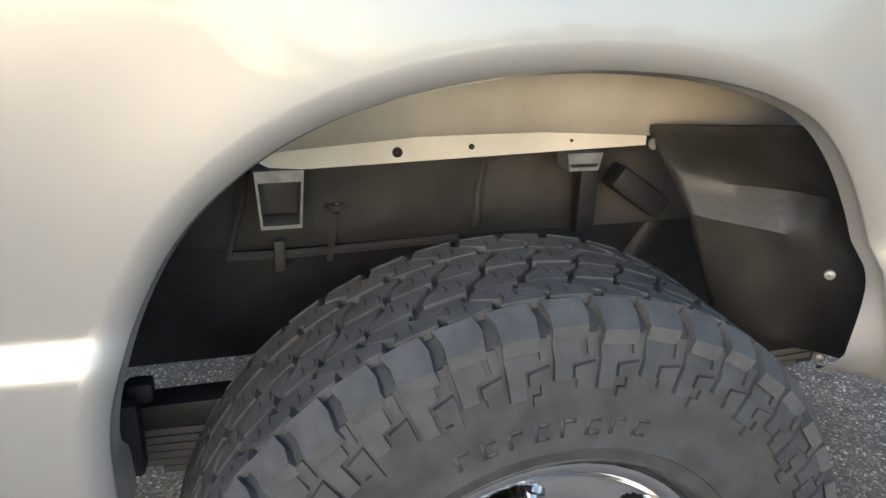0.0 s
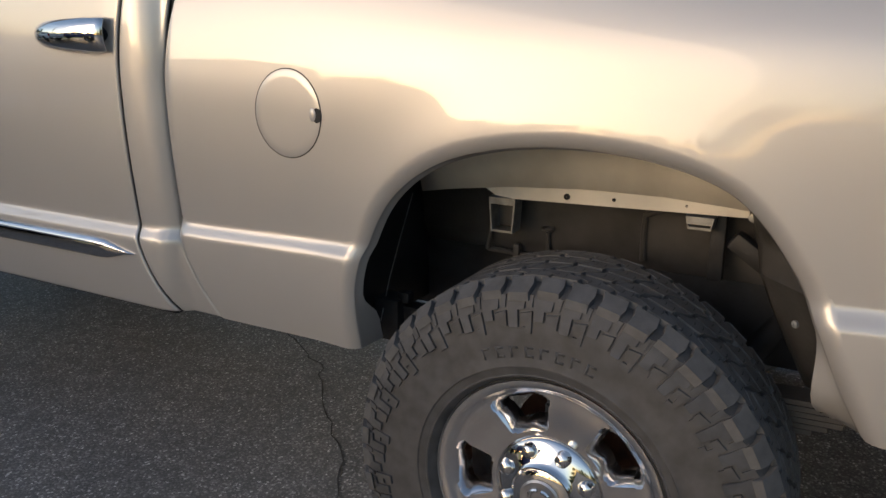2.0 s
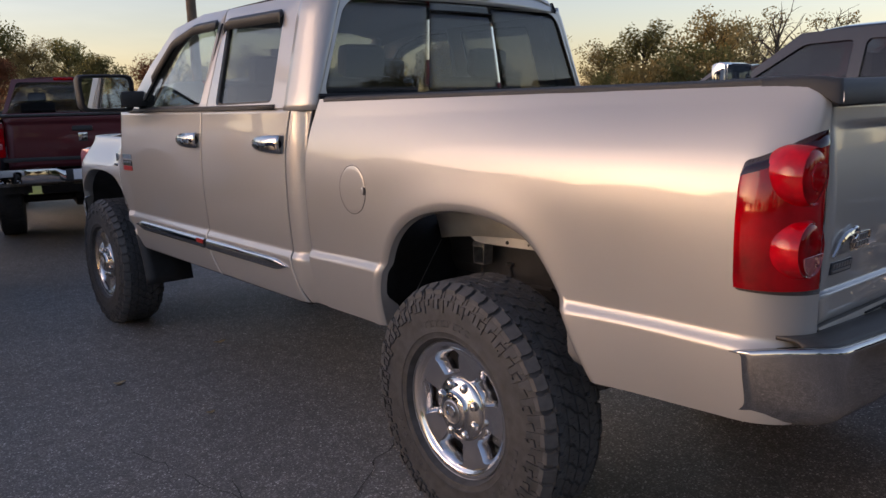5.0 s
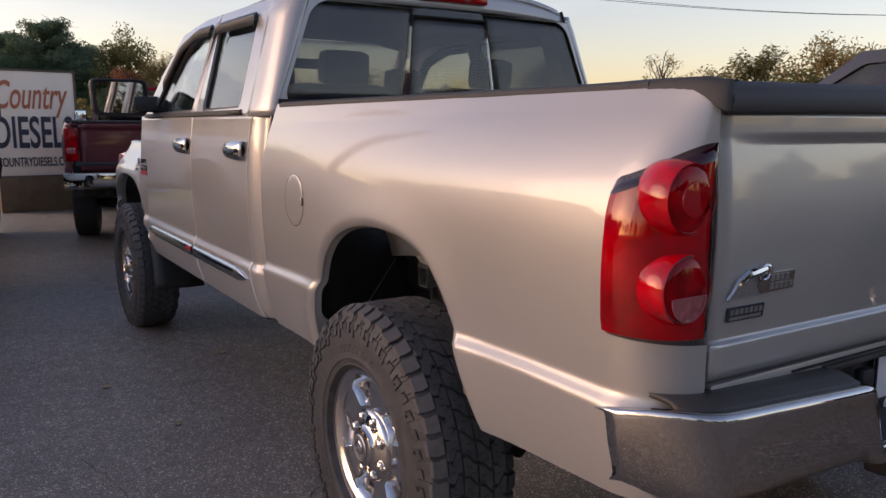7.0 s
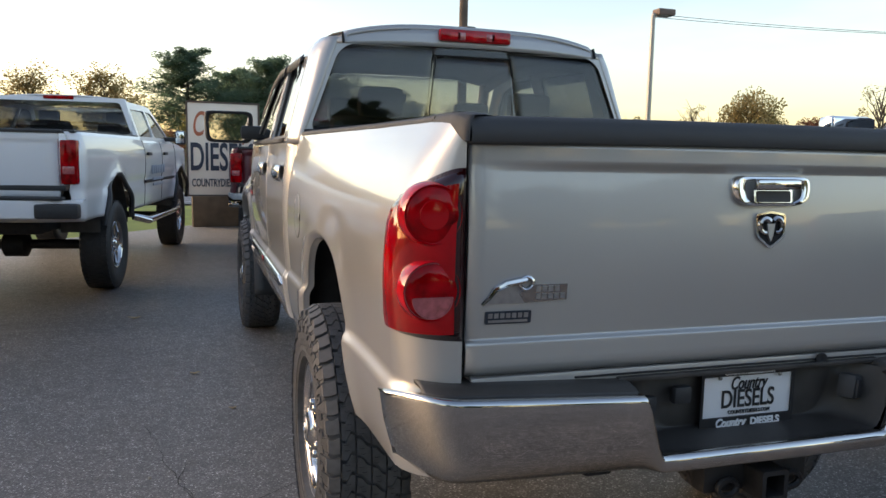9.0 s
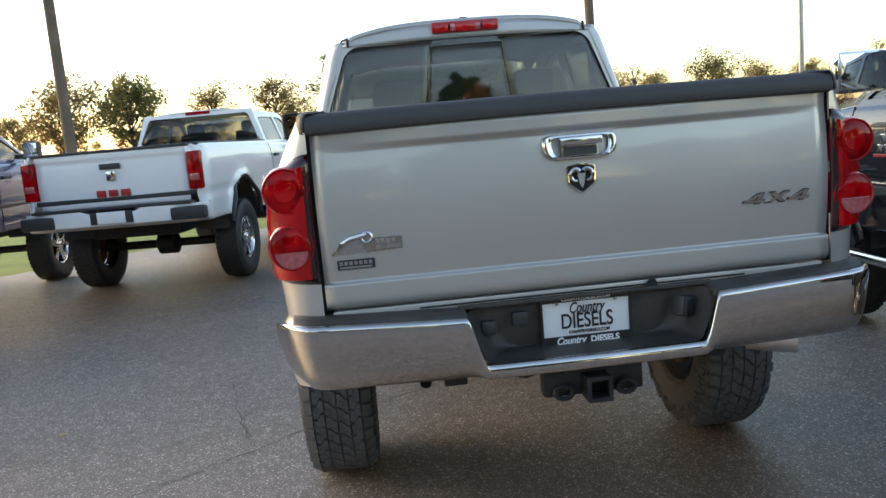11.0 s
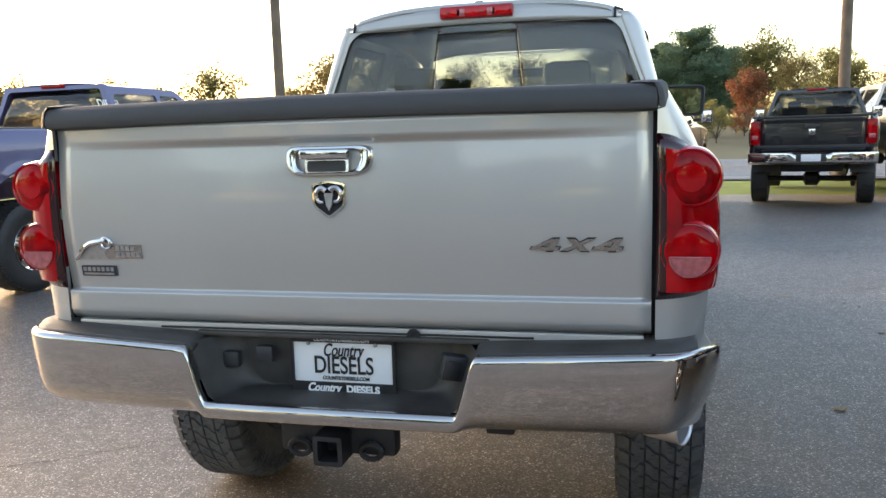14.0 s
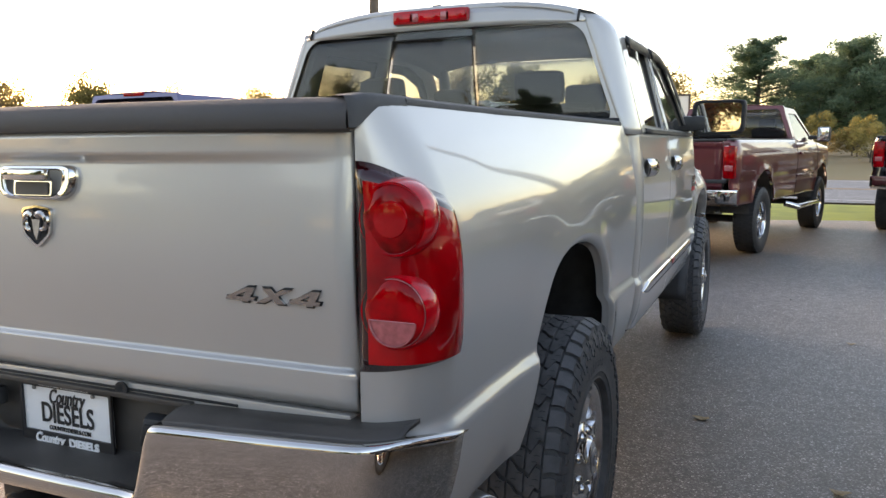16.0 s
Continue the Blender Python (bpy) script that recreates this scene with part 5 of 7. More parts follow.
    sheet(ln, [[(s * lerp(x0, x1, u), lerp(y0, y1, smooth(u)) - q * math.sin(math.pi * min(1.0, 1.15 * u)), lerp(z0, z1, u)) for u in (0, 0.12, 0.28, 0.45, 0.62, 0.8, 0.92, 1.0)] for x0, y0, z0, x1, y1, z1, q in lys])
    bmesh.ops.subdivide_edges(ln, edges=ln.edges, cuts=2, use_grid_fill=True, smooth=0.6)
    liner = part("wheel_liner", face_to(ln, (0, 1, 0)), LINER, truck, "black plastic liner behind the rear tyre", thick=0.004)
    part("liner_screw", moved(lathe(bmesh.new(), [(0, 0.011), (s * 0.004, 0.010), (s * 0.005, 0.001)], 12), pose(s * 0.648, 0.905, 1.096)), GALV, liner)
    fw = bmesh.new()
    sheet(fw, [[(s * x, 1.82 + 0.02 * (x - 0.5), z) for x in (0.42, 0.55, 0.65, 0.8, 0.95)] for z in (0.72, 0.85, 1.0, 1.15, 1.27)])
    part("bed_front_wall", face_to(fw, (0, -1, 0)), FRAME, truck, thick=0.004)
    if s < 0:
        cable = bmesh.new()
        tube(cable, [(s * 0.588, 1.812, 1.05), (s * 0.68, 1.800, 0.94), (s * 0.76, 1.785, 0.85), (s * 0.834, 1.766, 0.76)], 0.0016, 5)
        part("loose_wire", cable, GALV, truck, "thin loose wire hanging in the wheel opening")
    for x, y, z in ((0.945, 0.778, 0.975), (0.905, 0.722, 0.812)):
        part("lip_clip", moved(lathe(bmesh.new(), [(0, 0.008), (s * 0.004, 0.007), (s * 0.005, 0.001)], 10), pose(s * x, y, z, 0, 0, 40 * s)), GALV, truck)
    # crossmember, brake line and a brace on the dark inner side
    lines = bmesh.new()
    tube(lines, [(s * 0.535, 1.60, 0.905), (s * 0.525, 1.50, 0.898), (s * 0.525, 1.20, 0.905)], 0.008, 6)
    tube(lines, [(s * 0.54, 1.60, 0.905), (s * 0.555, 1.575, 1.0), (s * 0.575, 1.56, 1.06)], 0.007, 6)
    part("brake_line", lines, BEDUNDER, truck)
    part("line_clip", boxed((s * 0.53, 1.515, 0.90), (0.02, 0.018, 0.055), 0.004), BEDUNDER, truck)
    brace = bmesh.new()
    box(brace, (s * 0.575, 0.985, 1.0), (0.03, 0.035, 0.16), 0.006)
    box(brace, (s * 0.60, 0.90, 1.0), (0.05, 0.12, 0.045), 0.012, pose(0, 0, 0, 35))
    part("bed_brace", brace, FRAME, truck)


# ---- cab of the silver pickup ----
def door_low(y):
    return arch_height(ARCH_F, y, 0.722) if y > 4.5 else 0.722


def cab_panel(name, y0, y1, n, label="", top=BELT, zs=None, w0=None, w1=None):
    """A panel of the cab's side between two upright edges that bow with height."""
    out = []
    zs = zs or rows_between(0.70, top, 36, CAB_CREASE)
    for s in (-1, 1):
        bm = bmesh.new()
        grid = []
        for z in zs:
            a, b = y0 + (w0(z) if w0 else 0), y1 + (w1(z) if w1 else 0)
            r = []
            edge = (0.0, 0.0022, 0.006, 0.012)
            for y in [a + d for d in edge] + [lerp(a + 0.02, b - 0.02, i / n) for i in range(n + 1)] + [b - d for d in edge[::-1]]:
                zz = max(z, door_low(y))
                e = min(y - a, b - y)
                r.append((s * (cab_x(y, zz) - 0.007 * clamp(1 - e / 0.006) ** 2), y, zz))
            grid.append(r)
        sheet(bm, grid)
        tidy(bm, 2e-4)
        out.append(part(name, face_to(bm, (s, 0, 0)), SILVER, truck, label, sharp=60, thick=0.01))
    return out


def back_bow(z):
    return -0.10 * clamp((0.97 - z) / 0.25) ** 1.6 - 0.05 * clamp((z - 1.35) / 0.31) ** 1.8


def mid_bow(z):
    return -0.11 * clamp((0.95 - z) / 0.24) ** 1.6 - 0.012 * clamp((z - 1.3) / 0.36)


cab_panel("cab_corner", CAB_R, 2.462, 14, w0=lambda z: back_bow(z) * 1.05, w1=back_bow)
rear_doors = cab_panel("rear_door", 2.469, 3.436, 30, "silver rear door", w0=back_bow, w1=mid_bow)
front_doors = cab_panel("front_door", 3.443, 4.80, 44, "silver front door", w0=mid_bow, w1=lambda z: 0.06 * smooth((z - 0.9) / 0.45))
fy = sorted({round(y, 4) for y, _ in ARCH_F if y > 4.60} | {4.56, 4.7, 4.79, 4.85, 4.9, 5.92, 5.96, 6.0, 6.05, 6.1, 6.14, 6.17})
for s in (-1, 1):
    bm = bmesh.new()
    grid = []
    for z in rows_between(0.74, 1.47, 34, CAB_CREASE):
        r = []
        for y in fy:
            edge = 4.807 + 0.06 * smooth((z - 0.9) / 0.45)
            yy = max(y, edge)
            zz = max(z, arch_height(ARCH_F, yy, 0.80 if yy > 5.5 else 0.72))
            r.append((s * cab_x(yy, zz), yy, zz))
        grid.append(r)
    sheet(bm, grid)
    tidy(bm, 2e-4)
    part("front_fender", face_to(bm, (s, 0, 0)), SILVER, truck, sharp=60, thick=0.008)
    lip = bmesh.new()
    line = [(y, z) for y, z in ARCH_F if z > 0.74]
    sheet(lip, [[(s * (cab_x(y, z) + o), y, z - 0.005 * (o < -0.01)) for y, z in line] for o in (-0.002, -0.02, -0.07)])
    part("arch_lip", lip, SILVER, truck)
    tub = bmesh.new()
    sheet(tub, [[(s * x, y, z + 0.02) for y, z in ARCH_F] for x in (0.97, 0.8, 0.62)])
    part("wheel_liner", tub, LINER, truck, "black plastic front wheel liner")
    back = bmesh.new()
    sheet(back, [[(s * x, 2.30 + 2.9 * u, z) for u in (0, 0.25, 0.5, 0.82)] for x, z in ((0.94, 1.6), (0.95, 1.0), (0.93, 0.74), (0.80, 0.70), (0.45, 0.70))])
    part("seam_backing", back, DARK, truck)
    # chrome side moulding on each door, in two lengths
    for door, (ya, yb) in ((front_doors, (3.462, 4.62)), (rear_doors, (2.475, 3.425))):
        d = door[0 if s < 0 else 1]
        mo = bmesh.new()
        n = 24
        g = []
        for k in range(n + 1):
            y = lerp(ya, yb, k / n)
            taper = 1.0
            if door is rear_doors:
                taper = smooth((y - ya) / 0.16 + 0.05)
            else:
                taper = smooth((yb - y) / 0.14 + 0.05)
            zc, hh = 0.888, 0.031 * taper
            g.append([(s * (cab_x(y, zc + q * hh) + w * (0.4 + 0.6 * taper)), y, zc + q * hh) for q, w in ((1, 0.0), (0.92, 0.010), (0.45, 0.016), (-0.3, 0.016), (-0.9, 0.010), (-1, 0.0))])
        sheet(mo, g)
        mould = part("side_moulding", face_to(mo, (s, 0, 0)), CHROME, d, "chrome door moulding", sharp=60)
        if door is front_doors:
            yy = 3.51
            part("marker", boxed((s * (cab_x(yy, 0.90) + 0.016), yy, 0.900), (0.003, 0.095, 0.026), 0.001), BADGE_RED, mould)
        # pull handle
        yh = 3.60 if door is front_doors else 2.62
        zh = 1.484
        hp = bmesh.new()
        L = 0.140
        sec = []
        for k in range(13):
            t = k / 12
            y = yh - L + 2 * L * t
            hgt = 0.043 * (1 - (0.10 if t < 0.5 else 0.40) * abs(2 * t - 1) ** 3) * (0.76 + 0.24 * (1 - t))
            o = 0.014 + 0.034 * math.sin(math.pi * clamp(t * 0.9 + 0.05)) ** 0.6
            x = cab_x(y, zh)
            sec.append([(s * (x + o * a), y, zh + hgt * b) for a, b in ((0.25, 1.15), (0.75, 1.05), (1, 0.5), (1.03, 0), (1, -0.5), (0.75, -1.05), (0.25, -1.15))])
        sheet(hp, sec)
        hd = part("door_handle", face_to(hp, (s, 0, 0)), CHROME, d, "chrome door handle", sharp=60, thick=0.004)
        cup = bmesh.new()
        sheet(cup, [[(s * (cab_x(yh, zh) + 0.004 * (r < 0.99)), yh + 0.13 * r * math.cos(a), zh + 0.042 * r * math.sin(a)) for a in (2 * math.pi * k / 28 for k in range(28))] for r in (1.0, 0.9, 0.4, 0.05)], closed_u=True)
        part("handle_cup", face_to(cup, (s, 0, 0)), PLASTIC, hd)
        if door is front_doors:
            part("lock", moved(lathe(bmesh.new(), [(0, 0.017), (s * 0.004, 0.016), (s * 0.004, 0.010), (s * 0.001, 0.009), (s * 0.001, 0.001)], 18), pose(s * (cab_x(yh - 0.08, zh) + 0.047), yh - 0.095, zh)), CHROME, hd)
    # badges on the front door as bars
    fd = front_doors[0 if s < 0 else 1]
    for (ya, yb, z0, z1), m in (((4.60, 4.77, 1.335, 1.365), CHROME), ((4.60, 4.77, 1.288, 1.325), DARK), ((4.60, 4.77, 1.255, 1.285), BADGE_RED)):
        part("badge_bar", slab(bmesh.new(), [(ya, z0), (yb, z0), (yb, z1), (ya, z1)], lambda u, v, w: (s * (cab_x(u, v) + w), u, v), 0.004), m, fd)
    for i in range(4):
        part("badge_bar", boxed((s * (cab_x(4.65, 1.306) + 0.005), 4.625 + i * 0.040, 1.306), (0.004, 0.026, 0.026), 0.003), CHROME, fd)
    part("engine_mark", boxed((s * (cab_x(4.93, 1.33) + 0.003), 4.94, 1.335), (0.006, 0.055, 0.055), 0.012), CHROME, fd)
    part("engine_mark", boxed((s * (cab_x(4.93, 1.29) + 0.003), 4.94, 1.283), (0.006, 0.075, 0.018), 0.004), CHROME, fd)
    # mud flap behind the front tyre
    mf = bmesh.new()
    sheet(mf, [[(s * x, y, z) for x in (0.66, 0.8, 0.92, 0.995)] for y, z in ((4.70, 0.86), (4.66, 0.75), (4.60, 0.62), (4.57, 0.50), (4.56, 0.45))])
    part("mud_flap", face_to(mf, (0, -1, 0)), PLASTIC, truck, "black rubber mud flap", thick=0.012)


# ---- greenhouse ----
def gx_at(y, z):
    """Half width above the belt; the sides lean in."""
    x = 0.990 - (z - BELT) * 0.272
    if z > 2.10:
        x -= 0.9 * (z - 2.10) ** 2 * 4
    return x


def on_side(s, o=0.0):
    return lambda u, v, w: (s * (gx_at(u, v) + o - w), u, v)


REAR_WIN = soften([(2.60, 1.682), (3.235, 1.675), (3.255, 2.130), (2.625, 2.118)], 0.035, 4)
REAR_OUT = soften([(2.465, BELT), (3.345, BELT), (3.350, 2.205), (2.490, 2.185)], 0.02, 4)
FRONT_WIN = soften([(3.44, 1.675), (4.43, 1.665), (4.20, 1.90), (3.98, 2.075), (3.70, 2.140), (3.37, 2.138)], 0.035, 4)
FRONT_OUT = soften([(3.353, BELT), (4.66, BELT), (4.36, 1.93), (4.05, 2.155), (3.72, 2.212), (3.358, 2.206)], 0.02, 4)
for s in (-1, 1):
    for nm, o, i, d in (("rear_window_frame", REAR_OUT, REAR_WIN, rear_doors), ("front_window_frame", FRONT_OUT, FRONT_WIN, front_doors)):
        bm = ring(bmesh.new(), o, i, on_side(s), 0.035)
        bmesh.ops.recalc_face_normals(bm, faces=bm.faces)
        part(nm, bm, SILVER, d[0 if s < 0 else 1], sharp=40)
        cen = (sum(u for u, v in i) / len(i), sum(v for u, v in i) / len(i))
        big = [(cen[0] + (u - cen[0]) * 1.02, cen[1] + (v - cen[1]) * 1.02) for u, v in i]
        sml = [(cen[0] + (u - cen[0]) * 0.965, cen[1] + (v - cen[1]) * 0.955) for u, v in i]
        bm = ring(bmesh.new(), big, sml, on_side(s, -0.012), 0.012)
        bmesh.ops.recalc_face_normals(bm, faces=bm.faces)
        part("window_rubber", bm, PLASTIC, d[0 if s < 0 else 1], "black window rubber")
        gl = slab(bmesh.new(), big, on_side(s, -0.020), 0.004)
        bmesh.ops.recalc_face_normals(gl, faces=gl.faces)
        g = part("window_glass", gl, GLASS_DARK if "rear" in nm else GLASS, d[0 if s < 0 else 1], "tinted door glass")
        g.visible_shadow = False
        # smoked visor along the top of the window
        tops = sorted((p for p in i if p[1] > (2.0 if "rear" in nm else 1.72) and (p[1] > 2.03 or p[0] > 3.9)), key=lambda p: p[0])
        vis = bmesh.new()
        sheet(vis, [[(s * (gx_at(u, v) + q), u + (0.02 if u > 3.9 else 0) * (1 - f), v + 0.012 - 0.062 * f) for u, v in tops] for f, q in ((0, 0.004), (0.25, 0.022), (1, 0.026))])
        part("window_visor", face_to(vis, (s, 0, 0)), PLASTIC, d[0 if s < 0 else 1], "dark smoked window visor", thick=0.003)
    sill = bmesh.new()
    sheet(sill, [[(s * (max(cab_x(y, BELT - 0.01), gx_at(y, BELT)) + o - 0.004), y, z) for y in (2.56, 2.8, 3.1, 3.4, 3.8, 4.2, 4.62)] for o, z in ((0.002, BELT - 0.008), (0.010, BELT - 0.004), (0.010, BELT + 0.014), (0.0, BELT + 0.018))])
    part("belt_strip", face_to(sill, (s, 0, 0)), PLASTIC, truck, "black strip under the windows", thick=0.004)
    shoulder = bmesh.new()
    sheet(shoulder, [[(s * lerp(cab_x(y, BELT - 0.001), gx_at(y, BELT) - 0.02, f), y, BELT + 0.002 * math.sin(math.pi * f)) for y in (2.36, 2.6, 3.0, 3.5, 4.0, 4.4, 4.8)] for f in (0, 0.5, 1)])
    part("belt_shoulder", face_to(shoulder, (0, 0, 1)), SILVER, truck)
    # rear pillar, rounding from the side to the back window
    pil = bmesh.new()
    g = []
    for i in range(19):
        z = lerp(BELT - 0.012, 2.188, i / 18)
        k = clamp((z - 1.70) / 0.46)
        yb = lerp(2.262, 2.305, k ** 1.25)                   # back face
        xg = lerp(0.915, 0.742, k)                           # edge of the back glass
        ys = (lerp(2.47, 2.50, k))
        xs = gx_at(2.47, z)
        p0, p1, p2, p3 = Vector((xs, ys)), Vector((xs + 0.002, lerp(ys, yb, 0.6))), Vector((lerp(xs, xg, 0.35), yb - 0.012)), Vector((xg, yb))
        r = []
        for j in range(13):
            t = j / 12
            q = p0 * (1 - t) ** 3 + p1 * 3 * t * (1 - t) ** 2 + p2 * 3 * t * t * (1 - t) + p3 * t ** 3
            r.append((s * q.x, q.y, z))
        g.append(r)
    sheet(pil, g)
    part("rear_pillar", face_to(pil, (s, -1, 0)), SILVER, truck, sharp=60, thick=0.01)
    # towing mirror on an arm
    part("mirror_arm", boxed((s * 0.995, 4.42, 1.735), (0.22, 0.10, 0.105), 0.03), PLASTIC, truck, "black mirror arm")
    hs = bmesh.new()
    out = soften([(-0.145, -0.118), (0.140, -0.112), (0.150, 0.09), (0.135, 0.118), (-0.135, 0.120), (-0.155, 0.08)], 0.05, 5)
    rings = []
    for k, yy in ((0.94, -0.046), (1.0, -0.040), (1.02, 0.0), (0.97, 0.05), (0.80, 0.095), (0.45, 0.118), (0.03, 0.122)):
        rings.append([(s * (1.190 + u * k * 1.16), 4.43 + yy, 1.772 + v * k) for u, v in out])
    sheet(hs, rings, closed_u=True)
    shell = part("mirror_shell", face_to(hs, (0, 1, 0)), PLASTIC, truck, "black towing mirror housing", sharp=60)
    gl = slab(bmesh.new(), [(u * 0.83, v * 0.83) for u, v in out], lambda u, v, w: (s * (1.190 + u * 1.16), 4.398 - w * 0.3, 1.772 + v), 0.004)
    bmesh.ops.recalc_face_normals(gl, faces=gl.faces)
    part("mirror_glass", gl, MIRROR, shell, "mirror glass")
    part("mirror_back", slab(bmesh.new(), [(u * 0.95, v * 0.95) for u, v in out], lambda u, v, w: (s * (1.190 + u * 1.16), 4.402 + w, 1.772 + v), 0.01), PLASTIC, shell)

# roof
roof = bmesh.new()
g = []
for i, (y, drop) in enumerate([(2.306, 0.026), (2.309, 0.012), (2.314, 0.004)] + [(lerp(2.321, 4.10, k / 24), 0.0) for k in range(25)], -3):
    k = clamp((y - 3.55) / 0.55)
    r = []
    for j in range(25):
        u = lerp(-1, 1, j / 24)
        xw = gx_at(y, 2.19) - 0.02 - 0.05 * clamp((2.52 - y) / 0.21) ** 2
        z = 2.203 + 0.092 * (1 - abs(u) ** 3.2) - 0.085 * k ** 2 * (1 - 0.2 * u * u) - 0.022 * clamp((2.40 - y) / 0.09) ** 2 * (1 - u * u)
        z -= 0.03 * clamp((abs(u) - 0.93) / 0.07) ** 2
        r.append((u * xw, y + 0.05 * (1 - u * u) * (i - 12) / 12 * (i > 12) - 0.015 * (1 - u * u) * (i <= 0), z - drop))
    g.append(r)
sheet(roof, g)
part("roof", face_to(roof, (0, 0, 1)), SILVER, truck, sharp=60, thick=0.02)
for s in (-1, 1):
    ditch = bmesh.new()
    tube(ditch, [(s * (gx_at(y, 2.19) - 0.048 - 0.05 * clamp((2.52 - y) / 0.21) ** 2), y, 2.192 + 0.016 - 0.05 * clamp((2.31 - y) / 0.02) - 0.08 * clamp((y - 3.55) / 0.55) ** 2) for y in (2.288, 2.299, 2.312, 2.4, 2.6, 2.9, 3.2, 3.5, 3.8, 4.05)], 0.007, 6)
    part("roof_joint", ditch, DARK, truck, "dark roof joint strip")
# back window
def back_glass(u, v, o=0.0):
    """u from -1 to 1 across, v from the foot to the top."""
    return (u * lerp(0.919, 0.745, v), lerp(2.262, 2.300, max(v, 0.0) ** 1.2) - 0.02 * (1 - u * u) + o, lerp(1.700, 2.156, v) + 0.012 * (1 - u * u) * v)


bg = bmesh.new()
sheet(bg, [[back_glass(lerp(-1, -0.30, i / 12), j / 10, 0.012) for i in range(13)] for j in range(11)])
g = part("back_window", face_to(bg, (0, -1, 0)), GLASS_DARK, truck, "dark tinted back window with a sliding pane", thick=0.004)
g.visible_shadow = False
for u0, u1, v0, v1, m in ((0.262, 1, 0, 1, GLASS_DARK), (-0.30, 0.262, 0.90, 1, GLASS_DARK), (-0.30, 0.262, 0.0, 0.90, GLASS_MID)):
    bg = bmesh.new()
    sheet(bg, [[back_glass(lerp(u0, u1, i / 12), lerp(v0, v1, j / 10), 0.012) for i in range(13)] for j in range(11)])
    part("pane", face_to(bg, (0, -1, 0)), m, g, thick=0.004).visible_shadow = False
fr = bmesh.new()
for u0, v0, u1, v1, w in ((-1, 0.0, 1, 0.0, 0.03), (-0.30, 0.0, -0.30, 0.90, 0.004), (0.262, 0.0, 0.262, 0.90, 0.004), (-0.30, 0.90, 0.262, 0.90, 0.007)):
    pts = [back_glass(lerp(u0, u1, t / 12), lerp(v0, v1, t / 12), 0.008) for t in range(13)]
    tube(fr, pts, w * 0.6, 6)
part("pane_frame", fr, DARK, g, "black window frame")
def on_back(u, v, w):
    return back_glass(u / 0.82, v / 0.456, 0.006 - w)


surround = ring(bmesh.new(), rounded(-0.822, -0.02, 0.822, 0.462, 0.012, 10), rounded(-0.800, -0.015, 0.800, 0.450, 0.075, 10), on_back, 0.006)
bmesh.ops.recalc_face_normals(surround, faces=surround.faces)
part("window_surround", surround, SILVER, truck, "silver surround with rounded upper corners")
hdr = bmesh.new()
sheet(hdr, [[(u * lerp(0.745, 0.754, f), lerp(2.296, 2.312, f) - 0.022 * (1 - u * u), lerp(2.154, 2.186 + 0.066 * (1 - abs(u) ** 3.2), f) + 0.012 * (1 - u * u) * (1 - f)) for u in (lerp(-1, 1, i / 24) for i in range(25))] for f in (0, 0.3, 0.7, 1.0)])
part("rear_header", face_to(hdr, (0, -1, 0)), SILVER, truck, thick=0.01)
lp = part("brake_light", boxed((-0.012, 2.278, 2.226), (0.402, 0.05, 0.066), 0.014), RED_DEEP, truck, "red high brake light with two clear cargo lamps")
for x, w, m in ((-0.012, 0.115, RED_BRIGHT), (-0.150, 0.10, RED_BRIGHT), (0.126, 0.10, RED_BRIGHT), (-0.095, 0.045, CLEAR), (0.071, 0.045, CLEAR)):
    part("lens", boxed((x, 2.2535, 2.222), (w, 0.006, 0.040), 0.004), m, lp)
part("roof_antenna", boxed((-0.01, 2.36, 2.282), (0.05, 0.05, 0.02), 0.008), PLASTIC, truck)
part("cab_back", boxed((0, 2.30, 1.50), (1.76, 0.03, 0.42), 0.008), SILVER, truck)
# windscreen, hood, nose
ws = bmesh.new()
sheet(ws, [[(u * lerp(0.84, 0.70, v), lerp(4.98 - 0.22 * u * u, 4.13 - 0.06 * u * u, v), lerp(1.56, 2.185, v)) for u in (lerp(-1, 1, i / 16) for i in range(17))] for v in (k / 8 for k in range(9))])
g = part("windscreen", face_to(ws, (0, 1, 0)), GLASS, truck, "clear windscreen", thick=0.004)
g.visible_shadow = False
for s in (-1, 1):
    ap = bmesh.new()
    tube(ap, [(s * 0.885, 4.72, 1.58), (s * 0.845, 4.45, 1.86), (s * 0.785, 4.22, 2.06), (s * 0.735, 4.06, 2.17)], [0.05, 0.046, 0.042, 0.04], 10)
    part("front_pillar", ap, SILVER, truck)
hood = bmesh.new()
sheet(hood, [[(u * lerp(0.86, 0.78, (y - 4.75) / 1.4), y, lerp(1.535, 1.42, (y - 4.75) / 1.4) + 0.06 * (1 - u * u) - 0.10 * clamp((y - 5.9) / 0.28) ** 2) for u in (lerp(-1, 1, i / 16) for i in range(17))] for y in (4.75, 4.9, 5.1, 5.35, 5.6, 5.8, 5.95, 6.05, 6.12, 6.18)])
part("hood", face_to(hood, (0, 0, 1)), SILVER, truck, "silver hood", thick=0.01)
part("nose", boxed((0, 6.08, 1.14), (1.30, 0.14, 0.56), 0.05), SILVER, truck)
part("grille", boxed((0, 6.155, 1.16), (0.95, 0.03, 0.40), 0.03), CHROME, truck, "chrome grille")
fb = bmesh.new()
sheet(fb, [[(x, 6.26 - 0.42 * (abs(x) / 1.0) ** 3.2 + o, z) for x in (lerp(-1.0, 1.0, i / 24) for i in range(25))] for o, z in ((-0.06, 0.99), (0.0, 0.97), (0.01, 0.88), (0.0, 0.80), (-0.06, 0.78))])
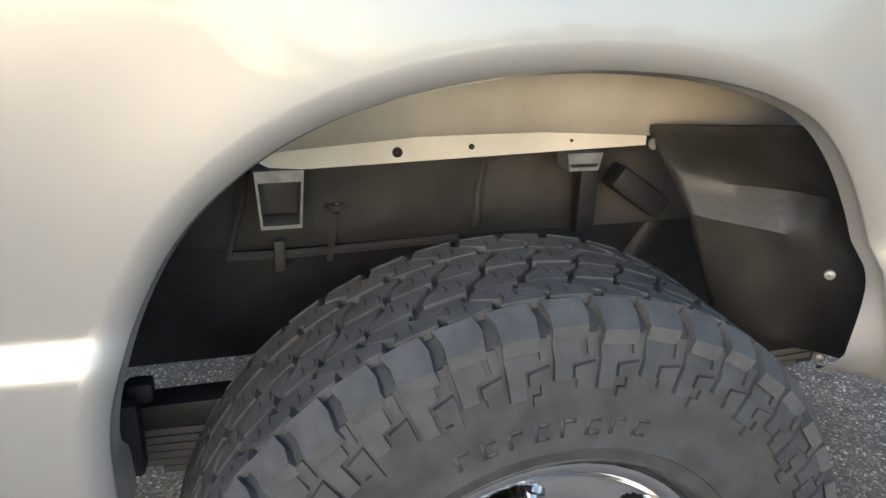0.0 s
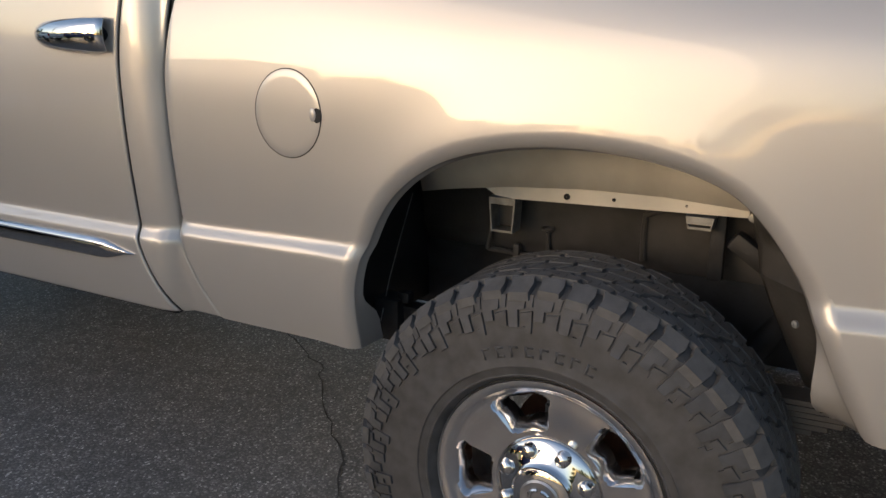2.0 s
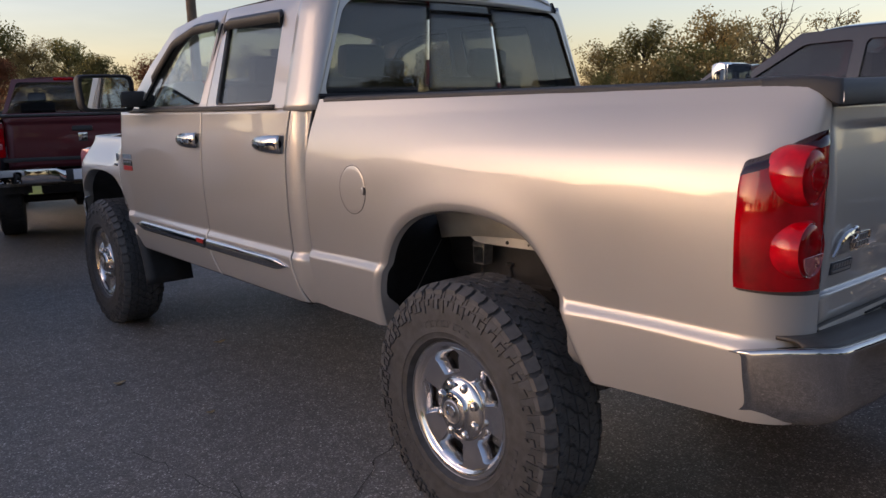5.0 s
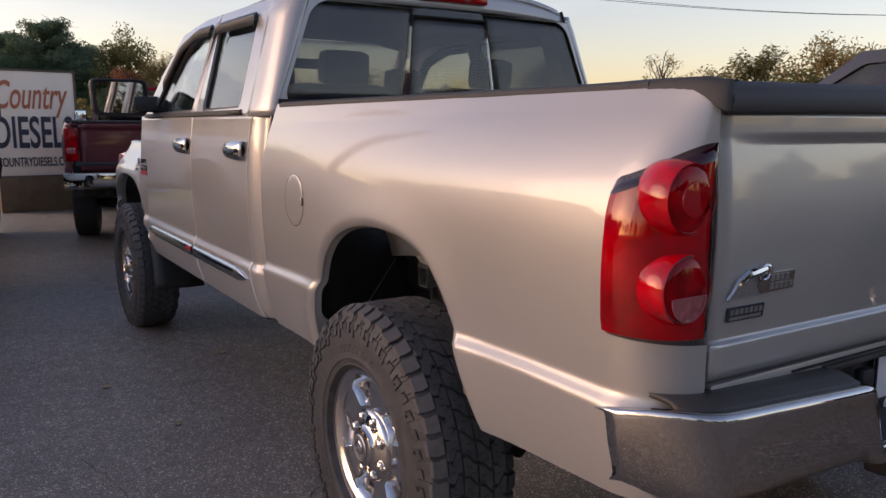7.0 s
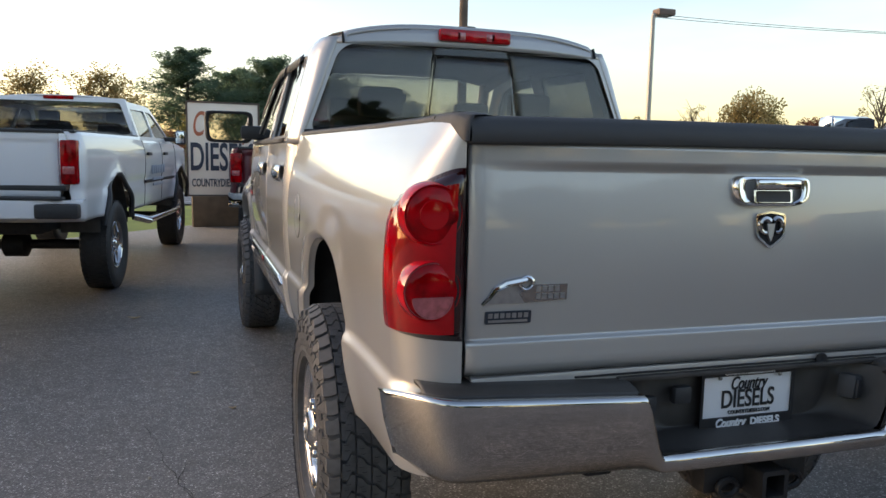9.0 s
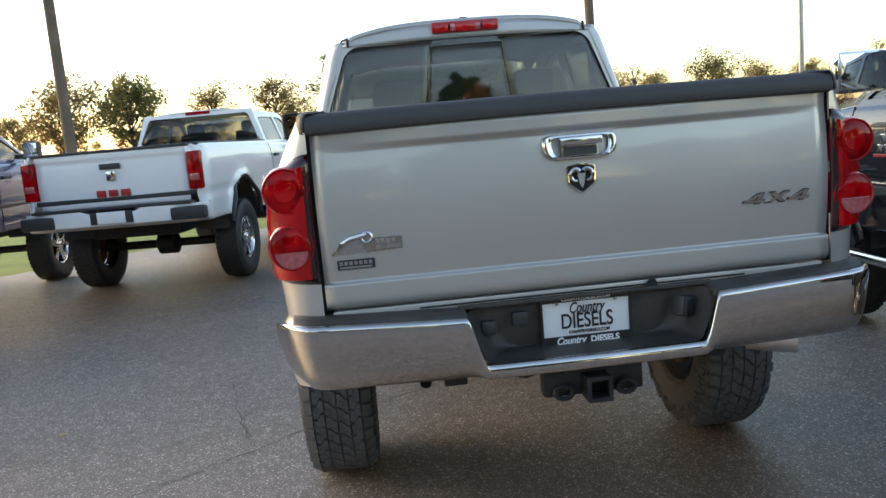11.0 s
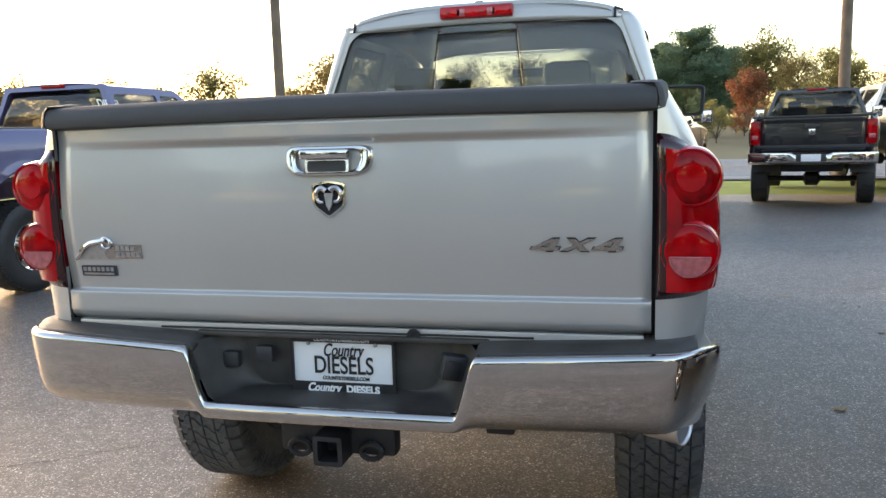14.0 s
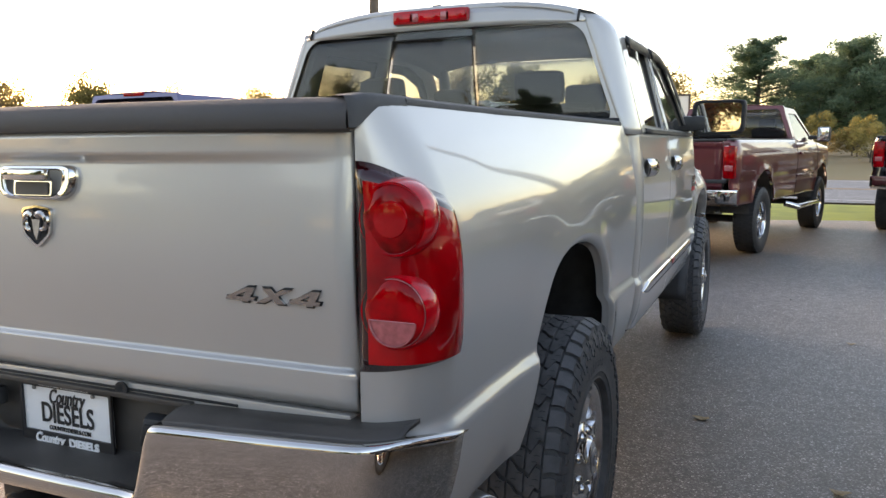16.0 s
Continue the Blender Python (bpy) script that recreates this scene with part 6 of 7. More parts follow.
part("front_bumper", face_to(fb, (0, 1, 0)), CHROME, truck, "chrome front bumper", thick=0.006)
for s in (-1, 1):
    part("headlight", boxed((s * 0.80, 6.02, 1.22), (0.26, 0.16, 0.30), 0.05, pose(0, 0, 0, 0, 0, -s * 25)), CLEAR, truck, "clear headlight")
    rk = bmesh.new()
    box(rk, (s * 0.90, 3.5, 0.715), (0.10, 2.2, 0.03), 0.01)
    part("sill_underside", rk, FRAME, truck)

# ---- inside the cab ----
def seat(x, y, w):
    e = empty("car_seat", "dark grey cloth seat with a headrest", "seat", "seats in the silver pickup")
    e.location = (x, y, 0)
    part("base", boxed((0, 0.10, 1.20), (w, 0.50, 0.20), 0.06), CLOTH, e)
    part("backrest", boxed((0, -0.17, 1.50), (w, 0.15, 0.62), 0.06, pose(0, 0, 0, 12)), CLOTH, e)
    part("headrest", boxed((0, -0.26, 1.885), (0.26, 0.10, 0.17), 0.05, pose(0, 0, 0, 10)), CLOTH, e)
    return e


for x in (-0.45, 0.45):
    seat(x, 3.85, 0.52)
    seat(x, 2.85, 0.56)
part("cab_floor", boxed((0, 3.6, 1.00), (1.80, 2.7, 0.06), 0.01), CLOTH, truck)
part("dashboard", boxed((0, 4.62, 1.48), (1.66, 0.42, 0.26), 0.07), PLASTIC, truck)
part("rear_view_mirror", boxed((0.02, 4.22, 2.03), (0.24, 0.035, 0.07), 0.015), PLASTIC, truck)
st = bmesh.new()
tube(st, [(-0.42 + 0.185 * math.cos(a), 4.28 + 0.07 * math.sin(a), 1.64 + 0.17 * math.sin(a)) for a in (2 * math.pi * k / 28 for k in range(29))], 0.015, 8, False)
tube(st, [(-0.60, 4.28, 1.64), (-0.24, 4.28, 1.64)], 0.018, 6)
tube(st, [(-0.42, 4.28, 1.64), (-0.42, 4.55, 1.55)], 0.025, 8)
part("steering_wheel", st, PLASTIC, truck)


# ---- wheels of the silver pickup ----
def polar(r, a, x):
    return Vector((x, r * math.cos(a), r * math.sin(a)))


def tyre_with_tread():
    """Outer side at x = -0.15; the axle is the x axis."""
    body = bmesh.new()
    prof = [(-0.080, 0.258), (-0.098, 0.266), (-0.112, 0.2735), (-0.128, 0.281), (-0.143, 0.290), (-0.149, 0.2925), (-0.1505, 0.2955), (-0.149, 0.298), (-0.1525, 0.315), (-0.1555, 0.3175), (-0.1555, 0.3205), (-0.154, 0.323), (-0.156, 0.355), (-0.156, 0.40), (-0.150, 0.445), (-0.138, 0.478), (-0.112, 0.493), (-0.06, 0.497), (0, 0.498),
            (0.06, 0.497), (0.112, 0.493), (0.138, 0.478), (0.150, 0.445), (0.156, 0.40), (0.156, 0.355), (0.150, 0.30), (0.140, 0.275), (0.128, 0.259), (0.105, 0.252)]
    lathe(body, prof, 96)
    tread = bmesh.new()
    rng = random.Random(8)
    def block(pts, r0, r1):
        """A lug with tapered walls: (turn, x) corners."""
        cx, cy = sum(p[0] for p in pts) / len(pts), sum(p[1] for p in pts) / len(pts)
        lo = [tread.verts.new(polar(r0 - 0.6 * max(0, abs(x) - 0.105), a, x)) for a, x in pts]
        hi = [tread.verts.new(polar(r1 - 0.55 * max(0, abs(x) - 0.105), cx + (a - cx) * 0.95, cy + (x - cy) * 0.95)) for a, x in pts]
        n = len(pts)
        for i in range(n):
            tread.faces.new((lo[i], lo[(i + 1) % n], hi[(i + 1) % n], hi[i]))
        tread.faces.new(hi)
    N = 46
    sipes = []
    st = 2 * math.pi / N
    for i in range(N):
        a = i * st
        for row, (x0, x1, off, jog) in enumerate(((-0.0500, -0.0025, 0.10, 0.46), (0.0025, 0.0500, 0.62, 0.46), (-0.101, -0.0550, 0.36, -0.42), (0.0550, 0.101, 0.86, -0.42))):
            # lugs with stepped ends that hook into each other
            b, w = a + off * st + rng.uniform(-0.05, 0.05) * st, x1 - x0
            q = jog * st
            bend = rng.uniform(-0.002, 0.002)
            line = [(0.0, x0), (0.06 * st, x0 + 0.30 * w), (q * 0.5, x0 + 0.50 * w + bend), (q - 0.04 * st, x0 + 0.70 * w), (q + 0.05 * st, x1)]
            block([(b + d, x) for d, x in line] + [(b + d + 0.87 * st, x + 0.003 * (0.2 < k < 3.5)) for k, (d, x) in list(enumerate(line))[::-1]], 0.4955, 0.5085 + rng.uniform(-0.0008, 0.0008))
            # two short sipes in each lug
            for f in (0.30, 0.58):
                xs = x0 + w * rng.uniform(0.25, 0.6)
                sipes.append((b + q * 0.5 + f * st, xs))
        for sgn in (-1, 1):
            b = a + (0.05 if sgn < 0 else 0.55) * st
            long = i % 2 == 0
            xo = 0.150 if long else 0.143
            block([(b, sgn * 0.106), (b + st * 0.10, sgn * 0.126), (b + st * 0.06, sgn * xo), (b + st * 0.80, sgn * xo), (b + st * 0.87, sgn * 0.126), (b + st * 0.80, sgn * 0.106)], 0.492, 0.509)
    for a, x in sipes:
        cut = [tread.verts.new(polar(0.5092, a + d, x + o)) for d, o in ((0.0, -0.008), (0.004, 0.0), (0.0, 0.009), (0.0035, 0.009), (0.0075, 0.0), (0.0035, -0.008))]
        tread.faces.new(cut).material_index = 1
    # lugs that run down the sidewall: alternate hooks
    side = bmesh.new()
    def plate_on(sgn, pts, h):
        def wall_x(r):
            for (xa, ra), (xb, rb) in zip(prof[3:16], prof[4:17]):
                if ra <= r <= rb:
                    return -lerp(xa, xb, (r - ra) / (rb - ra))
            return 0.13
        lo = [side.verts.new(polar(r, a, sgn * (wall_x(r) - 0.002))) for a, r in pts]
        cx, cr = sum(p[0] for p in pts) / len(pts), sum(p[1] for p in pts) / len(pts)
        hi = [side.verts.new(polar(cr + (r - cr) * 0.95, cx + (a - cx) * 0.93, sgn * (wall_x(r) + h))) for a, r in pts]
        n = len(pts)
        for i in range(n):
            side.faces.new((lo[i], lo[(i + 1) % n], hi[(i + 1) % n], hi[i]))
        side.faces.new(hi)
    for sgn in (-1, 1):
        for i in range(N):
            a = i * st + (0.08 if sgn < 0 else 0.58) * st
            low = 0.396 if i % 2 == 0 else 0.412
            plate_on(sgn, [(a, 0.484), (a + st * 0.66, 0.484), (a + st * 0.64, 0.450), (a + st * 0.38, 0.447), (a + st * 0.36, low + 0.012), (a - st * 0.02, low + 0.012), (a, 0.450)], 0.0065)
            plate_on(sgn, [(a + st * 0.72, 0.478), (a + st * 0.93, 0.478), (a + st * 0.90, 0.452), (a + st * 0.74, 0.452)], 0.004)
            plate_on(sgn, [(a + st * 0.45, 0.440), (a + st * 0.93, 0.446), (a + st * 0.90, low), (a + st * 0.50, low), (a + st * 0.51, low + 0.014), (a + st * 0.70, low + 0.014), (a + st * 0.70, 0.424), (a + st * 0.45, 0.424)], 0.0055)
    letters = bmesh.new()
    for sgn in (-1, 1):
        for c0 in (1.15, 3.25, 5.2):
            for i in range(8):
                a0 = c0 + i * 0.098
                for d0, d1, r0, r1 in ((0.0, 0.016, 0.340, 0.366), (0.016, 0.058, 0.360, 0.366), (0.016, 0.058, 0.340, 0.346))[:2 + i % 2]:
                    sheet(letters, [[polar(r, a, sgn * 0.1566) for a in (a0 + d0, a0 + (d0 + d1) / 2, a0 + d1)] for r in (r0, r1)])
    for b in (body, tread, side, letters):
        bmesh.ops.recalc_face_normals(b, faces=b.faces)
    return body, tread, side, letters


def rim_mesh():
    """Five broad spokes round an eight-bolt hub, seen from -x."""
    n = 360
    face = bmesh.new()
    radii = [0.060, 0.085, 0.100, 0.112, 0.120, 0.126] + [0.126 + 0.0044 * k for k in range(1, 20)] + [0.2096, 0.212, 0.214, 0.218, 0.224, 0.232, 0.240, 0.243]
    radii = sorted(set(round(r, 4) for r in radii))
    def depth(r):
        if r < 0.11:
            return -0.118
        if r < 0.205:
            return lerp(-0.118, -0.126, smooth((r - 0.11) / 0.09))
        return lerp(-0.126, -0.142, smooth((r - 0.212) / 0.022))
    def hole(r, a):
        if not 0.126 < r < 0.214:
            return False
        q = (a - radians(70)) % (2 * math.pi / 5)
        q = min(q, 2 * math.pi / 5 - q)
        return q * r < lerp(0.040, 0.074, (r - 0.126) / 0.088) * (1 - 0.45 * clamp((r - 0.200) / 0.014) ** 2) * (1 - 0.35 * clamp((0.136 - r) / 0.010) ** 2)
    vs = [[face.verts.new(polar(r, 2 * math.pi * k / n, depth(r))) for k in range(n)] for r in radii]
    for i in range(len(radii) - 1):
        for k in range(n):
            rm, am = (radii[i] + radii[i + 1]) / 2, 2 * math.pi * (k + 0.5) / n
            if not hole(rm, am):
                face.faces.new((vs[i][k], vs[i][(k + 1) % n], vs[i + 1][(k + 1) % n], vs[i + 1][k]))
    loose = [v for v in face.verts if not v.link_faces]
    bmesh.ops.delete(face, geom=loose, context="VERTS")
    # walls of the openings
    rim_edges = [e for e in face.edges if e.is_boundary and 0.10 < math.hypot(e.verts[0].co.y, e.verts[0].co.z) < 0.215]
    ext = bmesh.ops.extrude_edge_only(face, edges=rim_edges)
    def sink(geom, depth, inward):
        for v in (g for g in geom if isinstance(g, bmesh.types.BMVert)):
            a = math.atan2(v.co.z, v.co.y)
            step = 2 * math.pi / 5
            a0 = radians(70) + step * round((a - radians(70)) / step)
            c = polar(0.174, a0, v.co.x)
            v.co += (c - v.co).normalized() * inward
            v.co.x += depth
    sink(ext["geom"], 0.016, 0.013)
    edges2 = [e for e in ext["geom"] if isinstance(e, bmesh.types.BMEdge) and e.is_boundary]
    ext2 = bmesh.ops.extrude_edge_only(face, edges=edges2)
    sink(ext2["geom"], 0.045, 0.003)
    bmesh.ops.recalc_face_normals(face, faces=face.faces)
    return face


def hero_wheel():
    e = new("wheel")
    e.empty_display_size = 0.2
    body, tread, side, letters = tyre_with_tread()
    ty = part("tyre", body, RUBBER, e, "black off-road tyre")
    e["label"] = "chrome wheel with a chunky all-terrain tyre"
    part("tread", tread, RUBBER_WORN, ty, "deep blocky tread", sharp=30).data.materials.append(DARK)
    part("sidewall_lug", side, RUBBER, ty, sharp=30)["kind"] = "stuff"
    part("raised_mark", letters, RUBBER, ty, thick=0.0003)["kind"] = "stuff"
    rim = part("rim", rim_mesh(), ALLOY, e, "polished five-spoke rim")
    rim.scale = (1.0, 1.125, 1.125)
    rim.location.x = 0.014
    barrel = bmesh.new()
    lathe(barrel, [(-0.138, 0.243), (-0.142, 0.247), (-0.135, 0.249), (-0.11, 0.240), (-0.05, 0.212), (0.05, 0.208), (0.12, 0.236), (0.135, 0.247)], 72)
    part("barrel", barrel, DULL, rim)
    cap = bmesh.new()
    lathe(cap, [(-0.112, 0.108), (-0.126, 0.107), (-0.134, 0.100), (-0.142, 0.086), (-0.150, 0.066), (-0.156, 0.060), (-0.166, 0.056), (-0.172, 0.045), (-0.174, 0.02), (-0.174, 0.001)], 48)
    hub = part("hub_cap", cap, CHROME, rim, "chrome hub cap")
    hub.scale = (0.96, 1.08, 1.08)
    part("medallion", moved(lathe(bmesh.new(), [(-0.174, 0.040), (-0.178, 0.036), (-0.176, 0.032), (-0.176, 0.001)], 28), Matrix()), DULL, hub)
    mk = bmesh.new()
    for sg in (-1, 1):
        tube(mk, [(-0.179, sg * (0.004 + 0.016 * math.sin(a)), 0.004 + 0.016 * math.cos(a)) for a in (k * 0.4 for k in range(8))], 0.004, 6)
    part("mark", mk, CHROME, hub)
    for i in range(8):
        a = 2 * math.pi * (i + 0.5) / 8
        nut = bmesh.new()
        lathe(nut, [(-0.112, 0.0170), (-0.134, 0.0170), (-0.138, 0.0155), (-0.146, 0.0145), (-0.150, 0.010), (-0.152, 0.001)], 6 * 3, (0, 0.092 * math.cos(a), 0.092 * math.sin(a)))
        part("lug_nut", nut, CHROME, rim)
    vs = bmesh.new()
    tube(vs, [polar(0.200, radians(-107), -0.10), polar(0.178, radians(-107), -0.112)], 0.006, 8)
    part("valve", vs, PLASTIC, rim)
    return e


wheel = hero_wheel()
wheel.parent = truck
wheel.location = (-0.905, HUB_R, HUB_Z)
wheel.scale = (1.0, 0.953, 0.953)
for x, y, turn in ((-0.905, HUB_F, 40), (0.905, HUB_R, 17), (0.905, HUB_F, 60)):
    w2 = copy_thing(wheel, pose(x, y, HUB_Z - 0.015 * (y > 3), turn if x < 0 else 0, 0, 0 if x < 0 else 180))
    w2.parent = truck


# ---- the other parked pickups ----
def plain_wheel(R, chrome, n_spokes):
    e = new("wheel")
    e.empty_display_size = 0.2
    k = R / 0.42
    ty = bmesh.new()
    w = 0.14
    lathe(ty, [(-w * 0.75, 0.245), (-w * 0.95, 0.27 * k), (-w * 1.05, 0.34 * k), (-w, 0.385 * k), (-w * 0.85, 0.408 * k), (-w * 0.5, 0.417 * k), (0, 0.418 * k), (w * 0.5, 0.417 * k), (w * 0.85, 0.408 * k), (w, 0.385 * k), (w * 1.05, 0.34 * k), (w * 0.95, 0.27 * k), (w * 0.75, 0.245)], 56)
    tyre = part("tyre", ty, RUBBER_BLACK, e, "black tyre")
    tr = bmesh.new()
    for i in range(48):
        for x0, x1, o in ((-0.125, -0.075, 0.0), (-0.066, -0.006, 0.5), (0.006, 0.066, 0.0), (0.075, 0.125, 0.5)):
            a = 2 * math.pi * (i + o) / 48
            c = polar(0.414 * k, a, (x0 + x1) / 2)
            box(tr, c, (x1 - x0, 0.036 * k, 0.014), 0.0, Matrix.Rotation(a - math.pi / 2, 4, "X"))
    part("tread", tr, RUBBER_BLACK, tyre)
    m = chrome
    rim = bmesh.new()
    lathe(rim, [(-0.112, 0.250), (-0.118, 0.246), (-0.112, 0.236), (-0.085, 0.226), (-0.02, 0.215), (0.06, 0.215)], 56)
    rm = part("rim", rim, m, e, "bright alloy rim")
    sp = bmesh.new()
    for i in range(n_spokes):
        a = 2 * math.pi * i / n_spokes
        for off in (-0.09, 0.09):
            p0, p1 = polar(0.05, a + off * 2.0, -0.085), polar(0.235, a + off * 1.1, -0.080)
            d = p1 - p0
            box(sp, (p0 + p1) / 2, (0.034, d.length, 0.056), 0.010, Matrix.Rotation(math.atan2(d.z, d.y), 4, "X"))
    part("spokes", sp, m, rm)
    part("disc", moved(lathe(bmesh.new(), [(-0.03, 0.05), (-0.03, 0.20), (-0.02, 0.21)], 36), Matrix()), RUST, rm)
    hb = bmesh.new()
    lathe(hb, [(-0.06, 0.085), (-0.10, 0.082), (-0.112, 0.06), (-0.125, 0.045), (-0.13, 0.02), (-0.13, 0.001)], 28)
    hub = part("hub_cap", hb, m, rm)
    for i in range(8):
        nt = bmesh.new()
        a = 2 * math.pi * i / 8
        lathe(nt, [(-0.09, 0.013), (-0.118, 0.012), (-0.122, 0.001)], 8, (0, 0.066 * math.cos(a), 0.066 * math.sin(a)))
        part("lug_nut", nt, m, hub)
    return e


def pickup(color, label, x, y, yaw, crew=True, lift=0.0, R=0.42, wb=3.85, bumper=None, rim=None, spokes=5, flare=0.0, tall_light=True, steps=False, gloss_trim=None, tint=None, size=1.0, mirror=(0.20, 0.24, 0.0), cab=0.57, arch_trim=None):
    e = empty("pickup_truck", label, "pickup truck", "parked pickups")
    bumper, rim, tint = bumper or CHROME, rim or CHROME, tint or GLASS_DARK
    hz, Ra = R, R + 0.085
    ya, yf = 1.22, 1.22 + wb
    L = yf + 0.98
    z0, rail, belt, hoodz, roofz = 0.56 + lift, 1.40 + lift, 1.36 + lift, 1.34 + lift, 1.36 + cab + lift
    bed_end = yf - (2.50 if crew else 1.85)
    az = hz + 0.06 + lift * 0.6
    def low(y):
        v = z0 + (0.04 if y < 0.7 or y > yf + 0.6 else 0)
        for yc in (ya, yf):
            d = abs(y - yc)
            if d < Ra + 0.03:
                v = max(v, az + math.sqrt(max(0.0, (Ra + 0.03) ** 2 - d * d)))
        return v
    def top(y):
        if y < bed_end:
            return rail
        if y < yf - 0.35:
            return belt
        return lerp(belt + 0.0, hoodz - 0.10, clamp((y - yf + 0.35) / 1.3))
    def X(y, z):
        v = 0.985 - 0.02 * clamp((0.85 + lift - z) / 0.3) ** 2 + 0.012 * math.sin(math.pi * clamp((z - 0.85 - lift) / 0.5)) - 0.05 * clamp((z - 1.18 - lift) / 0.24) ** 2
        v -= 0.012 * smooth((z - 0.83 - lift) / 0.03) * (1 - smooth((z - 0.90 - lift) / 0.06))
        for yc in (ya, yf):
            d = abs(math.hypot(y - yc, max(0, z - az)) - Ra)
            v += (0.03 + flare) * math.exp(-(d / 0.08) ** 2)
        v -= 0.09 * clamp((0.10 - y) / 0.10) ** 2 + 0.34 * clamp((y - (L - 0.50)) / 0.50) ** 2.3
        return v
    cols = {0.0, 0.02, 0.05, 0.1, 0.2, 0.4, 0.55, bed_end - 0.006, bed_end + 0.006, L, L - 0.04, L - 0.1, L - 0.2, L - 0.3, yf + 0.62, yf - 0.35}
    for yc in (ya, yf):
        cols |= {round(yc + (Ra + 0.03) * math.cos(math.pi * k / 26), 4) for k in range(27)}
    cols |= {round(lerp(ya + Ra + 0.1, yf - Ra - 0.1, k / 14), 4) for k in range(15)}
    cols = sorted(c for c in cols if c <= L)
    for s in (-1, 1):
        bm = bmesh.new()
        sheet(bm, [[(s * X(c, zz), c, zz) for c in cols for zz in (max(lerp(z0, top(c), f), low(c)),)] for f in (k / 22 for k in range(23))])
        tidy(bm, 2e-4)
        part("body_side", face_to(bm, (s, 0, 0)), color, e, sharp=45, thick=0.012)
        for yc in (ya, yf):
            well = bmesh.new()
            sheet(well, [[(s * xx, yc + (Ra + 0.03) * math.cos(math.pi * k / 16), az + (Ra + 0.03) * math.sin(math.pi * k / 16)) for k in range(17)] for xx in (0.965, 0.60)])
            part("wheel_well", well, LINER, e)
        if flare:
            for yc in (ya, yf):
                fl = bmesh.new()
                tube(fl, [(s * (X(yc + (Ra + 0.05) * math.cos(a), az + 0.2) + 0.02), yc + (Ra + 0.02) * math.cos(a), az + (Ra + 0.02) * math.sin(a)) for a in (math.pi * (0.04 + 0.92 * k / 24) for k in range(25))], 0.018 if not arch_trim else 0.028, 8)
                part("fender_flare", fl, arch_trim or color, e)
        # seams and handles
        ends = [bed_end + 0.04, (bed_end + yf - 0.35) / 2 + 0.05, yf - 0.36] if crew else [bed_end + 0.04, yf - 0.36]
        for c in ends:
            sm = bmesh.new()
            tube(sm, [(s * (X(c, z) + 0.001), c, z) for z in (lerp(max(z0, low(c)) + 0.02, belt, k / 10) for k in range(11))], 0.004, 5)
            part("door_seam", sm, DARK, e)
        for c in ends[:-1]:
            part("door_handle", boxed((s * (X(c + 0.2, 1.2 + lift) + 0.02), c + 0.17, 1.20 + lift), (0.035, 0.20, 0.04), 0.012), gloss_trim or color, e)
        mold = bmesh.new()
        box(mold, (s * (X(3.2, 0.80 + lift) + 0.004), (ends[0] + ends[-1]) / 2, 0.86 + lift), (0.018, ends[-1] - ends[0] - 0.06, 0.035), 0.006)
        part("side_moulding", mold, gloss_trim or color, e)
        if steps:
            stp = bmesh.new()
            tube(stp, [(s * 0.86, ends[0] - 0.1, z0 - 0.12), (s * 1.02, ends[0], z0 - 0.17), (s * 1.02, ends[-1] - 0.05, z0 - 0.17), (s * 0.86, ends[-1] + 0.03, z0 - 0.12)], 0.045, 12)
            part("step_bar", stp, rim, e, "bright tubular step bar")
        # tail light
        tl = boxed((s * 0.885, 0.045, 1.13 + lift), (0.15, 0.13, 0.40 if tall_light else 0.34), 0.03)
        lt = part("tail_light", tl, RED, e, "red tail light")
        part("lens", boxed((s * 0.885, -0.018, 1.06 + lift), (0.10, 0.02, 0.07), 0.008), CLEAR, lt)
        # greenhouse
        def gxx(z):
            return 0.925 - (z - belt) * 0.36
        def on(o=0.0):
            return lambda u, v, w: (s * (gxx(v) + o - w), u, v)
        yw = yf - 0.30
        b0, t0 = bed_end + 0.06, bed_end + 0.16
        out = [(b0, belt), (yw, belt), (yw - 0.72, roofz - 0.04), (t0, roofz - 0.03)]
        yb = (b0 + yw) / 2 - 0.05
        wins = [[(b0 + 0.10, belt + 0.05), (yb - 0.04, belt + 0.05), (yb - 0.04, roofz - 0.11), (t0 + 0.08, roofz - 0.12)],
                [(yb + 0.04, belt + 0.05), (yw - 0.10, belt + 0.04), (yw - 0.74, roofz - 0.12), (yb + 0.04, roofz - 0.11)]] if crew else [
                [(b0 + 0.16, belt + 0.05), (yw - 0.10, belt + 0.04), (yw - 0.74, roofz - 0.12), (t0 + 0.14, roofz - 0.12)]]
        outs = [[(b0, belt - 0.01), (yb, belt - 0.01), (yb, roofz - 0.03), (t0, roofz - 0.03)], [(yb, belt - 0.01), (yw, belt - 0.01), (yw - 0.70, roofz - 0.04), (yb, roofz - 0.03)]] if crew else [out]
        for o, i in zip(outs, wins):
            o2, i2 = soften(o, 0.015, 3), soften(i, 0.04, 3)
            fr = ring(bmesh.new(), o2, i2, on(), 0.03)
            bmesh.ops.recalc_face_normals(fr, faces=fr.faces)
            wf = part("window_frame", fr, color, e)
            gl = slab(bmesh.new(), i2, on(-0.014), 0.004)
            bmesh.ops.recalc_face_normals(gl, faces=gl.faces)
            part("glass", gl, tint, wf).visible_shadow = False
        # mirror
        mw, mh, mz = mirror
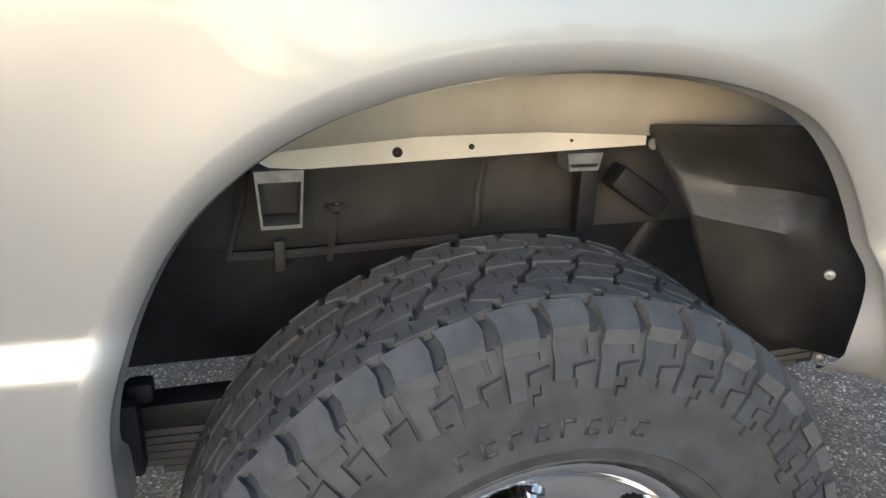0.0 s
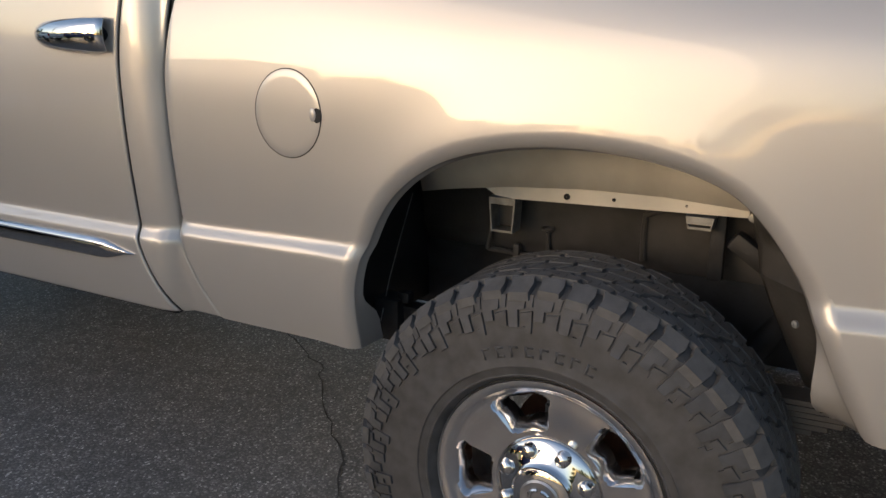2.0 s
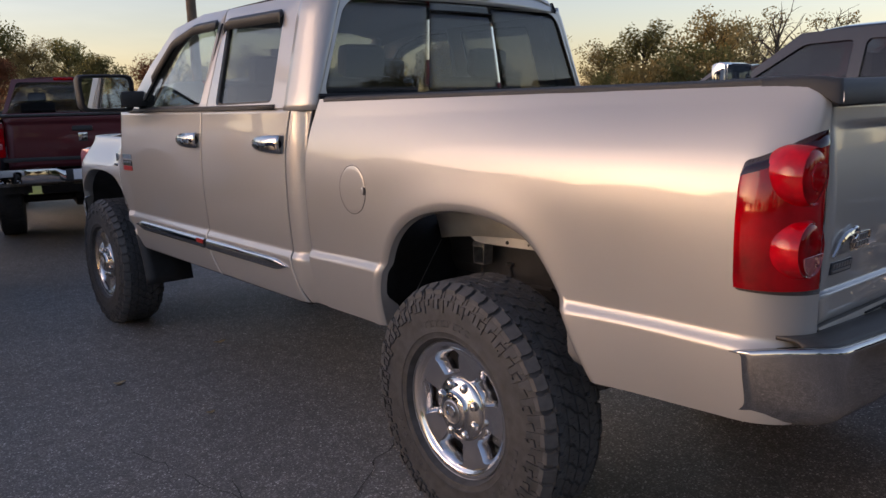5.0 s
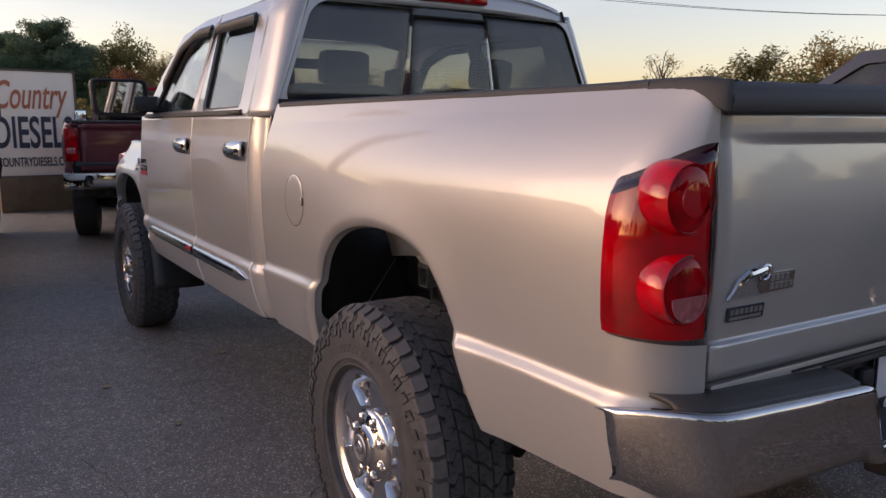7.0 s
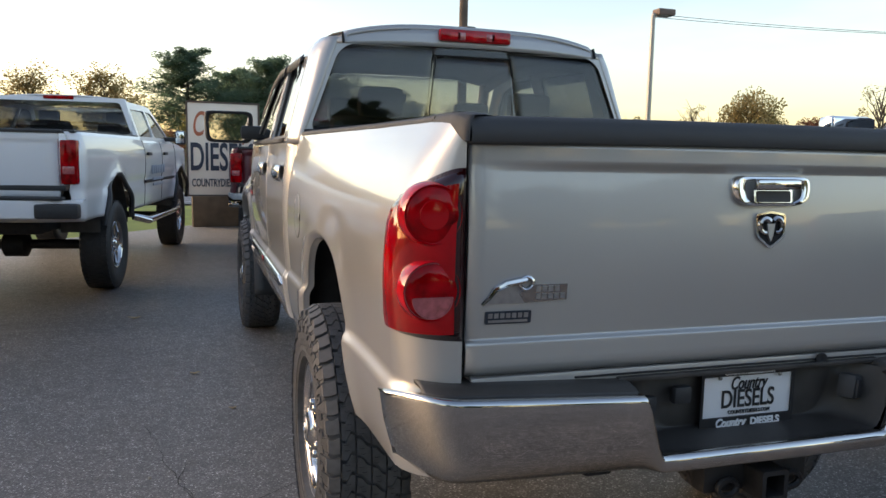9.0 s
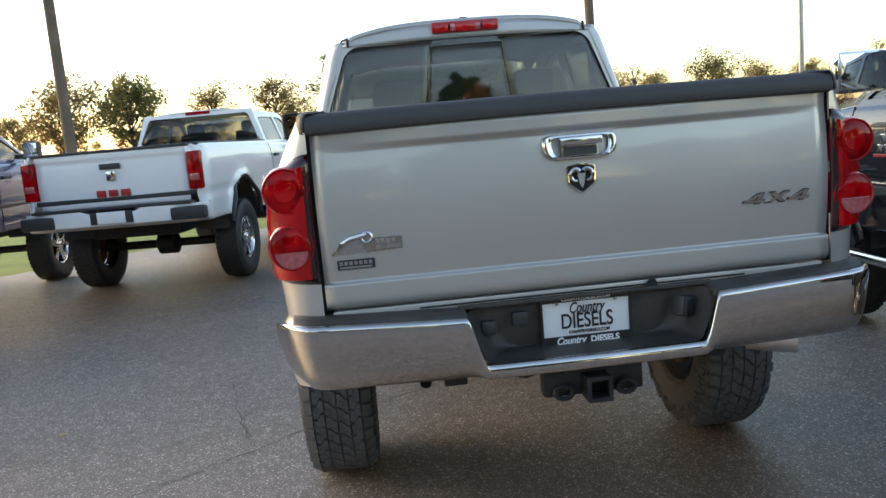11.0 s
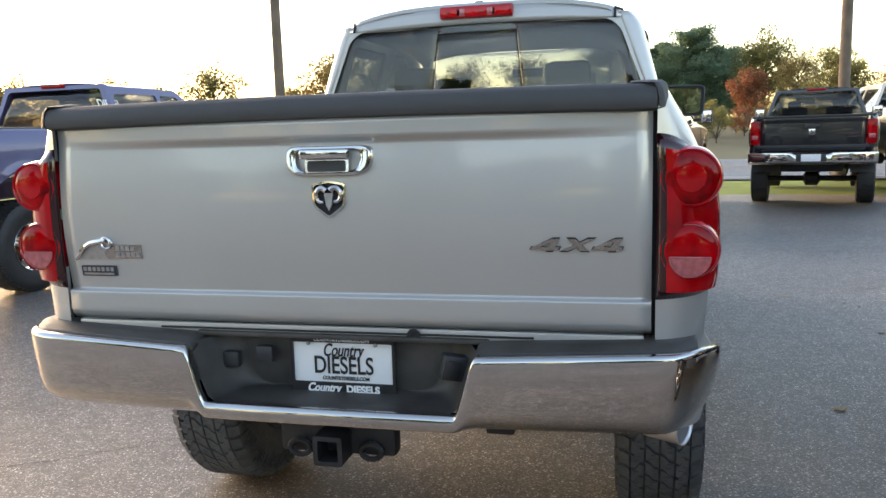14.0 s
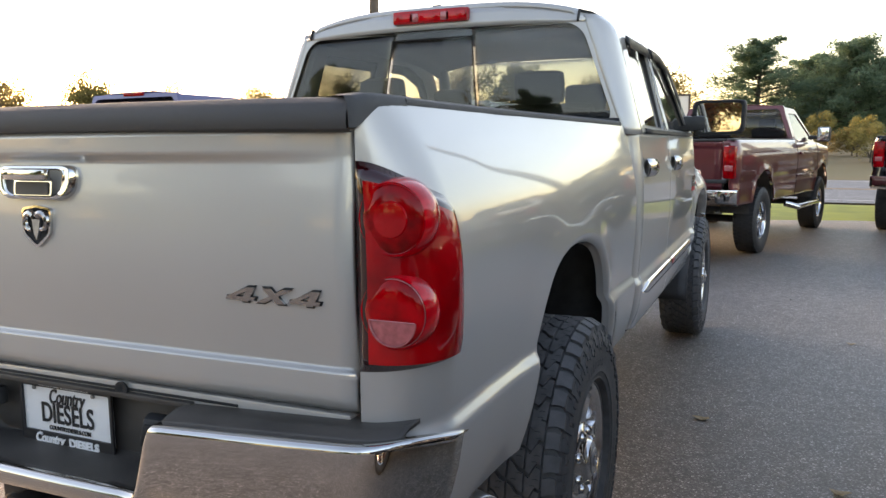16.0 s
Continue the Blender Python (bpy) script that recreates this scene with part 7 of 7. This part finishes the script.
        mi = part("mirror", boxed((s * (1.14 + (mw - 0.20) * 0.05), yw - 0.42, belt + 0.13 + mz), (mw, 0.12, mh), 0.04), gloss_trim or PLASTIC, e, "towing mirror")
        part("mirror_glass", boxed((s * (1.14 + (mw - 0.20) * 0.05), yw - 0.484, belt + 0.13 + mz), (mw - 0.035, 0.006, mh - 0.035), 0.002), MIRROR, mi)
        part("arm", boxed((s * 0.98, yw - 0.40, belt + 0.08 + mz * 0.7), (0.16, 0.05, 0.06), 0.015), PLASTIC, mi)
    # back
    gt = bmesh.new()
    sheet(gt, [[(u * 0.80, 0.012 - 0.012 * math.sin(math.pi * f) - 0.014 * smooth((f - 0.86) / 0.05) - 0.004 * (1 - u * u), lerp(0.80 + lift, rail - 0.015, f)) for u in (lerp(-1, 1, i / 16) for i in range(17))] for f in (0, .1, .25, .4, .55, .7, .82, .86, .89, .92, .97, 1)])
    g = part("tailgate", face_to(gt, (0, -1, 0)), color, e, thick=0.03)
    part("handle", boxed((0, -0.016, 1.24 + lift), (0.22, 0.03, 0.06), 0.012), gloss_trim or PLASTIC, g)
    part("emblem", boxed((0, -0.014, 1.14 + lift), (0.10, 0.012, 0.10), 0.02), CHROME if gloss_trim is not WHITE else BADGE_RED, g)
    part("gate_cap", boxed((0, 0.02, rail), (1.66, 0.08, 0.03), 0.01), PLASTIC, g)
    bp = bmesh.new()
    sheet(bp, [[(u * 0.99, -0.13 + 0.14 * abs(u) ** 5 + o, z - 0.03 * (abs(u) < 0.28) * (f == 0)) for u in (lerp(-1, 1, i / 24) for i in range(25))] for f, o, z in ((0, 0.09, 0.80 + lift), (0, 0.0, 0.795 + lift), (1, -0.006, 0.76 + lift), (1, 0.0, 0.64 + lift), (1, 0.05, 0.60 + lift))])
    b = part("rear_bumper", face_to(bp, (0, -1, 0)), bumper, e, thick=0.008)
    part("plate_recess", boxed((0, -0.128, 0.715 + lift), (0.46, 0.02, 0.13), 0.01), PLASTIC, b)
    part("plate", boxed((0, -0.143, 0.715 + lift), (0.30, 0.006, 0.12), 0.002), WHITE, b, "white plate")
    part("chassis", boxed((0, L / 2 - 0.2, 0.56 + lift * 0.8), (1.0, L - 1.2, 0.16), 0.03), FRAME, e)
    part("bed_floor", boxed((0, bed_end / 2, 0.90 + lift), (1.70, bed_end, 0.05), 0.01), PLASTIC, e)
    part("headboard", boxed((0, bed_end - 0.02, 1.13 + lift), (1.72, 0.03, 0.52), 0.01), color, e)
    for s in (-1, 1):
        part("bed_rail", boxed((s * 0.885, bed_end / 2, rail + 0.002), (0.10, bed_end - 0.04, 0.03), 0.012), PLASTIC, e)
    for yy in (ya, yf):
        axl = bmesh.new()
        tube(axl, [(-0.8, yy, hz), (0.8, yy, hz)], 0.05, 10)
        lathe(axl, [(-0.15, 0.04), (-0.1, 0.13), (0.1, 0.13), (0.15, 0.04)], 16, (0, yy, hz))
        part("axle", axl, FRAME, e)
    # cab
    yw = yf - 0.30
    b0, t0 = bed_end + 0.06, bed_end + 0.16
    rx = 0.925 - (roofz - 0.03 - belt) * 0.36
    rf = bmesh.new()
    sheet(rf, [[(u * rx, c, roofz - 0.03 + 0.06 * (1 - abs(u) ** 3) - 0.05 * clamp((c - (yw - 1.0)) / 0.35) ** 2) for u in (lerp(-1, 1, i / 14) for i in range(15))] for c in (lerp(t0, yw - 0.68, k / 10) for k in range(11))])
    part("roof", face_to(rf, (0, 0, 1)), color, e, thick=0.02)
    bw = bmesh.new()
    sheet(bw, [[(u * lerp(0.86, rx - 0.04, f), lerp(b0 - 0.02, t0 - 0.01, f), lerp(belt + 0.06, roofz - 0.05, f) + 0.03 * (1 - u * u) * f) for u in (lerp(-1, 1, i / 10) for i in range(11))] for f in (0, 0.5, 1)])
    part("back_window", face_to(bw, (0, -1, 0)), tint, e, "dark back window", thick=0.004).visible_shadow = False
    bk = bmesh.new()
    o2 = [(-0.925, belt - 0.10), (0.925, belt - 0.10), (rx, roofz), (-rx, roofz)]
    i2 = [(-0.84, belt + 0.07), (0.84, belt + 0.07), (rx - 0.06, roofz - 0.05), (-rx + 0.06, roofz - 0.05)]
    ring(bk, soften(o2, 0.03, 3), soften(i2, 0.05, 3), lambda u, v, w: (u, lerp(b0 - 0.03, t0 - 0.02, (v - belt) / (roofz - belt)) + w, v), 0.05)
    bmesh.ops.recalc_face_normals(bk, faces=bk.faces)
    part("cab_back", bk, color, e)
    part("cab_back_lower", boxed((0, b0 - 0.01, belt - 0.25), (1.80, 0.03, 0.60), 0.01), color, e)
    part("brake_light", boxed((0, t0 - 0.02, roofz - 0.005), (0.34, 0.04, 0.045), 0.01), RED, e, "red high brake light")
    wsn = bmesh.new()
    sheet(wsn, [[(u * lerp(0.88, rx, f), lerp(yw + 0.32 - 0.22 * u * u, yw - 0.68, f), lerp(belt + 0.03, roofz - 0.05, f)) for u in (lerp(-1, 1, i / 12) for i in range(13))] for f in (k / 5 for k in range(6))])
    part("windscreen", face_to(wsn, (0, 1, 0)), GLASS, e, thick=0.004).visible_shadow = False
    hd = bmesh.new()
    sheet(hd, [[(u * (X(min(c, L - 0.01), top(min(c, L))) ), c, top(min(c, L)) + 0.055 * (1 - u ** 4) - 0.06 * clamp((c - L + 0.15) / 0.15) ** 2) for u in (lerp(-1, 1, i / 14) for i in range(15))] for c in (lerp(yw - 0.02, L, k / 12) for k in range(13))])
    part("hood", face_to(hd, (0, 0, 1)), color, e, thick=0.012)
    part("nose", boxed((0, L - 0.10, 0.98 + lift), (1.30, 0.18, 0.52), 0.05), color, e)
    part("grille", boxed((0, L - 0.005, 1.02 + lift), (0.95, 0.03, 0.36), 0.03), gloss_trim or PLASTIC, e)
    part("front_bumper", boxed((0, L - 0.03, 0.68 + lift), (1.80, 0.24, 0.20), 0.06), bumper, e)
    for s in (-1, 1):
        part("headlight", boxed((s * 0.74, L - 0.10, 1.06 + lift), (0.30, 0.16, 0.26), 0.05, pose(0, 0, 0, 0, 0, -s * 20)), CLEAR, e)
        part("seat", boxed((s * 0.42, yw - 0.95, belt - 0.08), (0.50, 0.16, 0.66), 0.06, pose(0, 0, 0, 12)), CLOTH, e)
        part("headrest", boxed((s * 0.42, yw - 1.06, belt + 0.30), (0.26, 0.10, 0.16), 0.04), CLOTH, e)
    part("dashboard", boxed((0, yw - 0.05, belt - 0.06), (1.62, 0.40, 0.20), 0.06), PLASTIC, e)
    w = plain_wheel(R, rim, spokes)
    w.parent = e
    w.location = (-0.86, ya, hz)
    for wx, wy in ((-0.86, yf), (0.86, ya), (0.86, yf)):
        w2 = copy_thing(w, pose(wx, wy, hz, 20, 0, 0 if wx < 0 else 180))
        w2.parent = e
    e.matrix_world = pose(x, y, GZ, 0, 0, yaw) @ Matrix.Scale(size, 4)
    return e


MAROON = paint("maroon_paint", (0.11, 0.012, 0.018), 0.35, 0.32)
WHITEP = paint("white_paint", (0.76, 0.77, 0.78), 0.0, 0.35)
BLUEP = paint("blue_violet_paint", (0.065, 0.066, 0.16), 0.4, 0.32)
BLACKP = paint("black_paint", (0.008, 0.009, 0.011), 0.0, 0.25)
TANP = paint("tan_paint", (0.46, 0.42, 0.37), 0.6, 0.36)
GREYP = paint("graphite_paint", (0.05, 0.053, 0.06), 0.5, 0.33)
pickup(MAROON, "maroon regular-cab pickup truck with chrome bumper and bright rims", 0.06, 9.5, -12.8, size=1.06, crew=False, lift=0.10, R=0.44, wb=3.72, steps=True)
white_truck = pickup(WHITEP, "white crew-cab pickup truck with dark tyres and step bars", -3.48, 6.45, -8.4, size=1.06, lift=0.20, R=0.46, wb=3.9, bumper=WHITEP, rim=CHROME, steps=True, gloss_trim=PLASTIC, mirror=(0.15, 0.20, -0.06), cab=0.50, flare=0.01, arch_trim=PLASTIC)
blue_truck = pickup(BLUEP, "blue violet crew-cab pickup truck with window lettering", -6.40, 3.70, -3, size=1.04, lift=0.24, R=0.46, wb=3.9, gloss_trim=PLASTIC)
near_black = pickup(BLACKP, "glossy black crew-cab pickup with chrome spoked wheels", 3.28, -2.35, -3.0, lift=0.14, R=0.43, wb=3.90, flare=0.03, steps=True, gloss_trim=CHROME, mirror=(0.33, 0.25, 0.085))
pickup(BLACKP, "black crew-cab pickup truck with chrome rear bumper", 3.95, 13.0, -13, size=1.06, lift=0.14, R=0.43, wb=3.85)
pickup(TANP, "tan crew-cab pickup truck with a chrome bumper", 7.5, 15.2, 2.0, size=1.12, lift=0.20, R=0.45, wb=4.0, gloss_trim=PLASTIC)
pickup(WHITEP, "white pickup truck parked behind a tan one", 10.6, 19.0, -4, lift=0.14, R=0.43, gloss_trim=PLASTIC)
pickup(MAROON, "maroon high pickup truck in the row of parked trucks", 7.3, -0.6, 0, lift=0.42, R=0.46, gloss_trim=PLASTIC)
pickup(GREYP, "dark grey pickup truck in the row of parked trucks", 11.6, 3.2, 0, lift=0.22, R=0.44, gloss_trim=PLASTIC)

# lettering and marks on some of them
part("window_letters", moved(lettering("DIESEL", 0.10, 0.004), Matrix.Translation((0.79, 2.75, 1.93)) @ pose(0, 0, 0, 0, 0, 90) @ pose(0, 0, 0, -19)), WHITE, blue_truck, "white window lettering")
side_marks = material("faded_grey_vinyl", (0.33, 0.38, 0.45), 0.5)
for i in range(7):
    part("door_mark", boxed((1.005, 3.05 + i * 0.13, 1.20), (0.006, 0.09, 0.11), 0.01), side_marks, white_truck)
for z in (1.08, 1.01):
    part("door_mark", boxed((1.005, 3.4, z), (0.006, 0.7, 0.035), 0.005), side_marks, white_truck)
for i in range(3):
    part("tailgate_mark", boxed((-0.13 + i * 0.13, -0.012, 1.06 + 0.10), (0.10, 0.012, 0.07), 0.01), BADGE_RED, white_truck)
for s in (-1, 1):
    part("bumper_end", boxed((s * 0.80, -0.075, 0.90), (0.37, 0.12, 0.135), 0.03), PLASTIC, white_truck, "black plastic bumper end")
part("bumper_step", boxed((0, -0.07, 1.012), (1.70, 0.13, 0.03), 0.01), PLASTIC, white_truck)
for s in (-1,):
    for i in range(3):
        part("badge_bar", boxed((s * 0.995, 4.22 + i * 0.085, 1.30), (0.012, 0.06, 0.05), 0.008), CHROME, near_black)
    for i in range(4):
        part("badge_bar", boxed((s * 0.997, 4.20 + i * 0.075, 1.235), (0.012, 0.052, 0.05), 0.008), CHROME, near_black)
    part("badge_bar", boxed((s * 0.999, 4.33, 1.19), (0.010, 0.32, 0.022), 0.004), BADGE_RED, near_black)
